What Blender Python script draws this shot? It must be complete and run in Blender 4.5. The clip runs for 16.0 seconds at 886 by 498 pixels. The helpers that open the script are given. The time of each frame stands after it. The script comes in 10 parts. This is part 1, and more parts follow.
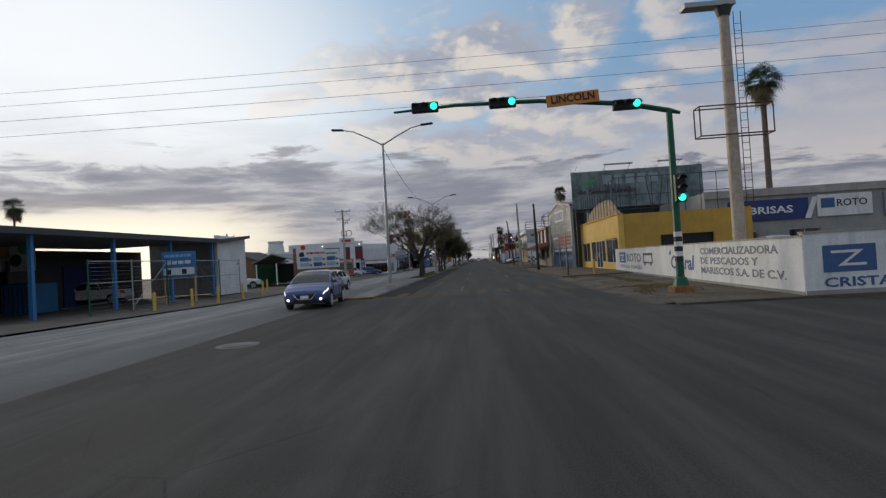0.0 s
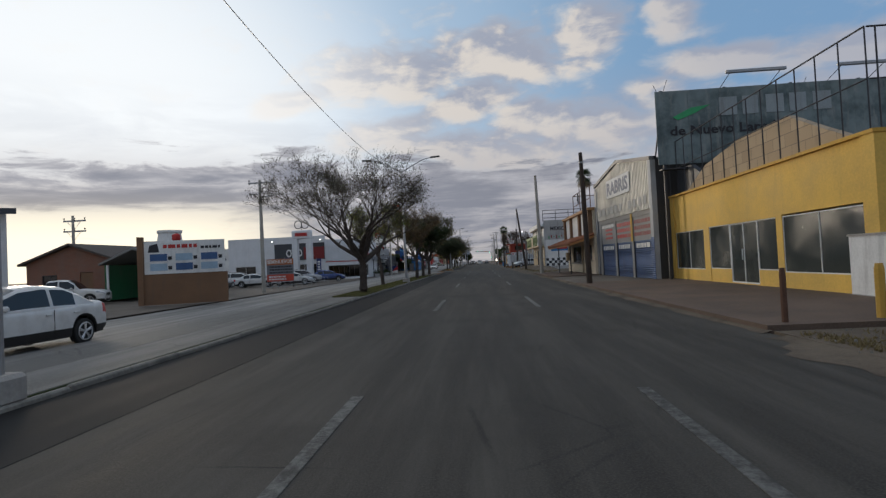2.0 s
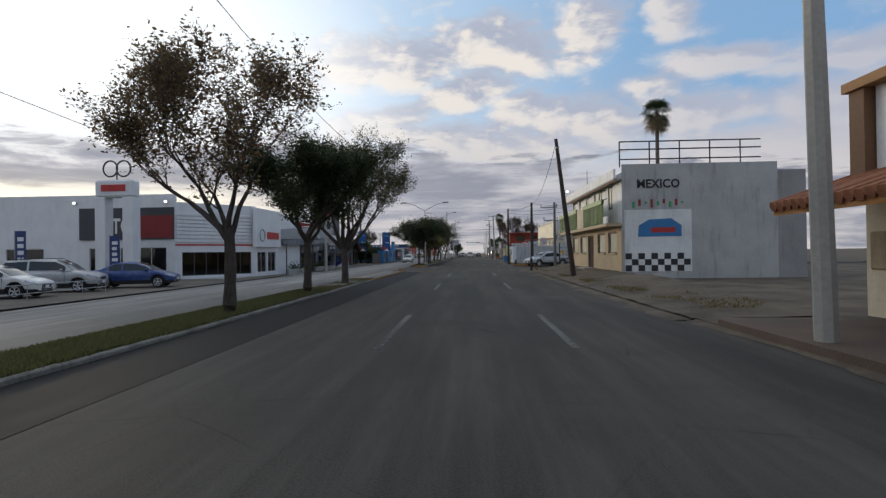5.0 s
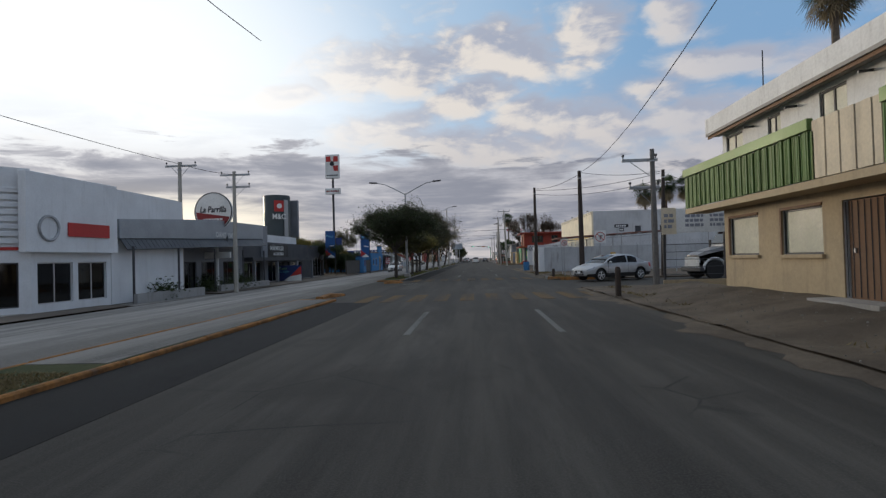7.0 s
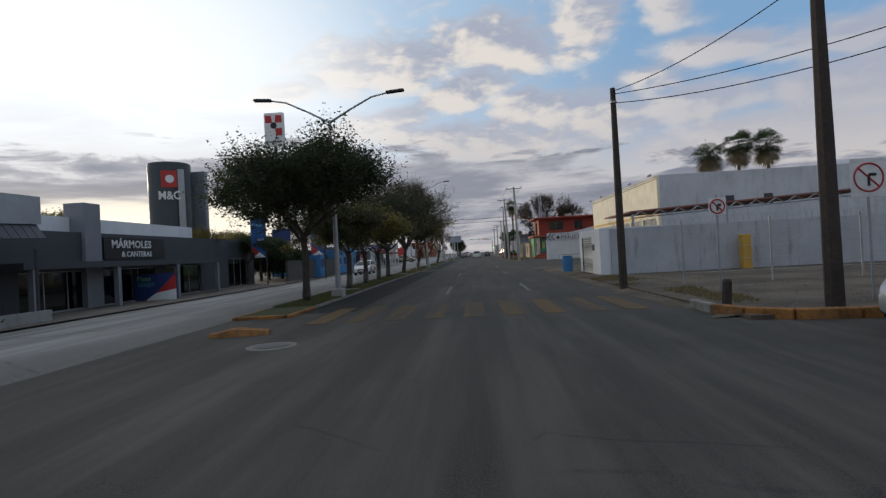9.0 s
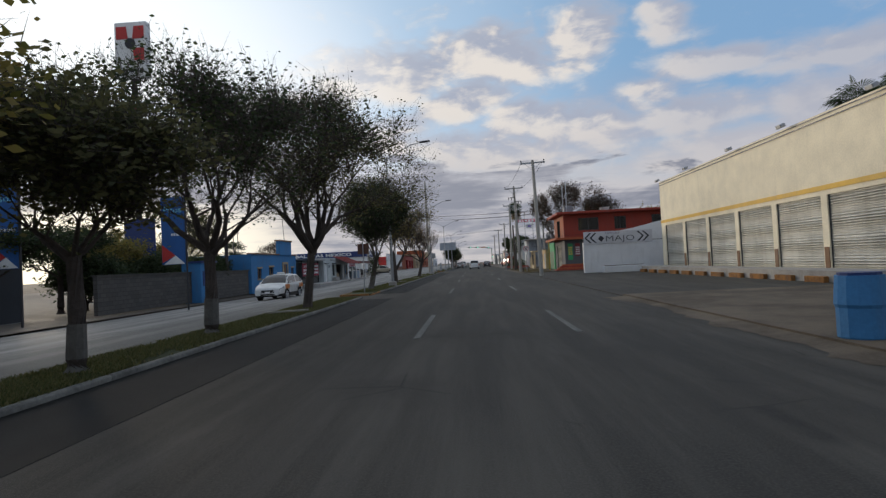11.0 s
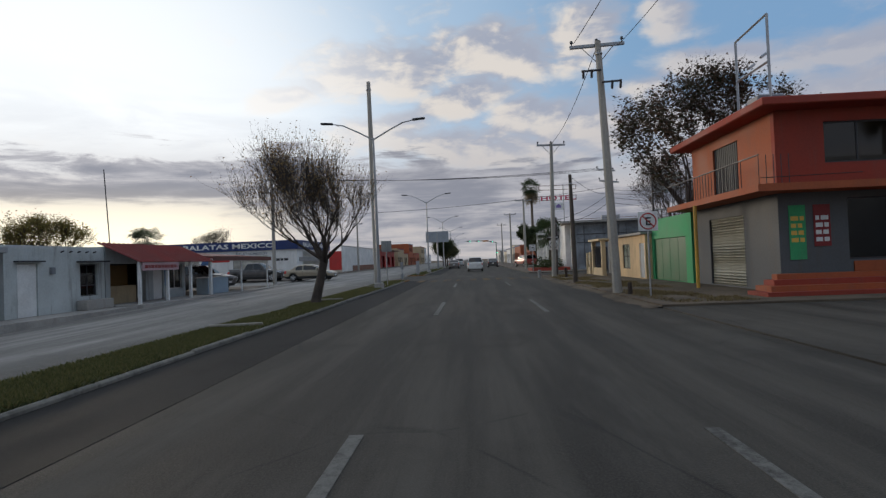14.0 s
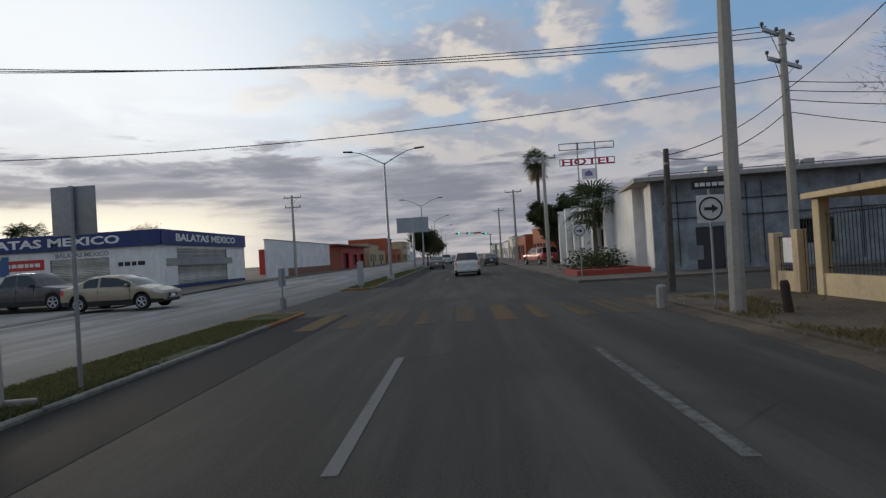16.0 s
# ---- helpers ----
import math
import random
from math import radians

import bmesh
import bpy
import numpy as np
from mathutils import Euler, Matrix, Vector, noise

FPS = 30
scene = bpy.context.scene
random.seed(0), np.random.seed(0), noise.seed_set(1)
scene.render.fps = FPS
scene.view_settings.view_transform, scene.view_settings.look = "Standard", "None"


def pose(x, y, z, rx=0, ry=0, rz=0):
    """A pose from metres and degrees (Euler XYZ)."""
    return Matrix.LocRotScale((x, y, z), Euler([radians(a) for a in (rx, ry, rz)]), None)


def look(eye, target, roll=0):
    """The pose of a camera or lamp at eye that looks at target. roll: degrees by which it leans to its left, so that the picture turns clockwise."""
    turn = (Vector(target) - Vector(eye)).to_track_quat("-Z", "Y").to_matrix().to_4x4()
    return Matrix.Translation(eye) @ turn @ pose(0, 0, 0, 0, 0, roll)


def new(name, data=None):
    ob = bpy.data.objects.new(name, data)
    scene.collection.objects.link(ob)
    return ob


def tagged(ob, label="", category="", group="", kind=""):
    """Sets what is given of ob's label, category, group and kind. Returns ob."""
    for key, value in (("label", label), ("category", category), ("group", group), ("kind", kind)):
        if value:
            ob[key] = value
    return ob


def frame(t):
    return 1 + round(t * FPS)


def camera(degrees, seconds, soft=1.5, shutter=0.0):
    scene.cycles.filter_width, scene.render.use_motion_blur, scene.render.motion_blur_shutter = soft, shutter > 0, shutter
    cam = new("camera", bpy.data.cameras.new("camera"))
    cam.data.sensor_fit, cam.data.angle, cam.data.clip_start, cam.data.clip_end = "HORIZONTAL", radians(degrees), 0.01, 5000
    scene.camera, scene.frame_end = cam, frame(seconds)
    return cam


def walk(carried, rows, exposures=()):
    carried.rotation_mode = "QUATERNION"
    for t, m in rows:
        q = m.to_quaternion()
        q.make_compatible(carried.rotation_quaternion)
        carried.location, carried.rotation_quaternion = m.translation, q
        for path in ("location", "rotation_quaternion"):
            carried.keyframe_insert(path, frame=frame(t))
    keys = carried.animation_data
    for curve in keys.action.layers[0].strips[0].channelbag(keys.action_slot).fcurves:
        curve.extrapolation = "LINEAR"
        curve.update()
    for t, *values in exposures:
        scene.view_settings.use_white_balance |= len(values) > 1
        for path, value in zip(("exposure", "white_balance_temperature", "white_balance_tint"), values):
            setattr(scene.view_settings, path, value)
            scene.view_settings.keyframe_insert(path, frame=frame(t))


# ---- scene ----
# ---- camera ----
cam = camera(78.0, 16.0, soft=1.35)
PATH = [
    (0, (-0.597, -3.083, 1.539), (-0.721, -1.088, 1.581), -3.5),
    (0.5, (-0.551, 3.321, 1.516), (-0.681, 5.316, 1.564), -3.4),
    (1, (-0.411, 9.674, 1.504), (-0.535, 11.669, 1.562), -3.2),
    (1.5, (-0.191, 15.958, 1.485), (-0.332, 17.952, 1.538), -3.6),
    (2, (-0.096, 22.16, 1.42), (-0.228, 24.155, 1.47), -2.8),
    (2.5, (-0.077, 28.39, 1.417), (-0.176, 30.387, 1.462), -1.9),
    (3, (-0.104, 34.681, 1.43), (-0.189, 36.679, 1.47), -1.5),
    (3.5, (-0.1, 41.01, 1.458), (-0.189, 43.007, 1.499), -1.9),
    (4, (-0.027, 47.211, 1.464), (-0.117, 49.208, 1.503), -2.0),
    (4.2, (-0.011, 49.676, 1.464), (-0.104, 51.673, 1.479), -0.6),
    (6.3, (-0.085, 75.108, 1.474), (-0.201, 77.104, 1.497), -1.1),
    (6.5, (-0.089, 77.502, 1.475), (-0.207, 79.498, 1.503), -1.0),
    (7, (-0.089, 83.415, 1.481), (-0.208, 85.411, 1.517), -1.6),
    (7.5, (-0.137, 89.278, 1.488), (-0.263, 91.274, 1.523), -1.9),
    (8, (-0.239, 95.088, 1.505), (-0.359, 97.084, 1.546), -2.3),
    (8.5, (-0.33, 100.89, 1.53), (-0.449, 102.886, 1.559), -2.8),
    (9, (-0.33, 106.813, 1.506), (-0.449, 108.809, 1.523), -3.1),
    (9.2, (-0.339, 109.23, 1.5), (-0.455, 111.226, 1.515), -3.3),
    (11.3, (-0.36, 135.139, 1.388), (-0.467, 137.136, 1.443), -2.8),
    (11.5, (-0.36, 137.689, 1.389), (-0.469, 139.685, 1.444), -3.0),
    (12, (-0.391, 144.256, 1.389), (-0.498, 146.252, 1.45), -2.9),
    (12.5, (-0.401, 150.971, 1.427), (-0.51, 152.967, 1.481), -2.0),
    (13, (-0.442, 157.751, 1.47), (-0.554, 159.747, 1.518), -1.9),
    (13.5, (-0.441, 164.424, 1.524), (-0.55, 166.42, 1.579), -2.4),
    (14, (-0.421, 171.006, 1.515), (-0.528, 173.002, 1.555), -2.2),
    (14.5, (-0.414, 177.533, 1.518), (-0.529, 179.53, 1.552), -3.0),
    (15, (-0.403, 184.046, 1.544), (-0.526, 186.042, 1.574), -3.2),
    (15.5, (-0.423, 190.452, 1.589), (-0.543, 192.448, 1.618), -3.6),
    (16, (-0.423, 196.753, 1.568), (-0.494, 198.751, 1.591), -3.5),
]
walk(cam, [(t, look(eye, target, roll)) for t, eye, target, roll in PATH],
     [(t, stops, 6150, 10) for t, stops in ((0.0, -0.13), (2.0, -0.12), (4.0, 0.08), (6.5, 0.25), (7.0, 0.05), (9.0, 0.03), (11.5, 0.12), (12.0, 0.3), (12.5, 0.05), (13.0, 0.2), (13.5, 0.08), (14.0, -0.03), (14.5, 0.0), (15.0, 0.3), (15.5, -0.08), (16.0, -0.14))])

# ---- sky and sun ----
SUN_AZ, SUN_EL = radians(-40.0), radians(6.0)
SUN_DIR = Vector((math.sin(SUN_AZ) * math.cos(SUN_EL), math.cos(SUN_AZ) * math.cos(SUN_EL), math.sin(SUN_EL)))


class Net:
    """A short way to write node trees."""

    def __init__(self, tree):
        self.tree = tree
        tree.nodes.clear()

    def node(self, kind, **settings):
        n = self.tree.nodes.new(kind)
        for k, v in settings.items():
            setattr(n, k, v)
        return n

    def put(self, socket, value):
        if isinstance(value, bpy.types.NodeSocket):
            self.tree.links.new(value, socket)
        else:
            socket.default_value = value

    def math(self, op, a, b=0.0, clamp=False):
        n = self.node("ShaderNodeMath", operation=op, use_clamp=clamp)
        self.put(n.inputs[0], a)
        self.put(n.inputs[1], b)
        return n.outputs[0]

    def vec(self, op, a, b=(0, 0, 0)):
        n = self.node("ShaderNodeVectorMath", operation=op)
        self.put(n.inputs[0], a)
        self.put(n.inputs[1], b)
        return n.outputs["Value"] if op in ("DOT_PRODUCT", "LENGTH", "DISTANCE") else n.outputs[0]

    def smooth(self, x, lo, hi, a=0.0, b=1.0):
        n = self.node("ShaderNodeMapRange", interpolation_type="SMOOTHSTEP")
        for i, v in enumerate((x, lo, hi, a, b)):
            self.put(n.inputs[i], v)
        return n.outputs[0]

    def noise(self, vector, scale, detail=4.0, rough=0.55, distort=0.0):
        n = self.node("ShaderNodeTexNoise")
        if vector is not None:
            self.put(n.inputs["Vector"], vector)
        self.put(n.inputs["Scale"], scale)
        self.put(n.inputs["Detail"], detail)
        self.put(n.inputs["Roughness"], rough)
        self.put(n.inputs["Distortion"], distort)
        return n.outputs[0]

    def mix(self, f, a, b):
        n = self.node("ShaderNodeMix", data_type="RGBA")
        self.put(n.inputs[0], f)
        self.put(n.inputs[6], a)
        self.put(n.inputs[7], b)
        return n.outputs[2]

    def scale(self, c, k):
        n = self.node("ShaderNodeVectorMath", operation="SCALE")
        self.put(n.inputs[0], c)
        self.put(n.inputs[3], k)
        return n.outputs[0]

    def combine(self, x, y, z):
        n = self.node("ShaderNodeCombineXYZ")
        for i, v in enumerate((x, y, z)):
            self.put(n.inputs[i], v)
        return n.outputs[0]


def make_sky():
    world = bpy.data.worlds.new("evening_sky")
    world.use_nodes = True
    scene.world = world
    n = Net(world.node_tree)
    sky = n.node("ShaderNodeTexSky", sky_type="NISHITA", sun_disc=False, sun_elevation=SUN_EL, sun_rotation=SUN_AZ, air_density=1.0, dust_density=0.6, ozone_density=1.5)
    way = n.node("ShaderNodeTexCoord").outputs["Generated"]
    sep = n.node("ShaderNodeSeparateXYZ")
    n.put(sep.inputs[0], way)
    x, y, z = sep.outputs
    el = n.math("ARCSINE", z)
    az = n.math("ARCTAN2", x, y)
    to_sun = n.vec("DOT_PRODUCT", way, tuple(SUN_DIR))
    # clear air: the sky texture, washed out towards the sun
    clear = n.scale(sky.outputs[0], 0.10)
    clear = n.mix(0.7, clear, (0.28, 0.46, 0.68, 1))
    clear = n.mix(n.smooth(el, 0.5, 1.1), clear, (0.66, 0.73, 0.82, 1))
    haze = n.smooth(to_sun, 0.78, 0.99)
    pale = n.smooth(to_sun, 0.50, 0.97)
    clear = n.mix(n.math("MULTIPLY", pale, 0.75), clear, (0.64, 0.75, 0.84, 1))
    clear = n.mix(haze, clear, (1.06, 1.06, 1.03, 1))
    clear = n.mix(n.math("MULTIPLY", n.smooth(az, 0.12, 0.75), 0.55), clear, (0.20, 0.35, 0.56, 1))
    # the larger banks of cloud: bearing, height, half width, half height, tilt (radians)
    banks = ((-0.151, 0.330, 0.124, 0.042, 0.04), (0.057, 0.354, 0.111, 0.044, -0.02), (0.209, 0.373, 0.060, 0.050, 0.17), (0.349, 0.379, 0.035, 0.028, -0.20),
             (0.002, 0.284, 0.085, 0.030, 0.25), (-0.146, 0.236, 0.095, 0.026, 0.13), (0.122, 0.239, 0.080, 0.036, -0.18), (0.311, 0.266, 0.040, 0.026, -0.15),
             (0.413, 0.299, 0.090, 0.018, -0.06), (0.557, 0.282, 0.080, 0.022, -0.02), (0.229, 0.221, 0.070, 0.036, -0.12), (0.400, 0.221, 0.105, 0.030, -0.02),
             (0.574, 0.206, 0.095, 0.042, -0.11), (0.028, 0.200, 0.155, 0.032, -0.08), (-0.333, 0.285, 0.060, 0.017, 0.19), (0.515, 0.151, 0.160, 0.045, -0.16))

    def heap(az, el):
        """How thick the broken cloud is in a direction."""
        drift = n.combine(n.math("MULTIPLY", az, 3.2), n.math("MULTIPLY", el, 6.4), 0.4)
        warp = n.noise(drift, 3.0, 3.0, 0.5)
        fluff = n.noise(drift, 4.0, 8.0, 0.56, 0.35)
        mass = None
        for a, e, wa, we, t in banks:
            p = n.math("SUBTRACT", az, a)
            q = n.math("SUBTRACT", el, e)
            u = n.math("ADD", n.math("MULTIPLY", p, math.cos(t) / wa), n.math("MULTIPLY", q, math.sin(t) / wa))
            v = n.math("ADD", n.math("MULTIPLY", p, -math.sin(t) / we), n.math("MULTIPLY", q, math.cos(t) / we))
            d = n.smooth(n.math("ADD", n.vec("LENGTH", n.combine(u, v, 0.0)), n.math("MULTIPLY", warp, 0.9)), 2.35, 0.75)
            mass = d if mass is None else n.math("MAXIMUM", mass, d)
        return n.math("ADD", n.math("MULTIPLY", mass, 0.56), n.math("MULTIPLY", n.math("SUBTRACT", fluff, 0.5), 1.05))

    thick = heap(az, el)
    sunward = heap(n.math("ADD", az, -0.020), n.math("ADD", el, -0.013))
    # more and looser cloud outside the view, overhead and behind
    far = n.math("MAXIMUM", n.smooth(n.math("ABSOLUTE", az), 0.7, 1.0), n.smooth(el, 0.42, 0.6))
    cover = n.smooth(n.math("ADD", thick, n.math("MULTIPLY", far, 0.22)), 0.0, 0.50)
    lit = n.smooth(n.math("SUBTRACT", thick, sunward), -0.14, 0.20)
    lit = n.math("MULTIPLY", lit, n.smooth(el, 0.12, 0.30, 0.55, 1.0))
    lit = n.math("MULTIPLY", lit, n.smooth(az, 0.60, 0.1, 0.25, 1.0))
    thin = n.smooth(thick, 0.55, 0.15)
    lit = n.math("ADD", lit, n.math("MULTIPLY", thin, 0.16))
    warm = n.mix(lit, (0.39, 0.40, 0.46, 1), (0.81, 0.715, 0.61, 1))
    bright = n.mix(haze, warm, (1.05, 1.0, 0.93, 1))
    # a thin lilac veil away from the sun
    veil_n = n.noise(n.combine(n.math("MULTIPLY", az, 2.2), n.math("MULTIPLY", el, 9.0), 7.7), 2.0, 6.0, 0.6, 0.3)
    veil = n.math("MULTIPLY", n.math("MULTIPLY", n.smooth(az, -0.30, 0.45, 0.25, 1.0), n.smooth(el, 0.34, 0.20)), n.smooth(veil_n, 0.36, 0.60))
    clear = n.mix(n.math("MULTIPLY", veil, 0.8), clear, (0.37, 0.385, 0.46, 1))
    col = n.mix(n.math("MULTIPLY", cover, 0.9), clear, bright)
    # the low grey deck in long streaks, with bright slits
    low = n.combine(n.math("MULTIPLY", az, 3.4), n.math("MULTIPLY", el, 15.0), 3.1)
    deck_n = n.noise(low, 1.9, 9.0, 0.58, 0.4)
    streak = n.noise(n.combine(n.math("MULTIPLY", az, 2.4), n.math("MULTIPLY", el, 26.0), 9.3), 1.6, 7.0, 0.6, 0.6)
    tilt = n.math("ADD", n.math("ADD", el, n.math("MULTIPLY", n.math("ABSOLUTE", n.math("ADD", az, 0.32)), 0.10)), n.math("MULTIPLY", n.math("SUBTRACT", deck_n, 0.5), -0.17))
    deck_in = n.math("MULTIPLY", n.smooth(tilt, 0.235, 0.185), n.smooth(el, -0.02, 0.10, 0.66, 1.0))
    gap = n.math("MULTIPLY", n.smooth(az, -0.18, -0.50), n.smooth(el, 0.125, 0.095))
    deck = n.smooth(n.math("ADD", n.math("ADD", n.math("MULTIPLY", deck_n, 0.55), n.math("MULTIPLY", streak, 0.45)), n.math("SUBTRACT", n.math("MULTIPLY", deck_in, 0.40), n.math("MULTIPLY", gap, 0.24))), 0.68, 0.92)
    grey = n.mix(n.smooth(n.math("ADD", n.math("MULTIPLY", streak, 0.5), n.math("MULTIPLY", deck_n, 0.5)), 0.38, 0.60), (0.47, 0.45, 0.465, 1), (0.222, 0.23, 0.27, 1))
    edge = n.math("MULTIPLY", n.smooth(tilt, 0.165, 0.225), n.smooth(to_sun, 0.80, 0.98))
    grey = n.mix(n.math("MULTIPLY", edge, 0.75), grey, (0.72, 0.68, 0.66, 1))
    glow = n.math("MULTIPLY", n.smooth(to_sun, 0.90, 0.999), n.smooth(el, 0.16, 0.05))
    under = n.mix(n.smooth(el, 0.26, 0.06), col, (0.60, 0.545, 0.51, 1))
    under = n.mix(glow, under, (1.4, 1.24, 0.92, 1))
    grey = n.mix(n.math("MULTIPLY", pale, 0.22), grey, (0.62, 0.60, 0.61, 1))
    grey = n.mix(n.math("MULTIPLY", glow, 0.40), grey, (1.0, 0.80, 0.50, 1))
    col = n.mix(deck, under, grey)
    col = n.mix(n.smooth(z, 0.0, -0.03), col, (0.10, 0.095, 0.09, 1))
    bg = n.node("ShaderNodeBackground")
    n.put(bg.inputs[0], col)
    bg.inputs[1].default_value = 1.0
    out = n.node("ShaderNodeOutputWorld")
    n.put(out.inputs[0], bg.outputs[0])


make_sky()
sun = new("sun", bpy.data.lights.new("sun", "SUN"))
sun.data.energy, sun.data.angle, sun.data.color = 1.5, radians(12), (1.0, 0.83, 0.62)
sun.matrix_world = look(SUN_DIR * 50, (0, 0, 0))
scene.view_settings.exposure = 0.0

# ---- materials ----
def coords(n):
    return n.node("ShaderNodeTexCoord").outputs["Object"]


def finish(n, m, colour, rough, metal=0.0, bump=None, strength=0.2, spec=0.4, **more):
    b = n.node("ShaderNodeBsdfPrincipled")
    n.put(b.inputs["Base Color"], colour)
    n.put(b.inputs["Roughness"], rough)
    n.put(b.inputs["Metallic"], metal)
    n.put(b.inputs["Specular IOR Level"], spec)
    for k, v in more.items():
        n.put(b.inputs[k.replace("_", " ")], v)
    if bump is not None:
        bn = n.node("ShaderNodeBump")
        bn.inputs["Strength"].default_value = strength
        bn.inputs["Distance"].default_value = 0.03
        n.put(bn.inputs["Height"], bump)
        n.put(b.inputs["Normal"], bn.outputs[0])
    o = n.node("ShaderNodeOutputMaterial")
    n.put(o.inputs[0], b.outputs[0])
    return m


def fresh(name):
    m = bpy.data.materials.new(name)
    m.use_nodes = True
    return m, Net(m.node_tree)


def surface(name, c, rough=0.75, metal=0.0, var=0.18, scale=0.7, fine=14.0, dirt=0.0, dirt_c=(0.12, 0.10, 0.08), strength=0.15, spec=0.35):
    """Painted, plastered or plain matter with blotches, grain and dirt."""
    m, n = fresh(name)
    p = coords(n)
    broad = n.noise(p, scale, 5.0, 0.6)
    grain = n.noise(p, fine, 4.0, 0.6)
    k = n.math("ADD", n.math("MULTIPLY", broad, 1.3), n.math("MULTIPLY", grain, 0.7))
    f = n.smooth(k, 0.6, 1.4)
    lo = tuple(max(0.0, v * (1 - var)) for v in c) + (1,)
    hi = tuple(min(0.95, v * (1 + var * 0.7)) for v in c) + (1,)
    col = n.mix(f, lo, hi)
    if dirt:
        streak = n.noise(n.vec("MULTIPLY", p, (2.3, 2.3, 0.35)), 1.2, 6.0, 0.65)
        col = n.mix(n.math("MULTIPLY", n.smooth(streak, 0.5, 0.72), dirt), col, (*dirt_c, 1))
    r = n.smooth(broad, 0.3, 0.7, max(0.02, rough - 0.1), min(1.0, rough + 0.1))
    return finish(n, m, col, r, metal, grain, strength, spec)


def asphalt(name, c, patch, bare=None):
    m, n = fresh(name)
    p = coords(n)
    lanes = n.noise(n.vec("MULTIPLY", p, (1.3, 0.07, 1)), 1.0, 6.0, 0.68)
    blot = n.noise(p, 0.35, 5.0, 0.62)
    grit = n.noise(p, 55.0, 3.0, 0.7)
    col = n.mix(n.smooth(lanes, 0.35, 0.68), (*[v * 0.6 for v in c], 1), (*[v * 1.45 for v in c], 1))
    col = n.mix(n.math("MULTIPLY", n.smooth(blot, 0.5, 0.72), 0.55), col, (*patch, 1))
    dust = n.noise(n.vec("MULTIPLY", p, (0.5, 0.09, 1)), 0.8, 7.0, 0.7)
    col = n.mix(n.math("MULTIPLY", n.smooth(dust, 0.52, 0.74), 0.5), col, (*[v * 2.2 for v in c], 1))
    if bare:
        # dust lies thick away from the median and thins out towards the bare asphalt beside it
        sep = n.node("ShaderNodeSeparateXYZ")
        n.put(sep.inputs[0], p)
        drift = n.noise(n.vec("MULTIPLY", p, (0.35, 0.10, 1)), 1.0, 6.0, 0.65)
        reach = n.math("ADD", sep.outputs[0], n.math("MULTIPLY", n.math("SUBTRACT", drift, 0.5), 7.0))
        col = n.mix(n.smooth(reach, -11.2, -6.6), col, (*bare, 1))
    v = n.node("ShaderNodeTexVoronoi", feature="DISTANCE_TO_EDGE")
    n.put(v.inputs["Vector"], n.vec("ADD", p, n.scale(n.node("ShaderNodeTexNoise").outputs[1], 0.35)))
    v.inputs["Scale"].default_value = 0.45
    crack = n.math("MULTIPLY", n.smooth(v.outputs[0], 0.010, 0.002), n.smooth(blot, 0.48, 0.62))
    col = n.mix(n.math("MULTIPLY", crack, 0.6), col, (0.02, 0.02, 0.02, 1))
    col = n.mix(n.math("MULTIPLY", n.smooth(grit, 0.42, 0.72), 0.42), col, (*[v * 2.1 for v in c], 1))
    return finish(n, m, col, n.smooth(lanes, 0.3, 0.7, 0.72, 0.9), 0.0, grit, 0.35, 0.12)


def soil(name, a, b, strength=0.5):
    m, n = fresh(name)
    p = coords(n)
    blot = n.noise(p, 0.5, 6.0, 0.65)
    grit = n.noise(p, 30.0, 4.0, 0.7)
    f = n.smooth(n.math("ADD", n.math("MULTIPLY", blot, 1.4), n.math("MULTIPLY", grit, 0.6)), 0.75, 1.25)
    return finish(n, m, n.mix(f, (*a, 1), (*b, 1)), 0.92, 0.0, grit, strength, 0.2)


def ribbed(name, c, pitch=0.2, axis=0, rough=0.45, metal=0.3, dirt=0.3):
    """Corrugated sheet: the fine ribs as relief."""
    m, n = fresh(name)
    p = coords(n)
    sep = n.node("ShaderNodeSeparateXYZ")
    n.put(sep.inputs[0], p)
    wave = n.math("SINE", n.math("MULTIPLY", sep.outputs[axis], 2 * math.pi / pitch))
    broad = n.noise(p, 0.8, 5.0, 0.6)
    streak = n.noise(n.vec("MULTIPLY", p, (4, 4, 0.4)), 1.0, 6.0, 0.65)
    col = n.mix(n.smooth(broad, 0.35, 0.65), (*[v * 0.85 for v in c], 1), (*[min(0.9, v * 1.1) for v in c], 1))
    col = n.mix(n.math("MULTIPLY", n.smooth(streak, 0.5, 0.7), dirt), col, (0.16, 0.11, 0.08, 1))
    return finish(n, m, col, rough, metal, wave, 0.6, 0.4)


def leafy(name, a, b):
    m, n = fresh(name)
    r = n.node("ShaderNodeNewGeometry").outputs["Random Per Island"]
    col = n.mix(r, (*a, 1), (*b, 1))
    finish(n, m, col, 0.65, 0.0, None, 0.0, 0.25)
    out = next(q for q in m.node_tree.nodes if q.bl_idname == "ShaderNodeOutputMaterial" and q.inputs[0].is_linked)
    face = out.inputs[0].links[0].from_node
    thin = n.node("ShaderNodeBsdfTranslucent")
    n.put(thin.inputs[0], n.scale(col, 1.7))
    both = n.node("ShaderNodeMixShader")
    both.inputs[0].default_value = 0.35
    n.put(both.inputs[1], face.outputs[0])
    n.put(both.inputs[2], thin.outputs[0])
    n.put(out.inputs[0], both.outputs[0])
    return m


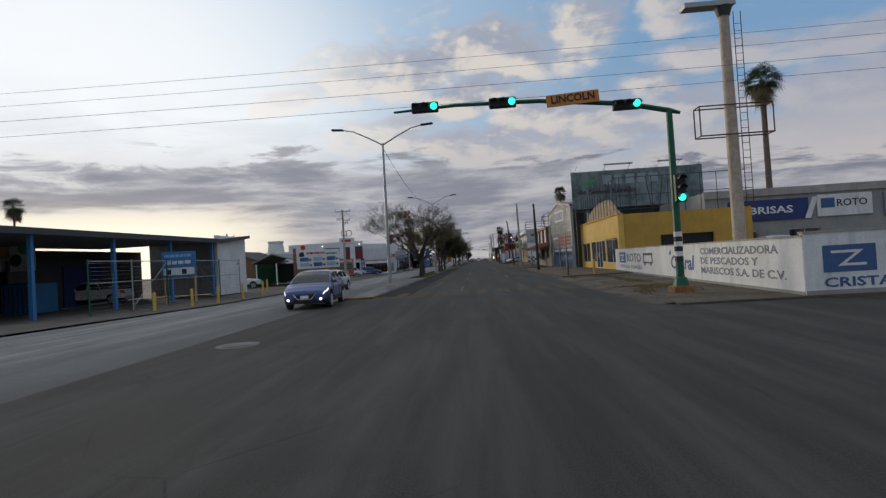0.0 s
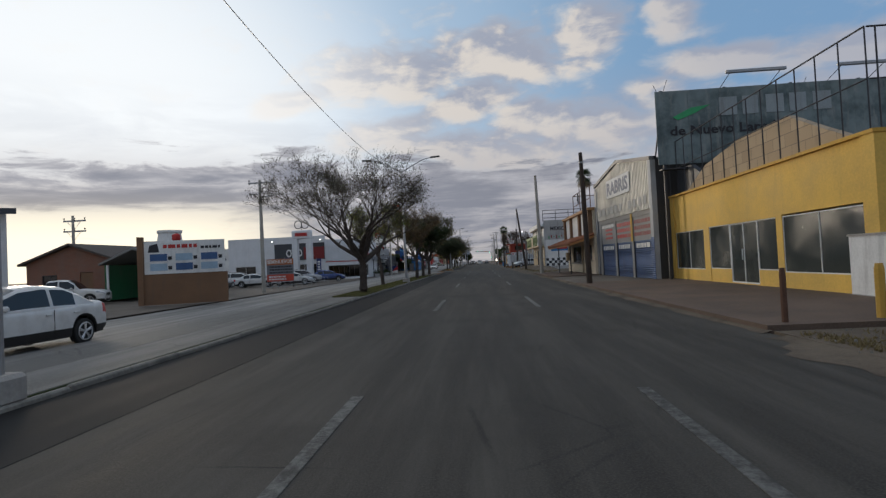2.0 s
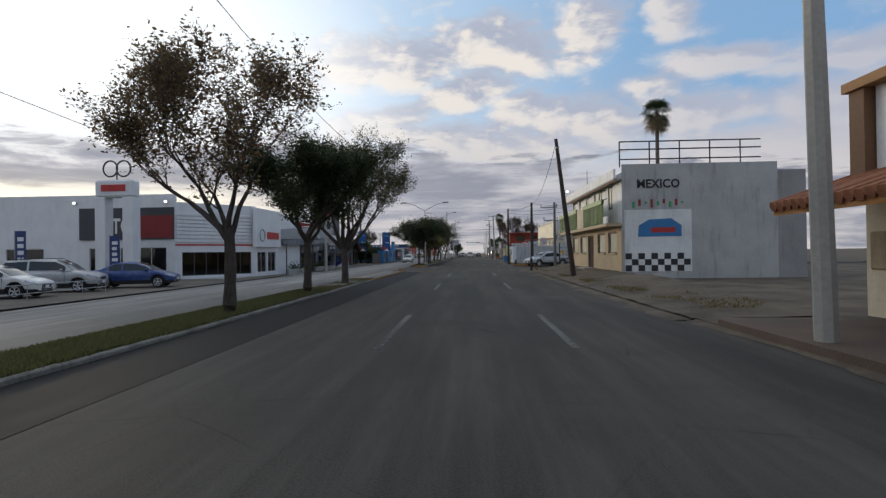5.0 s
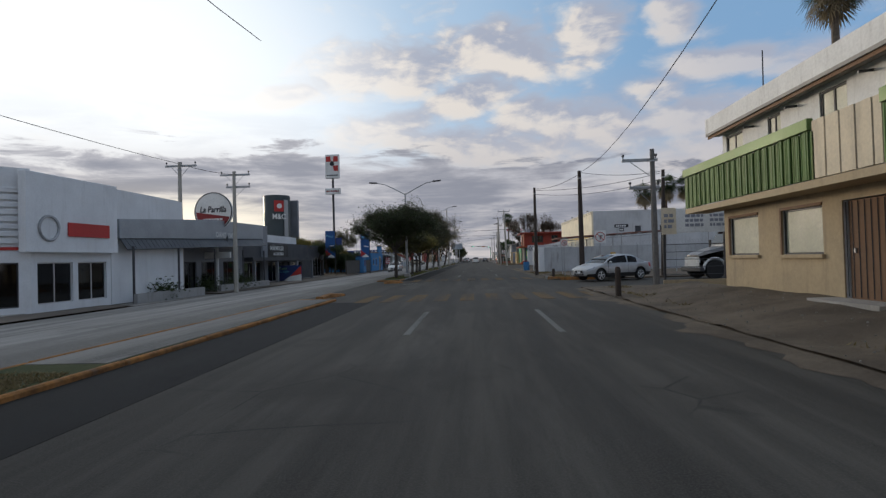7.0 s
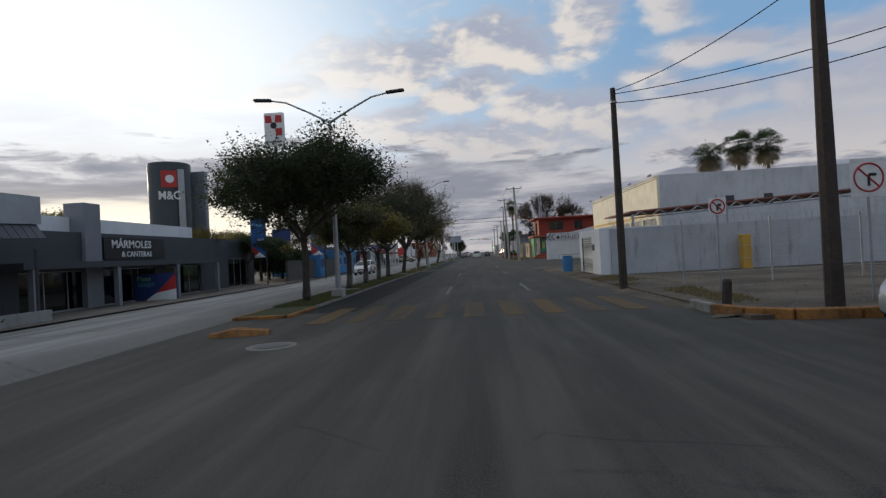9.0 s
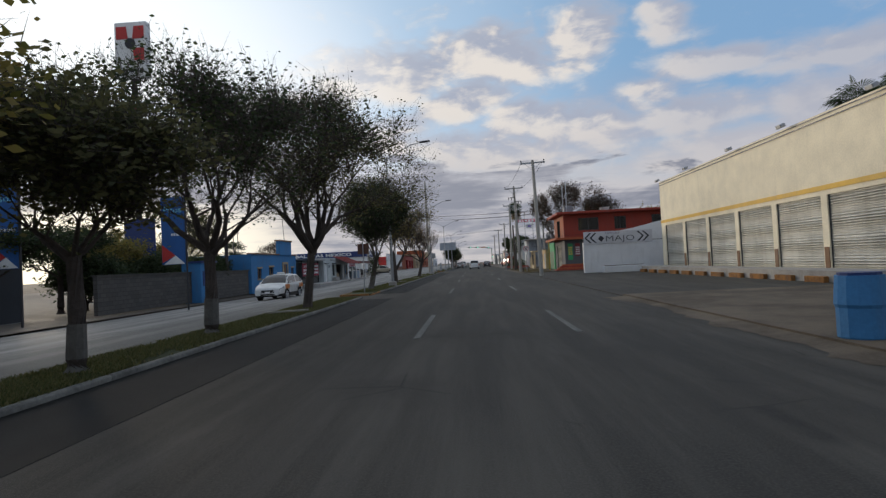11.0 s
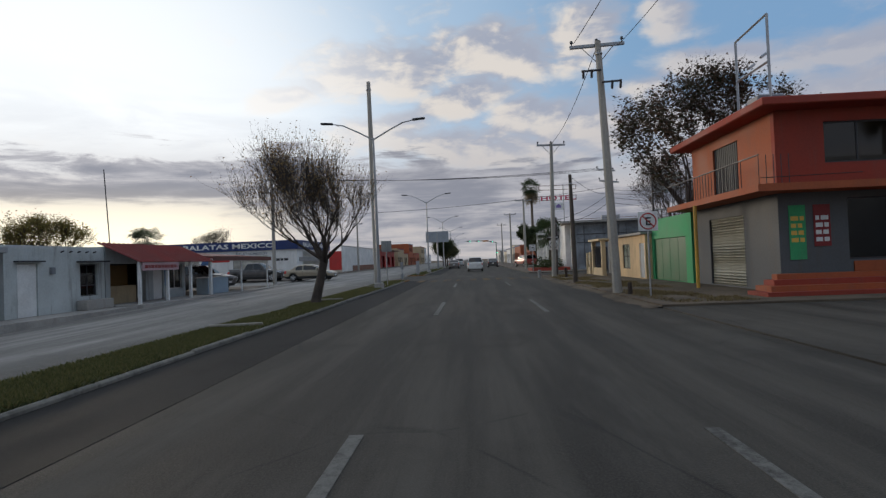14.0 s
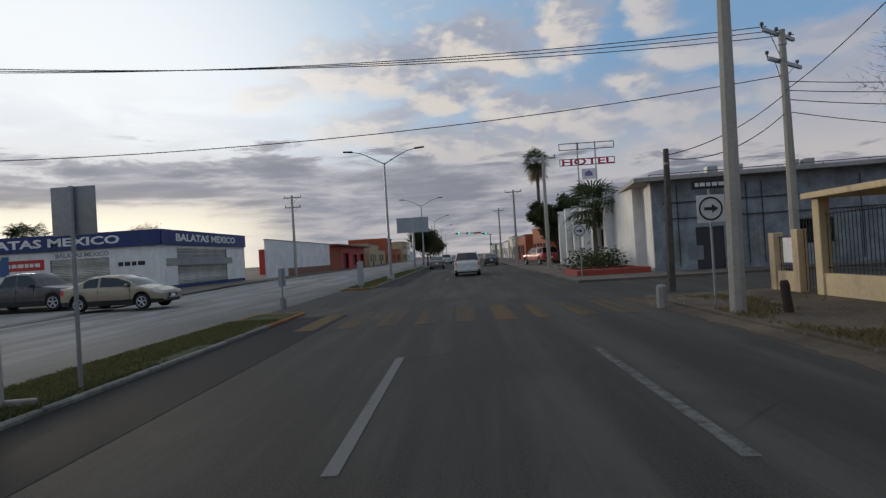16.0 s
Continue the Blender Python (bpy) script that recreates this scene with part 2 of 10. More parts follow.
def car_paint(name, c, rough=0.28, metal=0.3):
    m, n = fresh(name)
    dust = n.noise(coords(n), 2.5, 5.0, 0.65)
    col = n.mix(n.math("MULTIPLY", n.smooth(dust, 0.4, 0.75), 0.3), (*c, 1), (0.25, 0.22, 0.19, 1))
    return finish(n, m, col, n.smooth(dust, 0.3, 0.7, rough, rough + 0.2), metal, None, 0, 0.5, Coat_Weight=0.5, Coat_Roughness=0.12)


def glass(name, tint=(0.16, 0.18, 0.19), gloss=1.0):
    m, n = fresh(name)
    clear = n.node("ShaderNodeBsdfTransparent")
    clear.inputs[0].default_value = (*tint, 1)
    shine = n.node("ShaderNodeBsdfGlossy")
    shine.inputs["Roughness"].default_value = 0.04
    shine.inputs[0].default_value = (0.9 * gloss, 0.92 * gloss, 0.95 * gloss, 1)
    fr = n.node("ShaderNodeFresnel")
    fr.inputs[0].default_value = 1.5
    mx = n.node("ShaderNodeMixShader")
    n.put(mx.inputs[0], fr.outputs[0])
    n.put(mx.inputs[1], clear.outputs[0])
    n.put(mx.inputs[2], shine.outputs[0])
    o = n.node("ShaderNodeOutputMaterial")
    n.put(o.inputs[0], mx.outputs[0])
    return m


def lamp_glow(name, c, strength):
    m, n = fresh(name)
    e = n.node("ShaderNodeEmission")
    e.inputs[0].default_value = (*c, 1)
    e.inputs[1].default_value = strength
    o = n.node("ShaderNodeOutputMaterial")
    n.put(o.inputs[0], e.outputs[0])
    return m


def bricklike(name, a, b, mortar, w, h):
    m, n = fresh(name)
    p = n.vec("MULTIPLY", coords(n), (1, 1, 1))
    br = n.node("ShaderNodeTexBrick")
    rot = n.node("ShaderNodeCombineXYZ")
    sep = n.node("ShaderNodeSeparateXYZ")
    n.put(sep.inputs[0], p)
    n.put(rot.inputs[0], n.math("ADD", sep.outputs[0], sep.outputs[1]))
    n.put(rot.inputs[1], sep.outputs[2])
    n.put(br.inputs["Vector"], rot.outputs[0])
    for k, v in (("Color1", (*a, 1)), ("Color2", (*b, 1)), ("Mortar", (*mortar, 1)), ("Scale", 1.0), ("Brick Width", w), ("Row Height", h), ("Mortar Size", 0.012)):
        br.inputs[k].default_value = v
    return finish(n, m, br.outputs[0], 0.85, 0.0, br.outputs[1], 0.3, 0.3)


def worn_paint(name, c, under, wear=0.5):
    """Road paint rubbed away to the asphalt in flakes and tyre tracks."""
    m, n = fresh(name)
    p = n.node("ShaderNodeNewGeometry").outputs["Position"]
    flake = n.noise(p, 7.0, 8.0, 0.75)
    track = n.noise(n.vec("MULTIPLY", p, (1.6, 0.12, 1)), 1.0, 4.0, 0.6)
    k = n.math("ADD", n.math("MULTIPLY", flake, 0.7), n.math("MULTIPLY", track, 0.6))
    f = n.smooth(k, wear + 0.02, wear + 0.26)
    grit = n.noise(p, 55.0, 3.0, 0.7)
    return finish(n, m, n.mix(f, (*under, 1), (*c, 1)), 0.85, 0.0, grit, 0.3, 0.15)


WHITE = surface("white_paint", (0.72, 0.72, 0.70), dirt=0.25)
WHITE_CLEAN = surface("clean_white_cladding", (0.68, 0.69, 0.70), 0.5, var=0.1, dirt=0.12)
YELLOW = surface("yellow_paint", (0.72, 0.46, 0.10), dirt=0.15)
YELLOW_DARK = surface("dark_yellow", (0.55, 0.33, 0.06), dirt=0.25)
CREAM = surface("cream_plaster", (0.66, 0.57, 0.42), dirt=0.25)
TAN = surface("tan_plaster", (0.42, 0.33, 0.205), dirt=0.3)
BROWN = surface("brown_plaster", (0.20, 0.115, 0.065), dirt=0.25)
GREY_WALL = surface("grey_plaster", (0.30, 0.295, 0.285), dirt=0.35)
DARK_GREY = surface("charcoal_cladding", (0.055, 0.06, 0.068), 0.5)
MID_GREY = surface("grey_cladding", (0.20, 0.21, 0.23), 0.5, dirt=0.15)
ORANGE = surface("terracotta_paint", (0.27, 0.045, 0.028), dirt=0.2)
ORANGE_LIGHT = surface("faded_orange_paint", (0.34, 0.09, 0.036), dirt=0.25)
RED = surface("red_paint", (0.45, 0.04, 0.035), 0.55)
RED_DARK = surface("maroon_paint", (0.22, 0.03, 0.03), 0.6)
BLUE = surface("blue_paint", (0.055, 0.20, 0.42), dirt=0.2)
BLUE_DARK = surface("navy_paint", (0.025, 0.045, 0.15), 0.55, dirt=0.1)
BLUE_SHUTTER = ribbed("blue_roller_shutter", (0.06, 0.11, 0.24), 0.1, 2, dirt=0.25)
GREEN_SHEET = ribbed("green_sheet", (0.075, 0.135, 0.032), 0.1, 0, dirt=0.25)
GREEN_CAP = surface("pale_green_sheet", (0.115, 0.185, 0.055), 0.5, 0.2, dirt=0.2)
GREEN_LIGHT = surface("mint_paint", (0.06, 0.34, 0.14), dirt=0.2)
GREEN_DARK = surface("bottle_green_paint", (0.015, 0.12, 0.045), 0.5, dirt=0.2)
SHUTTER = ribbed("steel_roller_shutter", (0.50, 0.49, 0.44), 0.1, 2, dirt=0.2)
SHEET = ribbed("weathered_sheet_steel", (0.46, 0.46, 0.43), 0.22, 0, dirt=0.35)
SHEET_DARK = ribbed("dark_sheet_steel", (0.14, 0.14, 0.14), 0.22, 0, dirt=0.3)
ROOF = surface("roof_felt", (0.22, 0.21, 0.20), 0.9)
TILE = surface("clay_roof_tile", (0.30, 0.12, 0.06), 0.8, var=0.35, scale=3)
STONE = bricklike("flagstone_cladding", (0.42, 0.33, 0.22), (0.34, 0.26, 0.17), (0.22, 0.18, 0.13), 0.7, 0.4)
BLOCK = bricklike("grey_block", (0.115, 0.105, 0.095), (0.085, 0.08, 0.075), (0.06, 0.055, 0.05), 0.4, 0.2)
BRICK = bricklike("red_brick", (0.22, 0.085, 0.05), (0.28, 0.11, 0.065), (0.2, 0.17, 0.14), 0.24, 0.075)
CONCRETE = surface("concrete", (0.36, 0.34, 0.31), 0.9, var=0.25, dirt=0.25)
PAVING = surface("worn_pavement", (0.135, 0.115, 0.092), 0.92, var=0.45, scale=0.5, fine=25, strength=0.35)
PAVING_RED = surface("reddish_pavement", (0.125, 0.088, 0.065), 0.92, var=0.4, scale=0.5, fine=25, strength=0.3)
KERB = surface("kerb_concrete", (0.20, 0.19, 0.165), 0.92, var=0.5, scale=1.5, dirt=0.5, dirt_c=(0.045, 0.042, 0.038))
KERB_PALE = surface("pale_kerb_concrete", (0.30, 0.28, 0.24), 0.9, var=0.4, scale=2.0, dirt=0.3)
KERB_YELLOW = surface("worn_yellow_kerb_paint", (0.26, 0.12, 0.035), 0.88, var=0.6, scale=2.0, dirt=0.5)
ASPHALT = asphalt("asphalt", (0.059, 0.0545, 0.047), (0.035, 0.032, 0.028))
ASPHALT_PALE = asphalt("dusty_concrete_road", (0.215, 0.206, 0.19), (0.14, 0.134, 0.122), (0.098, 0.092, 0.082))
MEDIAN_FILL = asphalt("dusty_median_concrete", (0.16, 0.152, 0.138), (0.10, 0.095, 0.085))
GUTTER = asphalt("dark_gutter_asphalt", (0.020, 0.0195, 0.019), (0.013, 0.013, 0.013))
LINE = worn_paint("worn_white_road_paint", (0.165, 0.163, 0.15), (0.06, 0.058, 0.053), 0.47)
LINE_YELLOW = worn_paint("worn_yellow_road_paint", (0.13, 0.083, 0.036), (0.058, 0.055, 0.05), 0.50)
SOIL = soil("dry_earth", (0.075, 0.06, 0.045), (0.15, 0.12, 0.088))
GRASS_SOIL = soil("grassy_earth", (0.030, 0.042, 0.013), (0.062, 0.066, 0.028))
GRASS = leafy("grass_blades", (0.045, 0.06, 0.018), (0.14, 0.125, 0.05))
GRASS_DRY = leafy("dry_grass_blades", (0.10, 0.075, 0.035), (0.17, 0.14, 0.07))
WOOD_POLE = surface("tarred_pole_wood", (0.055, 0.042, 0.035), 0.9, var=0.4, scale=2)
CONC_POLE = surface("pole_concrete", (0.37, 0.35, 0.31), 0.85, var=0.2, dirt=0.15)
STEEL = surface("galvanised_steel", (0.36, 0.37, 0.38), 0.5, 0.6, var=0.2)
DARK_STEEL = surface("dark_painted_steel", (0.06, 0.06, 0.065), 0.55, 0.3)
RUST = surface("rusty_steel", (0.14, 0.075, 0.05), 0.8, 0.3, var=0.4)
GREEN_STEEL = surface("green_painted_steel", (0.015, 0.10, 0.055), 0.45, 0.1)
BLACK = surface("black_plastic", (0.02, 0.02, 0.02), 0.5)
RUBBER = surface("tyre_rubber", (0.025, 0.025, 0.025), 0.85)
ALU = surface("aluminium_frame", (0.55, 0.55, 0.55), 0.4, 0.6, var=0.1)
GLASS = glass("window_glass")
GLASS_CLEAR = glass("clear_window_glass", (0.8, 0.82, 0.8))
GLASS_DARK = glass("tinted_glass", (0.05, 0.055, 0.06))
PAPERED = surface("papered_window_pane", (0.36, 0.37, 0.28), 0.45, var=0.3, scale=1.4, spec=0.5)
BARK = surface("bark", (0.075, 0.06, 0.05), 0.95, var=0.45, scale=3, fine=22, strength=0.6)
BARK_LIME = surface("limewashed_bark", (0.13, 0.12, 0.105), 0.95, var=0.4, scale=4)
PALM_BARK = surface("palm_bark", (0.16, 0.13, 0.10), 0.95, var=0.4, scale=4)
PALM_LEAF = leafy("palm_leaf", (0.022, 0.038, 0.018), (0.055, 0.075, 0.03))
PALM_DRY = leafy("dry_palm_leaf", (0.16, 0.13, 0.08), (0.22, 0.18, 0.11))
LEAF_DARK = leafy("dark_leaf", (0.02, 0.032, 0.014), (0.06, 0.075, 0.03))
LEAF_OLIVE = leafy("olive_leaf", (0.035, 0.042, 0.018), (0.12, 0.11, 0.045))
LEAF_GREEN = leafy("green_leaf", (0.07, 0.09, 0.018), (0.17, 0.17, 0.04))
LEAF_YELLOW = leafy("yellowing_leaf", (0.10, 0.10, 0.025), (0.24, 0.18, 0.05))
LEAF_DRY = leafy("dry_leaf", (0.09, 0.055, 0.03), (0.16, 0.12, 0.06))
LEAF_GOLD = leafy("golden_dry_leaf", (0.12, 0.075, 0.028), (0.26, 0.17, 0.06))
LEAF_RUSTY = leafy("dark_reddish_leaf", (0.022, 0.03, 0.016), (0.085, 0.05, 0.035))
LAMP_GREEN = lamp_glow("green_signal_light", (0.05, 1.0, 0.55), 2.6)
LAMP_WHITE = lamp_glow("lit_lamp", (1.0, 0.97, 0.9), 2.5)
INK = surface("black_sign_paint", (0.03, 0.03, 0.035), 0.6)
INK_BLUE = surface("blue_sign_paint", (0.06, 0.12, 0.26), 0.6)
INK_PALE = surface("pale_sign_paint", (0.72, 0.72, 0.70), 0.6)
INK_GREY = surface("faded_grey_sign_paint", (0.24, 0.25, 0.29), 0.7)
SIGN_AMBER = surface("amber_sign_sheet", (0.62, 0.24, 0.035), 0.4)

# ---- building blocks ----
def part(name, bm, material, parent=None, label=""):
    """Link a bmesh as one mesh object under a thing or a part."""
    me = bpy.data.meshes.new(name)
    bm.to_mesh(me)
    bm.free()
    me.materials.append(material)
    ob = new(name, me)
    if parent is not None:
        ob.parent = parent
    if label:
        ob["label"] = label
    return ob


def thing(name, m, label, category, group="", kind=""):
    ob = new(name)
    ob.empty_display_size = 0.2
    ob.matrix_basis = m
    return tagged(ob, label, category, group, kind)


def box(bm, x0, x1, y0, y1, z0, z1, m=None):
    vs = [bm.verts.new((x, y, z)) for z in (z0, z1) for y in (y0, y1) for x in (x0, x1)]
    fs = [bm.faces.new([vs[i] for i in f]) for f in ((0, 2, 3, 1), (4, 5, 7, 6), (0, 1, 5, 4), (2, 6, 7, 3), (0, 4, 6, 2), (1, 3, 7, 5))]
    if m is not None:
        bmesh.ops.transform(bm, matrix=m, verts=vs)
    return fs


def boxes(*rows, bevel=0.0):
    bm = bmesh.new()
    for r in rows:
        box(bm, *r)
    if bevel:
        bmesh.ops.bevel(bm, geom=bm.edges[:], offset=bevel, segments=1, affect="EDGES", clamp_overlap=True)
    return bm


def tube(bm, points, radii, sides=8, cap=True):
    """A round bar along points, with a radius at each."""
    rings = []
    pts = [Vector(p) for p in points]
    for i, p in enumerate(pts):
        d = (pts[min(i + 1, len(pts) - 1)] - pts[max(i - 1, 0)]).normalized()
        a = d.cross(Vector((0, 0, 1)))
        a = a.normalized() if a.length > 0.01 else Vector((1, 0, 0))
        b = d.cross(a)
        r = radii[i] if isinstance(radii, (list, tuple)) else radii
        rings.append([bm.verts.new(p + r * (math.cos(t) * a + math.sin(t) * b)) for t in (2 * math.pi * k / sides for k in range(sides))])
    for u, v in zip(rings, rings[1:]):
        for k in range(sides):
            bm.faces.new((u[k], v[k], v[(k + 1) % sides], u[(k + 1) % sides]))
    if cap:
        bm.faces.new(rings[0])
        bm.faces.new(rings[-1][::-1])
    return bm


def bar(p, q, r, sides=6):
    return tube(bmesh.new(), (p, q), r, sides)


def bars(rows, r, sides=4):
    bm = bmesh.new()
    for p, q in rows:
        tube(bm, (p, q), r, sides)
    return bm


def disc(bm, c, r, normal_axis, depth, sides=24, sx=1.0):
    """A thin round plate, facing along an axis ('x' or 'y')."""
    c = Vector(c)
    k = Vector((depth, 0, 0)) if normal_axis == "x" else Vector((0, depth, 0))
    e = Vector((0, 1, 0)) if normal_axis == "x" else Vector((1, 0, 0))
    ring = [c + r * (math.cos(t) * e * sx + math.sin(t) * Vector((0, 0, 1))) for t in (2 * math.pi * i / sides for i in range(sides))]
    a = [bm.verts.new(p - k / 2) for p in ring]
    b = [bm.verts.new(p + k / 2) for p in ring]
    bm.faces.new(a)
    bm.faces.new(b[::-1])
    for i in range(sides):
        bm.faces.new((a[i], b[i], b[(i + 1) % sides], a[(i + 1) % sides]))
    return bm


def prism(poly, y0, y1):
    """An x-z outline, extruded along y."""
    bm = bmesh.new()
    a = [bm.verts.new((x, y0, z)) for x, z in poly]
    b = [bm.verts.new((x, y1, z)) for x, z in poly]
    bm.faces.new(a)
    bm.faces.new(b[::-1])
    for i in range(len(poly)):
        j = (i + 1) % len(poly)
        bm.faces.new((a[i], b[i], b[j], a[j]))
    bmesh.ops.recalc_face_normals(bm, faces=bm.faces[:])
    return bm


def wall(w, h, t, holes=(), z0=0.0):
    """A wall in the x-z plane, from y = 0 back to y = t, with openings (x0, x1, z0, z1) through it."""
    us = sorted({0.0, w, *[v for o in holes for v in o[:2]]})
    vs = sorted({z0, h, *[v for o in holes for v in o[2:4]]})
    nu, nv = len(us) - 1, len(vs) - 1

    def solid(i, j):
        if not (0 <= i < nu and 0 <= j < nv):
            return False
        cu, cv = (us[i] + us[i + 1]) / 2, (vs[j] + vs[j + 1]) / 2
        return not any(o[0] < cu < o[1] and o[2] < cv < o[3] for o in holes)

    bm = bmesh.new()
    cache = {}

    def v(i, y, j):
        key = (i, y, j)
        if key not in cache:
            cache[key] = bm.verts.new((us[i], y, vs[j]))
        return cache[key]

    for i in range(nu):
        for j in range(nv):
            if not solid(i, j):
                continue
            bm.faces.new((v(i, 0, j), v(i + 1, 0, j), v(i + 1, 0, j + 1), v(i, 0, j + 1)))
            bm.faces.new((v(i, t, j), v(i, t, j + 1), v(i + 1, t, j + 1), v(i + 1, t, j)))
            if not solid(i - 1, j):
                bm.faces.new((v(i, 0, j), v(i, 0, j + 1), v(i, t, j + 1), v(i, t, j)))
            if not solid(i + 1, j):
                bm.faces.new((v(i + 1, 0, j), v(i + 1, t, j), v(i + 1, t, j + 1), v(i + 1, 0, j + 1)))
            if not solid(i, j - 1):
                bm.faces.new((v(i, 0, j), v(i, t, j), v(i + 1, t, j), v(i + 1, 0, j)))
            if not solid(i, j + 1):
                bm.faces.new((v(i, 0, j + 1), v(i + 1, 0, j + 1), v(i + 1, t, j + 1), v(i, t, j + 1)))
    return bm


def moved(bm, m):
    bmesh.ops.transform(bm, matrix=m, verts=bm.verts[:])
    return bm


def facing(side, x, y, z=0.0, turn=0.0):
    """Where a front stands: its lower corner on the viewer's left. 'R': on the right of the road, looking at it;
    'L': on the left; 'S': square to the road, towards the camera. Local x runs along the front, y goes in, z up."""
    return pose(x, y, z, 0, 0, {"R": -90, "L": 90, "S": 0}[side] + turn)


def window(parent, u0, u1, v0, v1, panes=2, frame_m=None, pane_m=None, inset=0.08, bar_w=0.05, name="window", label="", rows=1, curtain=None):
    """Frame, panes and sill in an opening of a front."""
    frame_m, pane_m = frame_m or ALU, pane_m or GLASS
    w = part(name, boxes((u0, u1, inset, inset + 0.06, v0, v0 + bar_w), (u0, u1, inset, inset + 0.06, v1 - bar_w, v1),
                         (u0, u0 + bar_w, inset, inset + 0.06, v0 + bar_w, v1 - bar_w), (u1 - bar_w, u1, inset, inset + 0.06, v0 + bar_w, v1 - bar_w),
                         *[(u0 + (u1 - u0) * i / panes - bar_w / 2, u0 + (u1 - u0) * i / panes + bar_w / 2, inset + 0.005, inset + 0.055, v0 + bar_w, v1 - bar_w) for i in range(1, panes)],
                         *[(u0 + bar_w, u1 - bar_w, inset + 0.008, inset + 0.052, v0 + (v1 - v0) * i / rows - bar_w / 2, v0 + (v1 - v0) * i / rows + bar_w / 2) for i in range(1, rows)]),
             frame_m, parent, label)
    for i in range(panes):
        a, b = u0 + (u1 - u0) * i / panes, u0 + (u1 - u0) * (i + 1) / panes
        p = part("pane", boxes((a + bar_w / 2 + 0.004, b - bar_w / 2 - 0.004, inset + 0.025, inset + 0.035, v0 + bar_w + 0.004, v1 - bar_w - 0.004)), pane_m, w)
    if curtain:
        part("curtain", boxes((u0 + 0.02, u1 - 0.02, inset + 0.12, inset + 0.14, v0 + 0.02, v1 - 0.02)), curtain, w)
    return w


def shell(parent, w, d, h, front_m, holes=(), t=0.2, side_m=None, parapet=0.4, roof_m=None, left_holes=(), right_holes=(), plinth=None):
    """Four walls with openings, a roof slab and a parapet: the body of a flat-roofed house."""
    side_m = side_m or front_m
    part("front_wall", wall(w, h, t, holes), front_m, parent)
    part("side_wall", moved(wall(d - 2 * t, h, t, left_holes), pose(0, d - t, 0, 0, 0, -90)), side_m, parent)
    part("side_wall", moved(wall(d - 2 * t, h, t, right_holes), pose(w, t, 0, 0, 0, 90)), side_m, parent)
    part("back_wall", boxes((0, w, d - t, d, 0, h)), side_m, parent)
    part("roof", boxes((t, w - t, t, d - t, h - parapet - 0.15, h - parapet)), roof_m or ROOF, parent)
    part("floor_slab", boxes((t, w - t, t, d - t, 0.0, 0.05)), CONCRETE, parent)


def writing(name, text, height, m, material, parent, depth=0.012, width=None, align="LEFT", shear=0.0, bold=0.0, label=""):
    """Painted or cut letters, standing upright in the local x-z plane, facing -y. width squeezes the line to that length."""
    c = bpy.data.curves.new(name, "FONT")
    c.body, c.size, c.extrude, c.align_x, c.shear, c.offset = text, height / 0.7, depth / 2, "LEFT", shear, bold
    c.resolution_u = 2
    tmp = bpy.data.objects.new(name, c)
    me = bpy.data.meshes.new_from_object(tmp)
    bpy.data.objects.remove(tmp)
    xs = [v.co.x for v in me.vertices] or [0, 1]
    lo, hi = min(xs), max(xs)
    k = width / (hi - lo) if width else 1.0
    off = {"LEFT": 0, "CENTER": -(hi - lo) * k / 2, "RIGHT": -(hi - lo) * k}[align]
    for v in me.vertices:
        v.co.x = (v.co.x - lo) * k + off
    me.transform(m @ pose(0, 0, 0, 90, 0, 0))
    me.materials.append(material)
    ob = new(name, me)
    ob.parent = parent
    if label:
        ob["label"] = label
    return ob


def text_bars(parent, u0, u1, v0, v1, y, material, rows=1, seed=0, name="lettering"):
    """Writing too small to read: short bars of its size."""
    rng = random.Random(seed)
    bm = bmesh.new()
    step = (v1 - v0) / rows
    for r in range(rows):
        u = u0
        while u < u1 - 0.05:
            w = min(rng.uniform(0.25, 0.7) * step * 1.6, u1 - u)
            box(bm, u, u + w, y - 0.006, y, v1 - step * (r + 0.8), v1 - step * (r + 0.2))
            u += w + 0.22 * step
    return part(name, bm, material, parent)


def cable(a, b, sag=0.6, r=0.014, label="black overhead cable hung between poles"):
    a, b = Vector(a), Vector(b)
    pts = [a.lerp(b, i / 14) - Vector((0, 0, sag * 4 * (i / 14) * (1 - i / 14))) for i in range(15)]
    ob = part("overhead_cable", tube(bmesh.new(), pts, r, 4), BLACK)
    return tagged(ob, label, "cable", "overhead cables")

# ---- ground, road, median ----
MED_X0, MED_X1 = -7.0, -5.4          # the median strip
R_EDGE = 4.6                          # the road's edge on the right
MEDIANS = [(21.4, 103.9), (121.2, 155.8), (158.0, 213.6), (225.5, 330.0)]


def slab(name, x0, x1, y0, y1, z, material, kind="structure", label="", category="", thick=0.3, bumps=0.0, step=2.0):
    bm = bmesh.new()
    if bumps:
        nx, ny = max(1, int((x1 - x0) / step)), max(1, int((y1 - y0) / step))
        vs = [[bm.verts.new((x0 + (x1 - x0) * i / nx, y0 + (y1 - y0) * j / ny, z + (bumps * noise.noise(Vector((i * 0.7, j * 0.7, z))) if 0 < i < nx and 0 < j < ny else 0))) for j in range(ny + 1)] for i in range(nx + 1)]
        for i in range(nx):
            for j in range(ny):
                bm.faces.new((vs[i][j], vs[i + 1][j], vs[i + 1][j + 1], vs[i][j + 1]))
    else:
        box(bm, x0, x1, y0, y1, z - thick, z)
    return tagged(part(name, bm, material), label, category, "", kind)


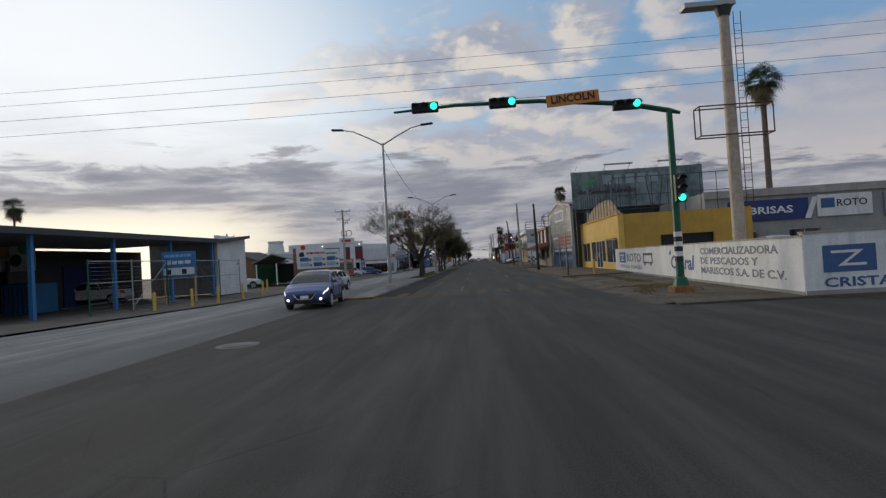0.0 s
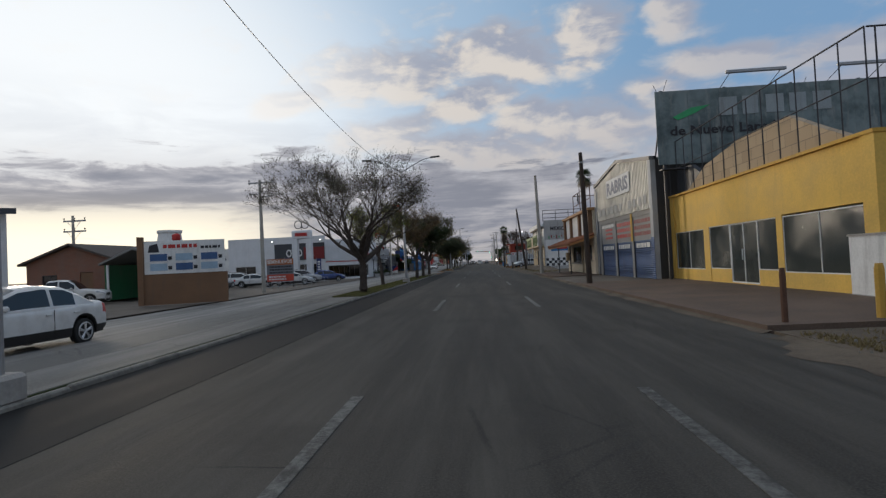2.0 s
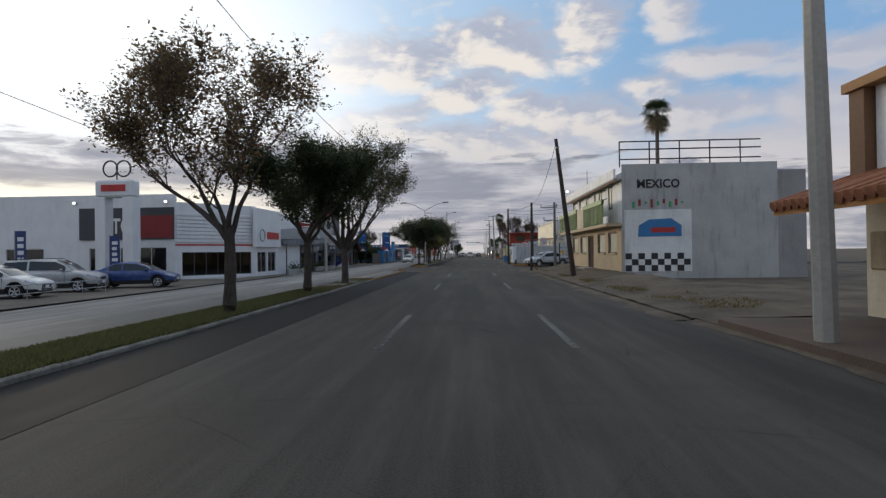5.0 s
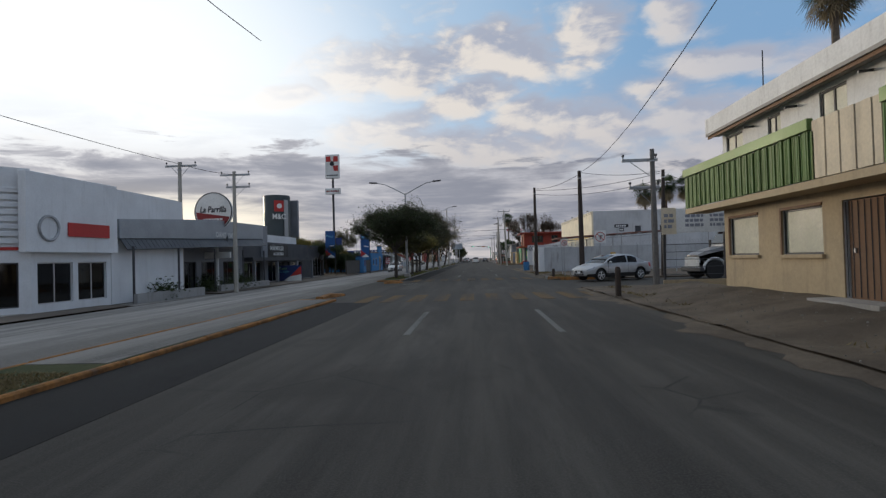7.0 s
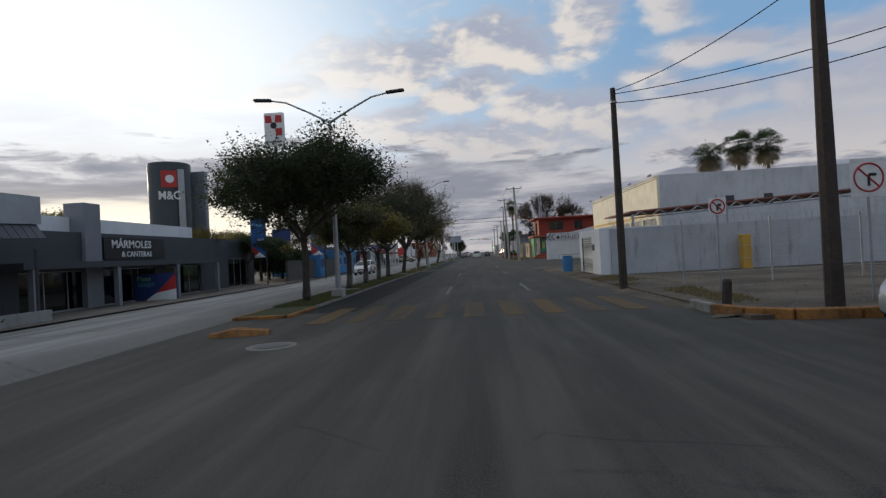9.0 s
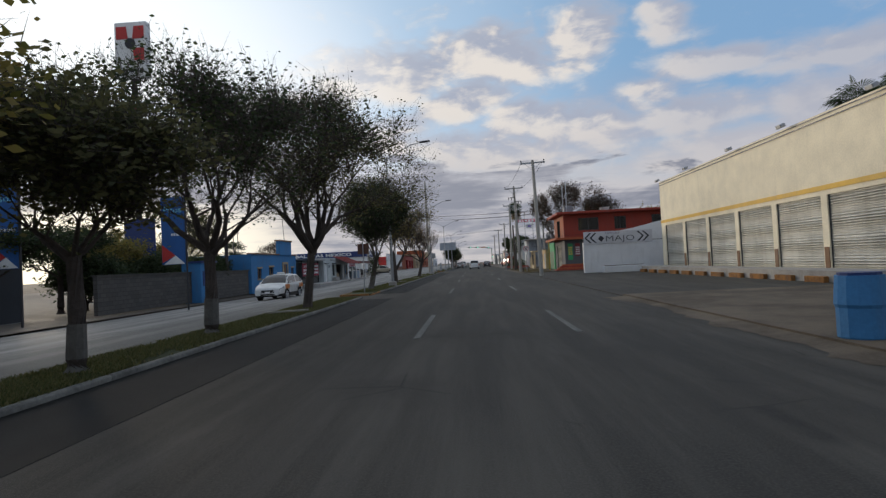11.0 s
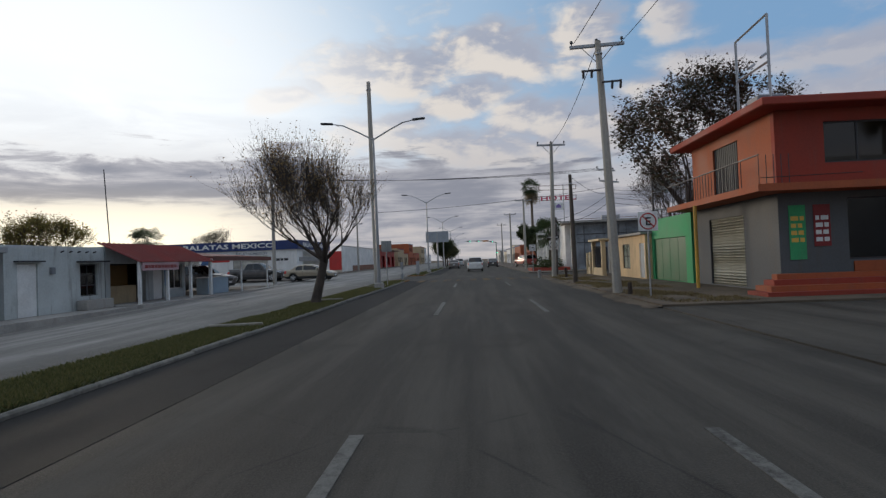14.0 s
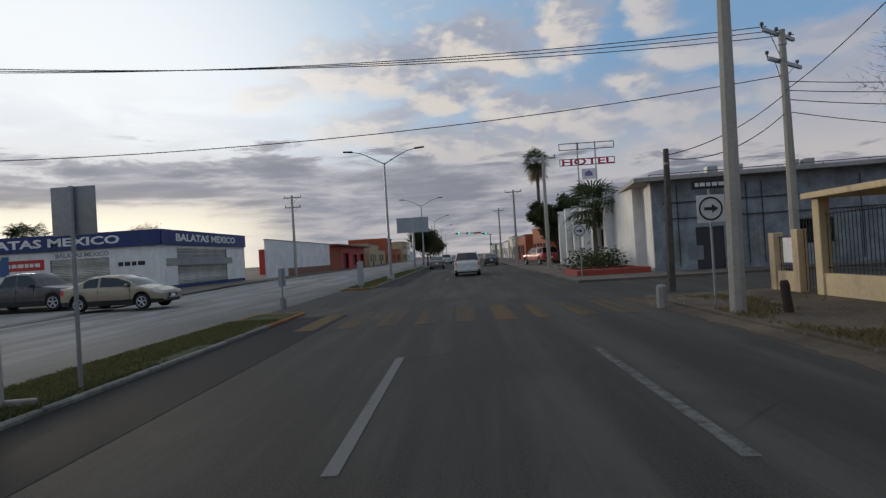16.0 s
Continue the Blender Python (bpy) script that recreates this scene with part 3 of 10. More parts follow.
def ground_sheet():
    bm = bmesh.new()
    xs = [-2500, -600, -200, -60, -16.3, 4.6, 60, 200, 600, 2500]
    ys = [-2500, -600, -200, -60, 0, 60, 120, 180, 240, 330, 600, 1200, 2500]
    vs = [[bm.verts.new((x, y, -0.62)) for y in ys] for x in xs]
    for i in range(len(xs) - 1):
        for j in range(len(ys) - 1):
            bm.faces.new((vs[i][j], vs[i + 1][j], vs[i + 1][j + 1], vs[i][j + 1]))
    return tagged(part("ground", bm, SOIL), "dry bare earth reaching to the horizon", "ground", "", "structure")


ground_sheet()
slab("road", MED_X1, R_EDGE, -60, 900, 0.0, ASPHALT, label="worn dark grey asphalt carriageway with lane lines", category="road", thick=0.2)
def ease(t):
    t = max(0.0, min(1.0, t))
    return t * t * (3 - 2 * t)


def left_level(x, y):
    """The far side lies lower than the road for most of its length, and rises at the end."""
    far = ease((MED_X0 - x) / 9.0)
    return far * (-0.34 * (1 - ease((y - 183) / 12)) * ease((y - 5) / 30) + 0.35 * ease((y - 214) / 22))


def sheet(name, xs, ys, level, material, label, category):
    bm = bmesh.new()
    vs = [[bm.verts.new((x, y, level(x, y))) for y in ys] for x in xs]
    for i in range(len(xs) - 1):
        for j in range(len(ys) - 1):
            bm.faces.new((vs[i][j], vs[i + 1][j], vs[i + 1][j + 1], vs[i][j + 1]))
    bmesh.ops.recalc_face_normals(bm, faces=bm.faces[:])
    return tagged(part(name, bm, material), label, category, "", "structure")


sheet("road", [MED_X0 - 9.1 * i / 7 for i in range(8)], [-60 + 8 * i for i in range(121)], left_level, ASPHALT_PALE, "pale dusty carriageway beyond the median", "road")
for a, b in ((-60, 21.4), (103.9, 121.2), (155.8, 158.0), (213.6, 225.5), (330, 900)):
    slab("road", MED_X0, MED_X1, a, b, 0.0, ASPHALT, label="asphalt crossing in the median gap", category="road", thick=0.2)
for a, b in ((-4, 11.5), (108.5, 117.0), (212.5, 221.0)):
    slab("road", R_EDGE, 60, a, b, 0.0, ASPHALT, label="asphalt side street", category="road", thick=0.2)
    sheet("road", (-60, -30, -16.3), (a, b), left_level, ASPHALT_PALE, "dusty side street", "road")
# dark strip of newer asphalt beside the median kerb
for a, b in MEDIANS:
    slab("gutter", MED_X1, MED_X1 + 1.55, a + 1, b - 1, 0.004, GUTTER, label="dark asphalt gutter beside the median kerb", category="gutter", thick=0.05)


def median(a, b):
    """A raised strip: kerb stones round it, earth and grass inside."""
    m = tagged(part("median", boxes((MED_X0 + 0.12, MED_X1 - 0.12, a + 0.16, b - 0.16, -0.1, 0.075)), GRASS_SOIL),
               "raised median strip of earth and thin grass", "median", "", "structure")
    for x in (MED_X0, MED_X1 - 0.11):
        y = a
        while y < b - 0.1:
            e = min(y + 2.5, b)
            nose = y < a + 2.4 or e > b - (14.0 if b < 110 else 0.0 if b < 156 else 2.4)
            part("kerb_stone", boxes((x, x + 0.11, y + 0.01, e - 0.01, -0.1, 0.080 + random.uniform(-0.012, 0.010)), bevel=0.025), KERB_YELLOW if nose else KERB, m,
                 "worn yellow painted kerb stone" if nose else "")
            y = e
    for y in (a, b - 0.15):
        part("kerb_stone", boxes((MED_X0 + 0.16, MED_X1 - 0.16, y, y + 0.15, -0.1, 0.09), bevel=0.02), KERB if y > 150 and y < 156 else KERB_YELLOW, m, "worn kerb stone across the end")
    return m


for a, b in MEDIANS:
    median(a, b)
slab("median_paving", MED_X0 + 0.16, MED_X1 - 0.16, 21.6, 46.6, 0.085, MEDIAN_FILL, label="pale concrete filling of the median", category="median", thick=0.1)


slab("median_paving", MED_X0 + 0.16, MED_X1 - 0.16, 91.2, 103.7, 0.085, MEDIAN_FILL, label="pale dusty concrete filling of the median", category="median", thick=0.1)
# low concrete bars across the planted strip
for y, turn in ((83.6, 12), (86.2, 14), (148.2, 20), (174.0, 30), (192.25, 9), (131.0, 10), (184.0, 12), (203.0, 8)):
    ob = part("cross_kerb", boxes((-0.62, 0.62, -0.05, 0.05, -0.05, 0.05), bevel=0.015), KERB_PALE)
    ob.matrix_basis = pose((MED_X0 + MED_X1) / 2, y, 0.12, 0, 0, turn)
    tagged(ob, "low pale concrete bar across the grass of the median", "kerb", "bars across the median", "structure")


def grass(x0, x1, a, b, z, n, seed, material, bare, label, tall=0.11):
    """Tufts of grass over a strip, with bare spots."""
    rng = random.Random(seed)
    verts, faces = [], []
    for i in range(n):
        y = rng.uniform(a, b)
        x = rng.uniform(x0, x1)
        if noise.noise(Vector((x * 0.8, y * 0.35, seed))) < bare + 0.25 * rng.random():
            continue
        for k in range(3):
            px, py, h, t = x + rng.gauss(0, 0.03), y + rng.gauss(0, 0.03), rng.uniform(0.35, 1.0) * tall, rng.uniform(0, 6.28)
            dx, dy = 0.018 * math.cos(t), 0.018 * math.sin(t)
            j = len(verts)
            verts += [(px - dx, py - dy, z - 0.01), (px + dx, py + dy, z - 0.01), (px + rng.gauss(0, 0.04), py + rng.gauss(0, 0.04), z + h)]
            faces.append((j, j + 1, j + 2))
    me = bpy.data.meshes.new("grass")
    me.from_pydata(verts, [], faces)
    me.materials.append(material)
    return tagged(new("grass", me), label, "grass", "", "stuff")


for k, (a, b) in enumerate(((46.8, 66), (66, 81), (124, 155.5), (160.5, 168), (168, 190), (190, 211.5), (227, 260))):
    grass(MED_X0 + 0.12, MED_X1 - 0.12, a, b, 0.075, 26000 if b < 220 else 14000, 30 + k, GRASS, -0.62, "short green and dry grass on the median", 0.075)
grass(MED_X0 + 0.18, MED_X1 - 0.16, 80.5, 90.5, 0.075, 4000, 49, GRASS_DRY, -0.1, "dry leaf litter and dead grass on the median", 0.06)
grass(4.7, 7.4, 186.5, 211.5, 0.09, 11000, 50, GRASS_DRY, -0.05, "dead straw-coloured grass on the earth verge", 0.09)
grass(4.75, 7.0, 14.0, 31.0, 0.05, 6000, 51, GRASS_DRY, 0.0, "sparse dead grass on the earth verge", 0.08)
grass(4.5, 6.6, 118.0, 132.0, 0.08, 5000, 52, GRASS_DRY, 0.02, "sparse dead grass by the kerb", 0.08)

# lane lines: five metres of paint in every fifteen
for x in (-1.5, 1.55):
    for i in range(-1, 22):
        y = 28.1 + 14.77 * i - (1.3 if i == 4 else 3.2 if i == 5 else 0.0)
        if any(p - 4 < y < q + 2 for p, q in ((-4, 24), (105, 122), (212, 226))):
            continue
        tagged(part("lane_line", boxes((x - 0.065, x + 0.065, y - 4.6, y, -0.02, 0.006)), LINE), "worn white painted lane dash", "road marking", "lane dashes", "structure")
# zebra crossings in worn yellow
for y0, y1 in ((20.6, 24.2), (102.6, 106.2), (119.6, 123.2), (209.4, 213.0)):
    for i in range(10):
        x = -4.5 + i * 0.95
        tagged(part("crossing_stripe", boxes((x, x + 0.5, y0, y1, -0.02, 0.005)), LINE_YELLOW), "worn yellow zebra crossing stripe", "road marking", "crossing stripes", "structure")

# pavements and forecourts on the right
slab("pavement", R_EDGE, 60, 11.6, 31.4, 0.05, SOIL, label="bare earth verge beside the road", category="pavement")
slab("pavement", R_EDGE, 60, 31.6, 49.6, 0.12, PAVING_RED, label="reddish worn concrete pavement", category="pavement")
slab("pavement", R_EDGE, 60, 49.6, 58.8, 0.10, PAVING, label="worn concrete forecourt", category="pavement")
slab("pavement", R_EDGE, 60, 58.8, 70, 0.16, PAVING_RED, label="reddish concrete pavement with a low kerb", category="pavement")
slab("pavement", R_EDGE, 60, 70, 108.4, 0.06, SOIL, label="trodden earth verge", category="pavement")
slab("pavement", R_EDGE, 60, 117.1, 150, 0.08, SOIL, label="earth forecourt with broken paving", category="pavement")
slab("pavement", R_EDGE, 60, 150, 186, 0.03, ASPHALT, label="asphalt forecourt flush with the road", category="pavement")
slab("pavement", R_EDGE, 60, 186, 212.4, 0.09, SOIL, label="dry earth verge and broken pavement with dead grass", category="pavement")
slab("pavement", R_EDGE, 60, 221.1, 420, 0.09, PAVING, label="dusty pavement", category="pavement")
# on the left
for a, b in ((11.6, 108.4), (117.1, 212.4), (221.1, 420)):
    n = int((b - a) / 6)
    sheet("pavement", (-60, -40, -28, -16.08), [a + (b - a) * i / n for i in range(n + 1)], lambda x, y: left_level(x, y) + 0.07, PAVING, "dusty concrete forecourt and pavement", "pavement")
# the raised earth bank under the balcony house
def bank(x, y):
    return 0.07 + 0.36 * ease((x - 4.7) / 2.8) * ease((y - 72) / 10) * ease((107 - y) / 4) + 0.05 * noise.noise(Vector((x * 1.1, y * 0.9, 2.0))) + 0.025 * noise.noise(Vector((x * 4, y * 4, 5.0)))


sheet("verge", [4.5 + 0.254 * i for i in range(13)], [71 + 0.35 * i for i in range(103)], bank, SOIL, "sloping bank of trodden earth and broken paving", "verge")
grass(4.9, 7.3, 72, 106, 0.16, 5000, 53, GRASS_DRY, 0.05, "sparse dead grass on the earth bank", 0.09)


def dust_edge(a, b, seed, material, label, reach=0.5):
    """Earth washed over the road's edge, with a ragged outline."""
    rng = random.Random(seed)
    bm = bmesh.new()
    rows, y = [], a
    while y < b:
        k = noise.noise(Vector((seed, y * 0.23, 0))) + 0.6 * noise.noise(Vector((seed, y * 0.9, 4)))
        w = max(0.05, reach * (0.75 + k) * (0.8 + 0.4 * rng.random()))
        rows.append((bm.verts.new((R_EDGE - w, y, 0.005)), bm.verts.new((R_EDGE - w * 0.4, y, 0.022)), bm.verts.new((R_EDGE + 0.03, y, 0.05))))
        y += rng.uniform(0.18, 0.42)
    for p, q in zip(rows, rows[1:]):
        for i in range(2):
            bm.faces.new((p[i], p[i + 1], q[i + 1], q[i]))
    bmesh.ops.recalc_face_normals(bm, faces=bm.faces[:])
    return tagged(part("dirt_edge", bm, material), label, "dirt", "", "stuff")


for k, (a, b, w) in enumerate(((12, 31, 0.7), (31.5, 58, 0.25), (58, 71, 0.3), (71, 108, 0.7), (117.5, 150, 0.6), (186, 212, 0.55))):
    dust_edge(a, b, 60 + k, SOIL, "dry earth washed over the edge of the asphalt", w)


def litter(x0, x1, a, b, n, seed):
    """Small stones and crumbs of broken paving on the verge."""
    rng = random.Random(seed)
    bm = bmesh.new()
    for i in range(n):
        x, y, r = rng.uniform(x0, x1), rng.uniform(a, b), rng.uniform(0.01, 0.032)
        z = bank(x, y) if 71 < y < 107 else 0.09
        q = [Vector((math.cos(t) * r * rng.uniform(0.6, 1.2), math.sin(t) * r * rng.uniform(0.6, 1.2), 0)) for t in (0.3, 1.8, 3.4, 4.9)]
        low = [bm.verts.new(Vector((x, y, z - 0.01)) + v) for v in q]
        high = [bm.verts.new(Vector((x, y, z + r * rng.uniform(0.4, 0.9))) + v * 0.6) for v in q]
        for j in range(4):
            bm.faces.new((low[j], low[(j + 1) % 4], high[(j + 1) % 4], high[j]))
        bm.faces.new(high)
    bmesh.ops.recalc_face_normals(bm, faces=bm.faces[:])
    return tagged(part("gravel", bm, KERB), "scattered small stones and paving crumbs", "gravel", "", "stuff")


litter(4.4, 7.3, 72, 107, 700, 81)
litter(4.4, 7.2, 186.5, 212, 500, 82)
litter(4.4, 8.5, 12, 31, 400, 83)
litter(4.4, 9.0, 117.5, 133, 400, 84)


def kerb_lump(x, y, length, turn, label):
    """What is left of a broken kerb: a low worn lump with chipped ends."""
    rng = random.Random(int(y))
    bm = bmesh.new()
    n = 7
    rings = []
    for i in range(n):
        u = (i / (n - 1) - 0.5) * length
        h = 0.17 * (0.45 + 0.55 * math.sin(math.pi * min(1, max(0, (i + 0.4) / (n - 0.2))))) * rng.uniform(0.85, 1.1)
        w = rng.uniform(0.15, 0.2)
        rings.append([bm.verts.new(v) for v in ((u, -w, -0.02), (u, -w * 0.8, h * 0.8), (u, 0, h), (u, w * 0.8, h * 0.82), (u, w, -0.02))])
    for p, q in zip(rings, rings[1:]):
        for i in range(4):
            bm.faces.new((p[i], p[i + 1], q[i + 1], q[i]))
    bm.faces.new(rings[0])
    bm.faces.new(rings[-1])
    bmesh.ops.recalc_face_normals(bm, faces=bm.faces[:])
    ob = part("broken_kerb", bm, KERB_YELLOW)
    ob.matrix_basis = pose(x, y, 0.0, 0, 0, turn)
    return tagged(ob, label, "kerb", "broken kerb pieces")


def corner_kerb():
    t = thing("corner_kerb", pose(0, 0, 0), "worn yellow and grey kerb round the street corner", "kerb", "", "structure")
    pts = [(4.45, 119.4), (4.45, 118.3), (4.7, 117.5), (5.3, 116.95), (6.3, 116.75), (7.4, 116.7), (8.5, 116.7)]
    for i, (p, q) in enumerate(zip(pts, pts[1:])):
        d = math.hypot(q[0] - p[0], q[1] - p[1])
        k = pose(p[0], p[1], 0.0, 0, 0, math.degrees(math.atan2(q[1] - p[1], q[0] - p[0])))
        part("kerb_stone", moved(boxes((0.01, d - 0.01, -0.08, 0.1, -0.1, 0.19), bevel=0.02), k), KERB_YELLOW if i in (1, 2, 3, 4) else KERB, t)


corner_kerb()
kerb_lump(-6.2, 106.1, 1.9, 76, "broken lump of worn yellow kerb in the median gap")
kerb_lump(-5.4, 118.15, 1.2, 10, "low broken piece of orange painted kerb")


def manhole(x, y, z=0.0):
    t = thing("manhole_cover", pose(x, y, z), "round iron manhole cover in a concrete collar", "manhole cover", "manhole covers")
    part("collar", tube(bmesh.new(), ((0, 0, -0.05), (0, 0, 0.008)), 0.45, 24), KERB, t)
    part("lid", tube(bmesh.new(), ((0, 0, -0.05), (0, 0, 0.016)), 0.33, 24), DARK_STEEL, t)


manhole(-5.8, 8.3)
manhole(-4.1, 116.5)

# ---- poles, lamps, signals ----
def street_lamp(x, y, h=9.0, reach=2.7, lean=0.0):
    t = thing("street_lamp", pose(x, y, 0.09, 0, lean, 0), "grey steel double-arm street lamp standing in the median", "street lamp", "median street lamps")
    part("pole", tube(bmesh.new(), ((0, 0, 0.3), (0, 0, h * 0.5), (0, 0, h)), (0.11, 0.085, 0.055), 10), STEEL, t)
    part("base_plate", boxes((-0.24, 0.24, -0.24, 0.24, -0.05, 0.3), bevel=0.05), CONCRETE, t)
    for s in (-1, 1):
        pts = [(0, 0, h - 0.1), (s * reach * 0.3, 0, h + 0.35), (s * reach * 0.62, 0, h + 0.78), (s * reach * 0.85, 0, h + 0.9)]
        arm = part("arm", tube(bmesh.new(), pts, (0.045, 0.04, 0.035, 0.03), 6), STEEL, t)
        part("lamp_head", moved(boxes((-0.36, 0.36, -0.11, 0.11, -0.05, 0.06), bevel=0.04), pose(s * (reach * 0.85 + 0.3), 0, h + 0.93, 0, -4 * s, 0)), DARK_STEEL, arm)
    return t


for y, lean in ((28.05, 0.3), (63.1, 0.0), (127.6, 0), (167.0, -0.4), (201.3, -0.3), (236, 0), (271, 0), (306, 0), (341, 0), (376, 0)):
    street_lamp(-5.68, y, 8.4 if y != 127.6 else 6.8, lean=lean)


def crossarm(parent, z, half, material, offs=0.0, insulators=3, turn=0.0):
    arm = part("crossarm", moved(boxes((-half + offs, half + offs, -0.05, 0.05, -0.06, 0.06), bevel=0.01), pose(0, 0.16, z, 0, 0, turn)), material, parent)
    for i in range(insulators):
        u = offs + half * (-0.92 + 1.84 * i / max(1, insulators - 1))
        b = bmesh.new()
        tube(b, ((u, 0.16, z + 0.05), (u, 0.16, z + 0.14), (u, 0.16, z + 0.15), (u, 0.16, z + 0.24)), (0.02, 0.02, 0.06, 0.05), 6)
        part("insulator", moved(b, Matrix.Rotation(radians(turn), 4, "Z")), DARK_STEEL, arm)
    for s in (-1, 1):
        part("brace", moved(bar((s * half * 0.6 + offs, 0.1, z - 0.05), (0, 0.1, z - 0.7), 0.015, 4), Matrix.Rotation(radians(turn), 4, "Z")), STEEL, arm)


def utility_pole(x, y, h, material, r=0.14, arms=(), lean=(0, 0), label="", fittings=False, turn=0.0):
    wood = material is WOOD_POLE
    t = thing("utility_pole", pose(x, y, 0.0, lean[0], lean[1], 0), label or ("dark weathered wooden utility pole" if wood else "grey octagonal concrete utility pole"), "utility pole", "utility poles")
    part("post", tube(bmesh.new(), ((0, 0, -0.3), (0, 0, h * 0.5), (0, 0, h)), (r * 1.15, r, r * 0.72), 8), material, t)
    for z, half, offs, ins in arms:
        crossarm(t, z, half, STEEL if not wood else WOOD_POLE, offs, ins, turn)
    if fittings:
        for k, z in enumerate((h - 1.15, h - 1.6)):
            s = 1 if k else -1
            part("bracket", boxes((0, s * 0.7, -0.2, -0.14, z, z + 0.06) if s > 0 else (s * 0.7, 0, -0.2, -0.14, z, z + 0.06)), DARK_STEEL, t)
            for j in (0.35, 0.65):
                part("cutout_fuse", moved(tube(bmesh.new(), ((0, 0, -0.14), (0, 0, 0.16)), 0.045, 6), pose(s * j, -0.2, z - 0.1, 25, 0, 0)), DARK_STEEL, t)
    for z in (h * 0.55, h - 0.5):
        part("steel_band", tube(bmesh.new(), ((0, 0, z), (0, 0, z + 0.06)), r * 0.95, 8), STEEL, t)
    return t


utility_pole(5.0, 48.3, 6.3, WOOD_POLE, 0.12, lean=(0, -1.0))
utility_pole(4.95, 67.4, 8.2, CONC_POLE, 0.14, lean=(0, -1.2))
leaning = utility_pole(5.5, 89.2, 7.6, WOOD_POLE, 0.125, lean=(0, -6.5), label="leaning dark wooden utility pole with a small lamp")
lamp = part("lamp_head", boxes((0.12, 0.30, -0.12, 0.06, 4.62, 4.76), bevel=0.03), STEEL, leaning)
part("lens", boxes((0.14, 0.28, -0.14, -0.125, 4.64, 4.74)), LAMP_WHITE, lamp, "lit lamp")
utility_pole(4.5, 125.3, 6.7, WOOD_POLE, 0.12)
utility_pole(6.46, 117.7, 6.7, WOOD_POLE, 0.15)
utility_pole(11.4, 117.8, 6.6, WOOD_POLE, 0.14, lean=(0, 1.5))
utility_pole(7.0, 105.5, 5.6, surface("greyed_pole_wood", (0.16, 0.15, 0.14), 0.9, var=0.3, scale=2), 0.12, ((5.2, 0.7, -0.45, 2), (4.1, 0.6, -0.3, 2)), label="grey wooden pole with two short crossarms beside a yard")
utility_pole(5.05, 175.5, 9.3, CONC_POLE, 0.15, ((9.15, 1.0, 0, 3),), lean=(0, -1.5))
utility_pole(4.77, 191.15, 9.3, CONC_POLE, 0.15, ((9.2, 1.0, 0, 3),), lean=(0, -2.0), fittings=True)
utility_pole(4.95, 207.8, 9.1, CONC_POLE, 0.14, ((8.95, 0.95, 0, 3),), lean=(0, 1.0))
utility_pole(4.85, 199.7, 5.7, surface("weathered_pole_wood", (0.11, 0.09, 0.075), 0.9, var=0.4, scale=2), 0.115, lean=(0, -0.6), label="weathered brown wooden utility pole with no crossarm")
utility_pole(6.1, 214.3, 4.5, surface("split_pole_wood", (0.10, 0.085, 0.075), 0.9, var=0.4, scale=2), 0.12, lean=(0, 1.2), label="short weathered wooden pole at the street corner")
utility_pole(10.5, 215.1, 8.3, CONC_POLE, 0.14, ((8.2, 1.0, 0, 3), (7.3, 1.1, 0.3, 2)), turn=35)
utility_pole(6.0, 238, 8.6, CONC_POLE, 0.14, ((8.4, 1.0, 0, 3),))
utility_pole(6.0, 262, 8.8, CONC_POLE, 0.14, ((8.6, 1.0, 0, 3),))
utility_pole(6.1, 290, 9.0, CONC_POLE, 0.14, ((8.6, 1.0, 0, 3),))
utility_pole(-17.0, 63.9, 8.6, CONC_POLE, 0.15, ((8.4, 1.0, 0, 3), (7.3, 0.5, 0.4, 2)), fittings=True)
utility_pole(-18.2, 116.1, 7.9, CONC_POLE, 0.14, ((7.7, 1.0, 0, 3),))
utility_pole(-15.8, 118.4, 7.6, CONC_POLE, 0.14, ((7.4, 1.0, 0, 3), (6.6, 0.8, 0.2, 2)))
utility_pole(-16.2, 213.8, 8.6, CONC_POLE, 0.14, ((8.4, 0.9, 0, 3), (7.4, 1.0, 0, 3)))
utility_pole(-17.5, 252, 8.6, CONC_POLE, 0.14, ((8.4, 0.9, 0, 3), (7.4, 0.8, 0, 3)))
utility_pole(-17.75, 169.2, 5.8, surface("dark_pole_wood", (0.07, 0.06, 0.055), 0.9, var=0.3, scale=2), 0.12, ((5.5, 0.5, -0.3, 2), (5.1, 0.45, -0.2, 2)), label="dark short pole with two small crossarms behind a yard wall")
utility_pole(-6.05, 202.9, 12.2, CONC_POLE, 0.16, lean=(0, -0.6), label="tall bare concrete pole in the median")
utility_pole(-31, 62, 6.4, CONC_POLE, 0.12, ((6.0, 0.9, 0, 3), (5.2, 0.9, 0, 3)))
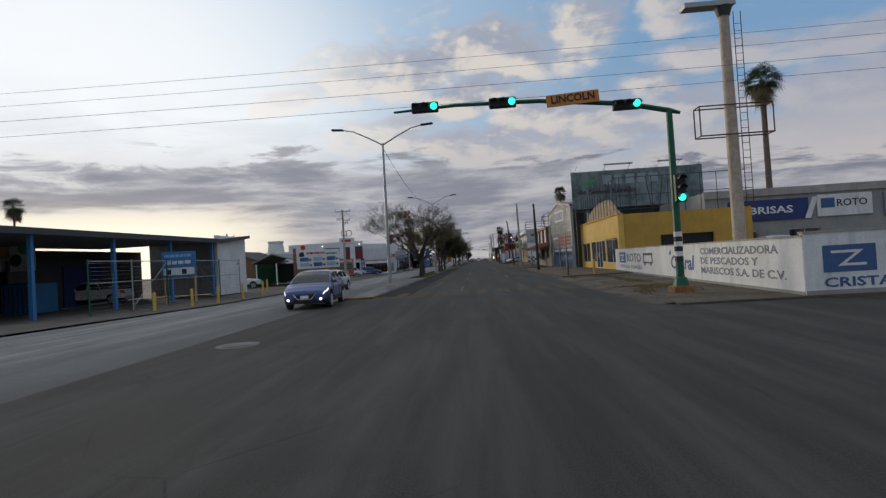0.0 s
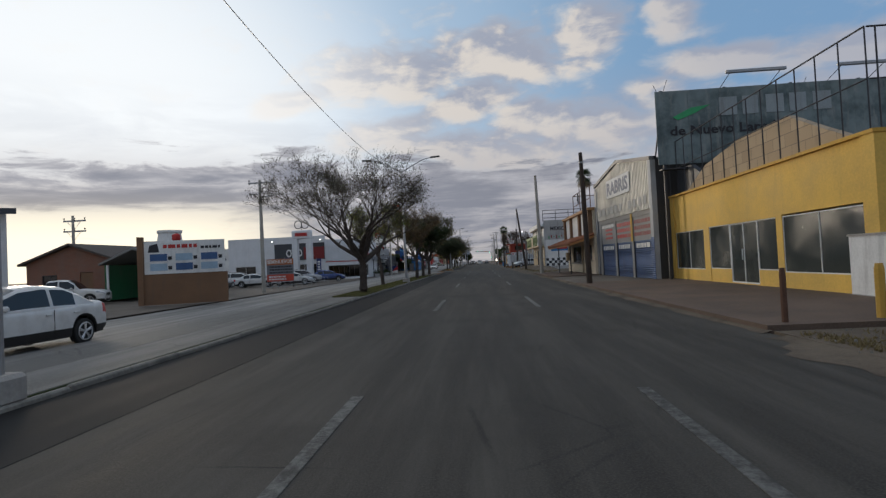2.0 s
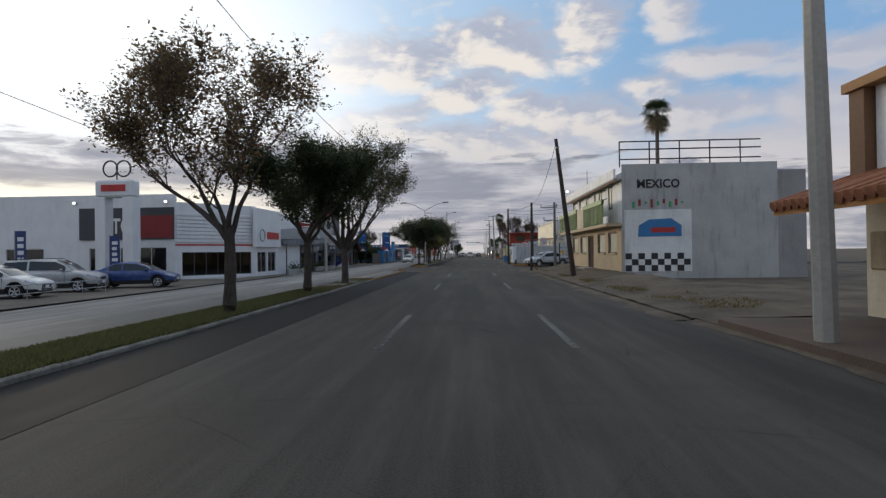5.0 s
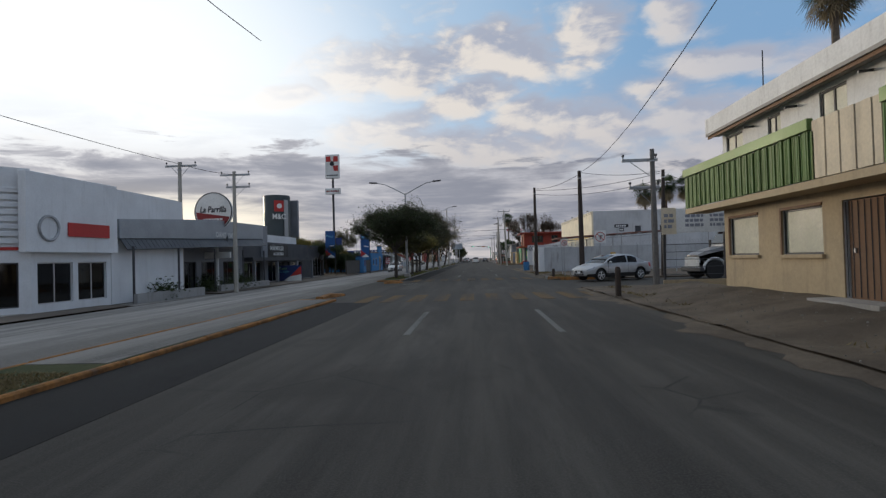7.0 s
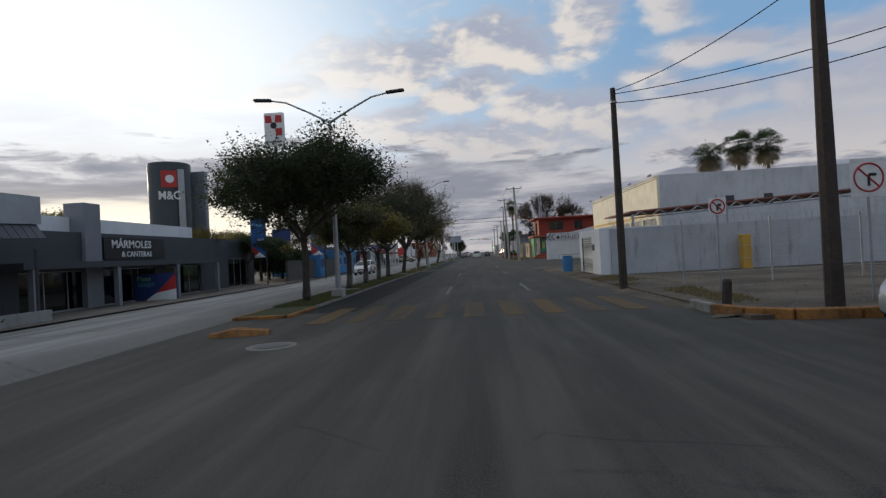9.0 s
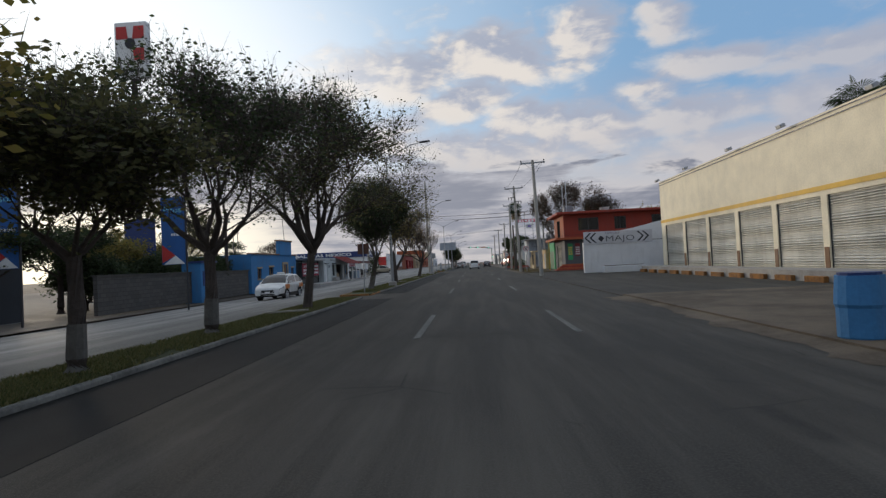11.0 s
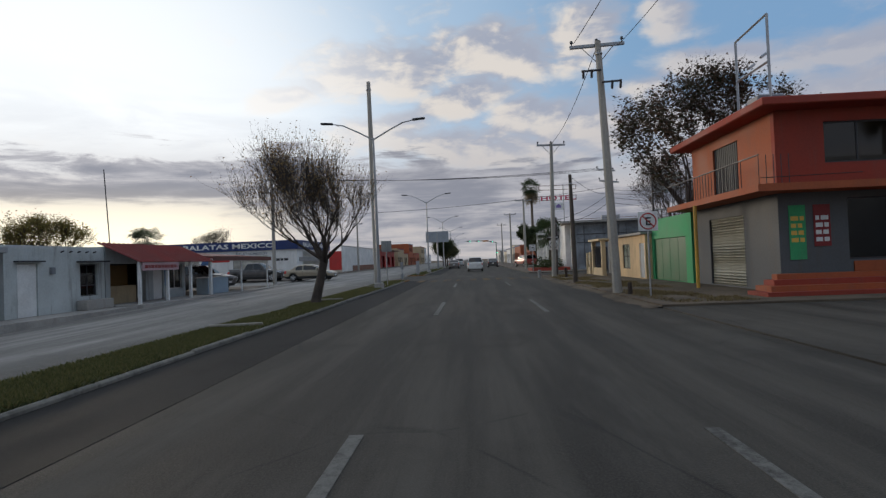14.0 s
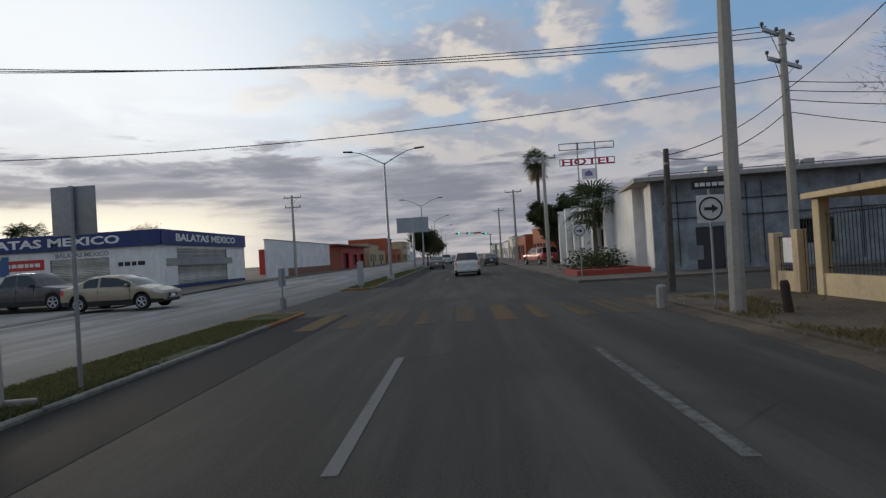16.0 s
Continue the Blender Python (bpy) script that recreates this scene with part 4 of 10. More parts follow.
for a, b, s in (((4.66, 89.2, 7.4), (6.46, 117.7, 6.6), 0.9), ((6.46, 117.7, 6.5), (4.5, 125.3, 6.6), 0.25), ((6.46, 117.7, 6.6), (11.4, 117.8, 6.5), 0.2),
                ((4.5, 125.3, 6.5), (11.4, 117.8, 6.4), 0.3), ((4.5, 125.3, 6.2), (11.4, 117.8, 6.0), 0.4), 
                ((10.5, 215.1, 8.3), (-16.2, 213.9, 8.5), 0.45), ((11.2, 215.6, 8.3), (-15.4, 213.9, 8.5), 0.45),
                ((9.8, 214.7, 8.3), (-17.0, 213.9, 8.5), 0.45), ((10.5, 215.1, 6.8), (-16.2, 213.8, 5.5), 0.5), ((10.5, 215.1, 6.3), (24, 216, 6.3), 0.3), ((10.5, 215.1, 6.6), (24, 216, 6.7), 0.3),
                ((4.8, 199.7, 5.6), (10.5, 215.1, 6.3), 0.3), ((6.2, 214.3, 4.3), (10.5, 215.1, 6.2), 0.3), ((6.2, 214.3, 4.2), (10.5, 215.1, 5.6), 0.5), ((10.5, 215.1, 6.0), (24, 214, 5.6), 0.5), ((10.5, 215.1, 5.6), (24, 218, 5.2), 0.4), ((4.45, 191.15, 9.2), (5.1, 207.8, 9.0), 0.5), ((3.95, 175.66, 9.24), (3.6, 191.3, 9.3), 0.3), ((5.65, 175.66, 9.2), (5.3, 191.3, 9.24), 0.3),
                ((4.95, 175.5, 5.25), (-25.6, 175.6, 6.5), 0.5),
                ((-5.8, 63, 8.5), (-5.8, 98, 7.6), 1.2), ((-5.7, 28.4, 8.3), (-5.85, 63, 8.5), 1.0), ((-15.8, 118.4, 7.4), (-18.2, 116.1, 7.8), 0.1), ((-18.2, 116.1, 7.8), (-17.0, 63.9, 8.5), 0.8),
                ((-40, 18, 8.6), (30, 20.5, 9.2), 0.3), ((-40, 18.6, 8.1), (30, 21, 8.7), 0.3), ((-40, 21, 10.2), (30, 24, 11.2), 0.3), ((-40, 21.5, 11.0), (30, 24.5, 12.0), 0.3)):
    cable(a, b, s, 0.008 if a[0] == -40 else 0.014)
utility_pole(-25.6, 175.6, 6.6, CONC_POLE, 0.13)
utility_pole(24, 216, 8.0, CONC_POLE, 0.14, ((7.8, 1.0, 0, 3),))
for x, y in ((-40, 18.3), (-40, 21.3), (30, 20.8), (30, 24.3)):
    utility_pole(x, y, 12.2, CONC_POLE, 0.15, ((9.0, 0.9, 0, 3), (10.8, 0.9, 0, 3)))


def traffic_signal(x, y, label):
    t = thing("traffic_signal", pose(x, y, 0.05), label, "traffic light")
    part("base_block", boxes((-0.32, 0.32, -0.32, 0.32, -0.05, 0.2), bevel=0.02), KERB_YELLOW, t)
    part("mast", tube(bmesh.new(), ((0, 0, 0.2), (0, 0, 0.45), (0, 0, 0.5), (0, 0, 3), (0, 0, 5.95)), (0.26, 0.2, 0.13, 0.12, 0.1), 10), GREEN_STEEL, t)
    for k in range(6):
        part("stripe", tube(bmesh.new(), ((0, 0, 1.0 + k * 0.16), (0, 0, 1.16 + k * 0.16)), 0.135, 10), INK_PALE if k % 2 else INK, t, "black and white reflective band")
    pts = [(0.35, 0, 5.85), (0, 0, 5.95), (-1.4, 0.05, 6.3), (-4.2, 0.1, 6.62), (-7.0, 0.2, 6.72), (-9.1, 0.3, 6.66)]
    arm = part("mast_arm", tube(bmesh.new(), pts, (0.05, 0.09, 0.085, 0.075, 0.06, 0.04), 8), GREEN_STEEL, t)

    def head(parent, x, y, z, horizontal, size=0.3):
        n = 3
        if horizontal:
            body = part("signal_head", boxes((x - 0.5 * n * size, x + 0.5 * n * size, y - 0.1, y + 0.12, z - size * 0.55, z + size * 0.55), bevel=0.03), BLACK, parent)
        else:
            body = part("signal_head", boxes((x - size * 0.55, x + size * 0.55, y - 0.1, y + 0.12, z - 0.5 * n * size, z + 0.5 * n * size), bevel=0.03), BLACK, parent)
        for i in range(n):
            k = (i - 1) * size
            c = (x + k, y - 0.12, z) if horizontal else (x, y - 0.12, z - k)
            on = i == 2
            part("lens", disc(bmesh.new(), c, size * 0.38, "y", 0.03, 16), LAMP_GREEN if on else BLACK, body, "lit green lens" if on else "unlit dark lens")
            b = bmesh.new()
            q = Vector(c)
            ring0 = [b.verts.new(q + Vector((size * 0.42 * math.cos(a), 0, size * 0.42 * math.sin(a)))) for a in [math.pi * (j / 10) for j in range(11)]]
            ring1 = [b.verts.new(v.co + Vector((0, -0.2, -0.02))) for v in ring0]
            for j in range(10):
                b.faces.new((ring0[j], ring0[j + 1], ring1[j + 1], ring1[j]))
            part("visor", b, BLACK, body)

    for x, z in ((-1.35, 6.24), (-5.4, 6.62), (-8.0, 6.66)):
        head(arm, x, -0.02, z, True)
    head(t, 0.1, -0.24, 3.35, False)
    sign = part("street_name_sign", moved(boxes((-0.86, 0.86, -0.02, 0.02, -0.2, 0.2), bevel=0.01), pose(-3.1, -0.1, 6.56, 0, -3, 0)), SIGN_AMBER, arm, "amber street name plate with dark capitals")
    writing("lettering", "LINCOLN", 0.24, pose(-3.8, -0.13, 6.43, 0, -3, 0), INK, sign, width=1.42, bold=0.008)


traffic_signal(5.95, 15.2, "green steel mast-arm traffic signal showing green on a yellow block")
traffic_signal(6.6, 332.0, "far mast-arm traffic signal with lit green lenses over the road")


def sign_post(x, y, h, plates, label, category="traffic sign", post_m=None, r=0.03, turn=0.0):
    t = thing("traffic_sign", pose(x, y, 0.05, 0, 0, turn), label, category)
    part("post", tube(bmesh.new(), ((0, 0, -0.1), (0, 0, h)), r, 6), post_m or STEEL, t)
    for kind, z, w, hh in plates:
        p = part("plate", boxes((-w / 2, w / 2, -r - 0.02, -r - 0.008, z - hh / 2, z + hh / 2), bevel=0.004), {"back": STEEL, "rusty": RUST}.get(kind, INK_PALE), t)
        if kind in ("no_parking", "no_turn", "arrow"):
            rr, y0 = min(w, hh) * 0.4, -r - 0.022
            ring = bmesh.new()
            tube(ring, [(rr * math.cos(a), y0, z + rr * math.sin(a)) for a in [2 * math.pi * i / 24 for i in range(25)]], 0.02, 4, cap=False)
            part("ring", ring, INK if kind == "arrow" else RED, p)
            if kind == "arrow":
                part("arrow", boxes((-rr * 0.6, rr * 0.1, y0 - 0.004, y0, z - 0.035, z + 0.035)), INK, p)
                part("arrow_tip", prism([(rr * 0.1, z - rr * 0.4), (rr * 0.1, z + rr * 0.4), (rr * 0.68, z)], y0 - 0.004, y0), INK, p)
            else:
                part("slash", bar((-rr * 0.7, y0, z + rr * 0.7), (rr * 0.7, y0, z - rr * 0.7), 0.02, 4), RED, p)
                if kind == "no_parking":
                    writing("letter", "E", rr * 1.0, pose(-rr * 0.3, y0 + 0.002, z - rr * 0.5), INK, p, bold=0.01)
                else:
                    part("arrow", bars((((0, y0, z - rr * 0.6), (0, y0, z + rr * 0.2)), ((0, y0, z + rr * 0.2), (rr * 0.5, y0, z + rr * 0.2))), 0.03), INK, p)
        if kind == "name":
            text_bars(p, -w * 0.4, w * 0.4, z - hh * 0.35, z + hh * 0.35, -r - 0.021, INK_PALE, 1, 3)
            p.data.materials[0] = INK
    return t


sign_post(5.2, 188.8, 2.75, (("no_parking", 2.45, 0.62, 0.62),), "white square no parking sign on a slim steel post")
sign_post(7.8, 118.6, 2.9, (("no_turn", 2.55, 0.72, 0.8),), "white no turn sign on a grey post")
sign_post(6.0, 121.5, 2.6, (("no_turn", 2.3, 0.45, 0.45),), "small white no turn sign beside a pole")
sign_post(9.4, 119.6, 3.4, (("name", 3.25, 0.9, 0.2), ("name", 3.0, 0.3, 0.2)), "dark street name plates on a grey post")
sign_post(5.2, 209.3, 2.75, (("arrow", 2.2, 0.62, 0.62), ("name", 2.75, 0.8, 0.2)), "white one-way arrow sign under a street name plate")
sign_post(5.3, 201.6 + 22, 2.6, (("arrow", 2.3, 0.6, 0.6),), "white one-way arrow sign on a post")
sign_post(-6.2, 160.3, 2.62, (("rusty", 2.33, 0.6, 0.55),), "small rusty brown sign seen from behind in the median", turn=180)
sign_post(-5.62, 203.9, 2.75, (("back", 2.42, 0.62, 0.66),), "back of a grey rectangular sign on a post in the median", turn=180)
sign_post(-5.9, 213.0, 1.4, (("back", 0.35, 0.2, 0.35), ("back", 1.15, 0.22, 0.55)), "bent grey hazard plates on a short post", turn=180)
sign_post(-6.0, 226.2, 1.5, (("back", 0.8, 0.35, 1.3),), "striped hazard marker at the median's end")


def post(x, y, h, r, material, label, lean=0.0):
    ob = part("bollard", tube(bmesh.new(), ((0, 0, -0.1), (0, 0, h * 0.9), (0, 0, h)), (r, r * 0.95, r * 0.7), 8), material)
    ob.matrix_basis = pose(x, y, 0.05, 0, lean, 0)
    return tagged(ob, label, "bollard", "bollards")


post(5.05, 31.9, 1.0, 0.055, RUST, "rusty brown steel pipe bollard on the pavement")
post(6.7, 32.0, 1.0, 0.08, YELLOW_DARK, "ochre painted steel bollard")
post(4.65, 102.1, 1.0, 0.1, WOOD_POLE, "short dark wooden stub post")
post(4.75, 118.4, 0.62, 0.1, WOOD_POLE, "short worn wooden stub post by the kerb", 4)
post(5.7, 207.4, 0.65, 0.09, WOOD_POLE, "short dark wooden stub post", -5)
post(4.25, 210.0, 0.5, 0.13, GREY_WALL, "stub of a broken concrete post")
post(4.95, 190.2, 0.45, 0.08, WOOD_POLE, "short dark stub post")

# ---- trees ----
def grow(rng, bm, tips, p, d, length, r, depth, spread, up, droop=0.0):
    pts, rad = [p], [r]
    n = 3
    for i in range(n):
        d = (d + Vector((rng.uniform(-1, 1), rng.uniform(-1, 1), rng.uniform(-0.6, 0.6))) * 0.22 + Vector((0, 0, up - droop))).normalized()
        p = p + d * (length / n)
        pts.append(p)
        rad.append(r * (1 - 0.42 * (i + 1) / n))
    tube(bm, pts, rad, 7 if r > 0.05 else (4 if r > 0.012 else 3), cap=False)
    if depth == 0:
        tips.append((p, d))
        tips.append((pts[1].lerp(pts[2], 0.5), d))
        return
    if depth <= 4:
        tips.append((p, d))
        if depth <= 2:
            tips.append((pts[2], d))
    kids = 3 if rng.random() < 0.55 else 2
    for k in range(kids):
        a = rng.uniform(0, 2 * math.pi)
        side = Vector((math.cos(a), math.sin(a), rng.uniform(-0.2, 0.35)))
        nd = (d + side * spread * rng.uniform(0.6, 1.15)).normalized()
        grow(rng, bm, tips, p, nd, length * rng.uniform(0.68, 0.88), rad[-1] * rng.uniform(0.62, 0.8), depth - 1, spread, up, droop)
    if rng.random() < 0.6 and depth > 1:
        a = rng.uniform(0, 2 * math.pi)
        nd = (d * 0.4 + Vector((math.cos(a), math.sin(a), 0.3))).normalized()
        grow(rng, bm, tips, pts[2], nd, length * 0.55, rad[2] * 0.5, max(0, depth - 2), spread, up, droop)


def leaf(bm, rng, p, size, flat=0.35):
    a = Vector((rng.gauss(0, 1), rng.gauss(0, 1), rng.gauss(0, flat))).normalized()
    b = a.cross(Vector((rng.gauss(0, 1), rng.gauss(0, 1), rng.gauss(0, 1)))).normalized()
    s = size * rng.uniform(0.6, 1.3)
    q = [p - a * s * 0.5, p + b * s * 0.28, p + a * s * 0.5, p - b * s * 0.28]
    bm.faces.new([bm.verts.new(v) for v in q])


def twig(bm, rng, p, d, length, thick=0.0085, curl=1.0):
    """A hair-thin twig with a side shoot or two; returns points along it."""
    out = []
    q = p
    w = d
    for i in range(3):
        w = (w + Vector((rng.gauss(0, 0.35), rng.gauss(0, 0.35), rng.gauss(0.12, 0.25))) * curl).normalized()
        e = q + w * length / 3
        r = thick * (1 - i * 0.25)
        side = w.cross(Vector((rng.gauss(0, 1), rng.gauss(0, 1), rng.gauss(0, 1)))).normalized() * r
        up = w.cross(side).normalized() * r
        a = [bm.verts.new(q + v) for v in (side, -side * 0.5 + up, -side * 0.5 - up)]
        t = bm.verts.new(e)
        for j in range(3):
            bm.faces.new((a[j], a[(j + 1) % 3], t))
        out += [q.lerp(e, 0.5), e]
        q = e
    return out


def tree(x, y, seed, label, fork=2.2, top=6.0, width=6.0, shift=0.0, limbs=5, spread=0.55, depth=4, r=0.16, leaves=3, leaf_m=None, leaf_size=0.09, twigs=3, up=0.05, lime=False, lean=(0, 0), limb_angle=0.9, group="street trees", z=0.07, twig_len=0.5, low=0.0, thick=0.0085, twin=None, wild=0.8, rising=0.1, sprouts=0, curl=1.0):
    """A trunk that forks into limbs, drawn out to the crown's own width and height."""
    rng = random.Random(seed)
    t = thing("tree", pose(x, y, z), label, "tree", group)
    wood, tips, owner, tip_owner = bmesh.new(), [], [], []
    head = Vector((lean[0], lean[1], fork))
    heads = [head] if twin is None else [head, Vector((twin[0], twin[1], fork + 0.15))]
    turn = rng.uniform(0, 6)
    for i in range(limbs):
        origin, first = heads[i % len(heads)], len(wood.verts)
        a = turn + 2 * math.pi * i / limbs + rng.uniform(-0.3, 0.3)
        s = limb_angle * (0.5, 1.35, 0.85, 1.15)[i % 4] * rng.uniform(0.85, 1.15)
        d = Vector((math.cos(a) * s, math.sin(a) * s, 1)).normalized()
        grow(rng, wood, tips, origin - Vector((0, 0, rng.uniform(0, 0.3))), d, rng.uniform(0.9, 1.15), r * rng.uniform(0.36, 0.52), depth, spread, up)
        owner += [origin] * (len(wood.verts) - first)
        tip_owner += [origin] * (len(tips) - len(tip_owner))
    reach = sorted(math.hypot(p.x - head.x, p.y - head.y) for (p, d), head in zip(tips, tip_owner))
    rise = sorted(p.z - fork for p, d in tips)
    kx = max(0.3, (width * 0.5 - 0.6 * twig_len) / reach[int(len(reach) * 0.93)])
    kz = max(0.3, (top - z - fork - 1.1 * twig_len) / rise[-1])

    def drawn(p, head):
        h = max(0.0, min(1.0, (p.z - fork + 0.3) / max(0.1, rise[-1])))
        return Vector((head.x + (p.x - head.x) * kx + shift * h, head.y + (p.y - head.y) * kx, fork + (p.z - fork) * kz))

    for v, o in zip(wood.verts, owner):
        v.co = drawn(v.co, o)
    tips = [(drawn(p, o), d) for (p, d), o in zip(tips, tip_owner)]
    tube(wood, ((0, 0, -0.15), (lean[0] * 0.1, lean[1] * 0.1, 0.2), (lean[0] * 0.5 + 0.03, lean[1] * 0.5, fork * 0.55), head + Vector((0, 0, 0.05))), (r * 1.4, r * 1.08, r * 0.92, r * 0.85), 10)
    for other in heads[1:]:
        tube(wood, ((lean[0] * 0.3 + 0.02, 0, fork * 0.42), (other.x * 0.3, other.y * 0.3, fork * 0.6), (other.x * 0.62, other.y * 0.62, fork * 0.78), other), (r * 0.8, r * 0.74, r * 0.66, r * 0.58), 10)
    part("trunk", wood, BARK, t, "dark rough bark")
    fine, crown = bmesh.new(), bmesh.new()
    for p, d in tips:
        for k in range(twigs):
            w = (d + Vector((rng.gauss(0, wild), rng.gauss(0, wild), rng.gauss(rising, wild * 0.75)))).normalized()
            spots = twig(fine, rng, p, w, twig_len * rng.uniform(0.6, 1.4), thick, curl)
            for j in range(int(leaves) + (1 if rng.random() < leaves % 1 else 0)):
                leaf(crown, rng, rng.choice(spots) + Vector((rng.gauss(0, 0.06), rng.gauss(0, 0.06), rng.gauss(-low, 0.06))), leaf_size)
    for k in range(sprouts):
        h = rng.uniform(0.35, 1.0)
        a = rng.uniform(0, 2 * math.pi)
        p = Vector((lean[0] * h + math.cos(a) * r * 0.8, lean[1] * h + math.sin(a) * r * 0.8, fork * h))
        spots = twig(fine, rng, p, Vector((math.cos(a), math.sin(a), 0.9)).normalized(), rng.uniform(0.25, 0.6), thick)
        for j in range(7):
            leaf(crown, rng, rng.choice(spots) + Vector((rng.gauss(0, 0.05), rng.gauss(0, 0.05), rng.gauss(0, 0.05))), leaf_size)
    part("twig_haze", fine, BARK, t)["kind"] = "stuff"
    if leaves:
        part("crown", crown, leaf_m or LEAF_GREEN, t)
    else:
        crown.free()
    if lime:
        part("limewash", tube(bmesh.new(), ((0, 0, 0.02), (lean[0] * 0.12, lean[1] * 0.12, 0.22), (lean[0] * 0.4 + 0.02, lean[1] * 0.4, fork * 0.42)), (r * 1.36, r * 1.1, r * 0.99), 10, cap=False), BARK_LIME, t, "worn limewash band round the trunk")
    return t


def fan_palm(x, y, h, seed, label="tall fan palm with a dry skirt under the crown", r=0.2, size=1.3, skirt=True, lean=(0.0, 0.0), z=0.0):
    rng = random.Random(seed)
    t = thing("palm_tree", pose(x, y, z), label, "palm tree", "fan palms")
    lx, ly = lean
    part("trunk", tube(bmesh.new(), ((0, 0, -0.2), (lx * 0.1, ly * 0.1, h * 0.3), (lx * 0.5, ly * 0.5, h * 0.7), (lx, ly, h)), (r * 1.4, r, r * 0.85, r * 0.8), 9), PALM_BARK, t)
    green, dry = bmesh.new(), bmesh.new()
    c = Vector((lx, ly, h))

    def frond(bm, az, el, stem, size):
        d = Vector((math.cos(az) * math.cos(el), math.sin(az) * math.cos(el), math.sin(el)))
        side = d.cross(Vector((0, 0, 1))).normalized()
        upv = side.cross(d)
        b = c + d * stem
        tube(bm, (c, b), 0.018, 3, cap=False)
        n = 13
        for i in range(n):
            a = radians(-88 + 176 * i / (n - 1))
            w = (d * math.cos(a) + side * math.sin(a)).normalized()
            tip = b + w * size * rng.uniform(0.8, 1.05) - Vector((0, 0, size * 0.22 * rng.uniform(0.6, 1.5)))
            mid = b + w * size * 0.55
            k = (w.cross(upv)).normalized() * size * 0.04
            vs = [bm.verts.new(v) for v in (b, mid + k, tip, mid - k)]
            bm.faces.new(vs)

    for i in range(40):
        frond(green, rng.uniform(0, 2 * math.pi), math.asin(rng.uniform(-0.75, 1.0)), rng.uniform(0.3, 0.55) * size, size * rng.uniform(0.55, 0.75))
    part("crown", green, PALM_LEAF, t)
    if skirt:
        for i in range(22):
            frond(dry, rng.uniform(0, 2 * math.pi), rng.uniform(-1.45, -0.85), rng.uniform(0.3, 0.9) * size, size * rng.uniform(0.5, 0.7))
        part("dry_skirt", dry, PALM_DRY, t, "dry hanging fronds")
    return t


tree(-6.15, 50.1, 11, "wide bare mesquite tree with fine twigs in the median", 1.9, 8.0, 9.4, -0.6, 8, 0.5, 5, 0.21, 1.6, LEAF_OLIVE, 0.06, 2, up=0.03, twig_len=0.55, thick=0.0095)
tree(-6.75, 59.3, 12, "small slender tree with sparse green leaves in the median", 2.3, 6.0, 5.6, -0.4, 4, 0.6, 4, 0.12, 4, LEAF_GREEN, 0.09, 3, lean=(-0.3, 0), low=0.08)
tree(-5.95, 72.6, 13, "tree with thinning reddish brown leaves in the median", 2.1, 7.2, 6.2, -0.6, 5, 0.6, 4, 0.16, 5, LEAF_DRY, 0.10, 4)
tree(-6.1, 79.5, 14, "tree with dark thinning leaves in the median", 2.0, 6.2, 5.4, 0.0, 5, 0.6, 4, 0.16, 11, LEAF_DARK, 0.10, 4)
tree(-5.95, 85.0, 15, "broad tree with thin drooping leaves in the median", 1.8, 7.4, 6.6, 0.0, 9, 0.5, 4, 0.165, 6, LEAF_OLIVE, 0.085, 4, lean=(-0.1, 0.1), up=0.06, low=0.1)
tree(-6.3, 125.6, 16, "dense dark green tree in the median", 2.3, 6.2, 6.4, 0.1, 8, 0.62, 4, 0.14, 8, LEAF_DARK, 0.10, 5, twig_len=1.0, low=0.05)
for y, s, m in ((131.5, 17, LEAF_OLIVE), (135.2, 18, LEAF_YELLOW), (139.0, 19, LEAF_OLIVE)):
    tree(-6.15, y, s, "leafy tree with a pale limewashed trunk in the median", 1.7, 4.5, 4.4, 0.1, 6, 0.6, 4, 0.13, 7 if m is LEAF_DARK else 6, m, 0.11, 4, lime=True, twig_len=0.7)
tree(-6.3, 143.4, 23, "tall dark leafy tree with a pale limewashed trunk in the median", 1.9, 6.4, 7.4, 0.3, 7, 0.55, 4, 0.15, 3, LEAF_DARK, 0.10, 3, lime=True, low=0.1, twig_len=0.8)
tree(-6.15, 150.0, 20, "broad tree with thinning olive leaves in the median", 2.35, 8.3, 8.6, -0.4, 10, 0.66, 4, 0.15, 3.8, LEAF_OLIVE, 0.09, 4, up=0.0, lean=(0.3, -0.1), limb_angle=0.8, low=0.15, twig_len=0.85, wild=0.7)
tree(-6.45, 163.4, 21, "dense dark leafy tree in the median with a limewashed trunk", 1.9, 7.5, 4.7, -0.3, 8, 0.5, 4, 0.15, 5.5, LEAF_DARK, 0.11, 4, lime=True, lean=(0.4, 0), limb_angle=0.95, low=0.0, twig_len=1.15, wild=0.55, rising=0.25, sprouts=46)
tree(-6.2, 172.35, 22, "tree forked near the ground, with yellowing leaves and bare upper shoots", 2.3, 6.5, 4.3, 0.0, 8, 0.5, 4, 0.135, 1.7, LEAF_YELLOW, 0.10, 3, lean=(-0.15, 0), limb_angle=0.75, up=0.08, low=0.1, twig_len=0.9, twin=(0.75, 0.15), wild=0.6)
tree(-6.35, 191.2, 24, "nearly bare tree with upright twigs and a few dry leaves", 1.75, 6.7, 5.7, -0.9, 9, 0.36, 4, 0.17, 2.2, LEAF_GOLD, 0.075, 2, up=0.16, lean=(0.42, 0), twig_len=1.15, thick=0.0075, limb_angle=1.0, wild=0.32, rising=0.5, curl=0.4)
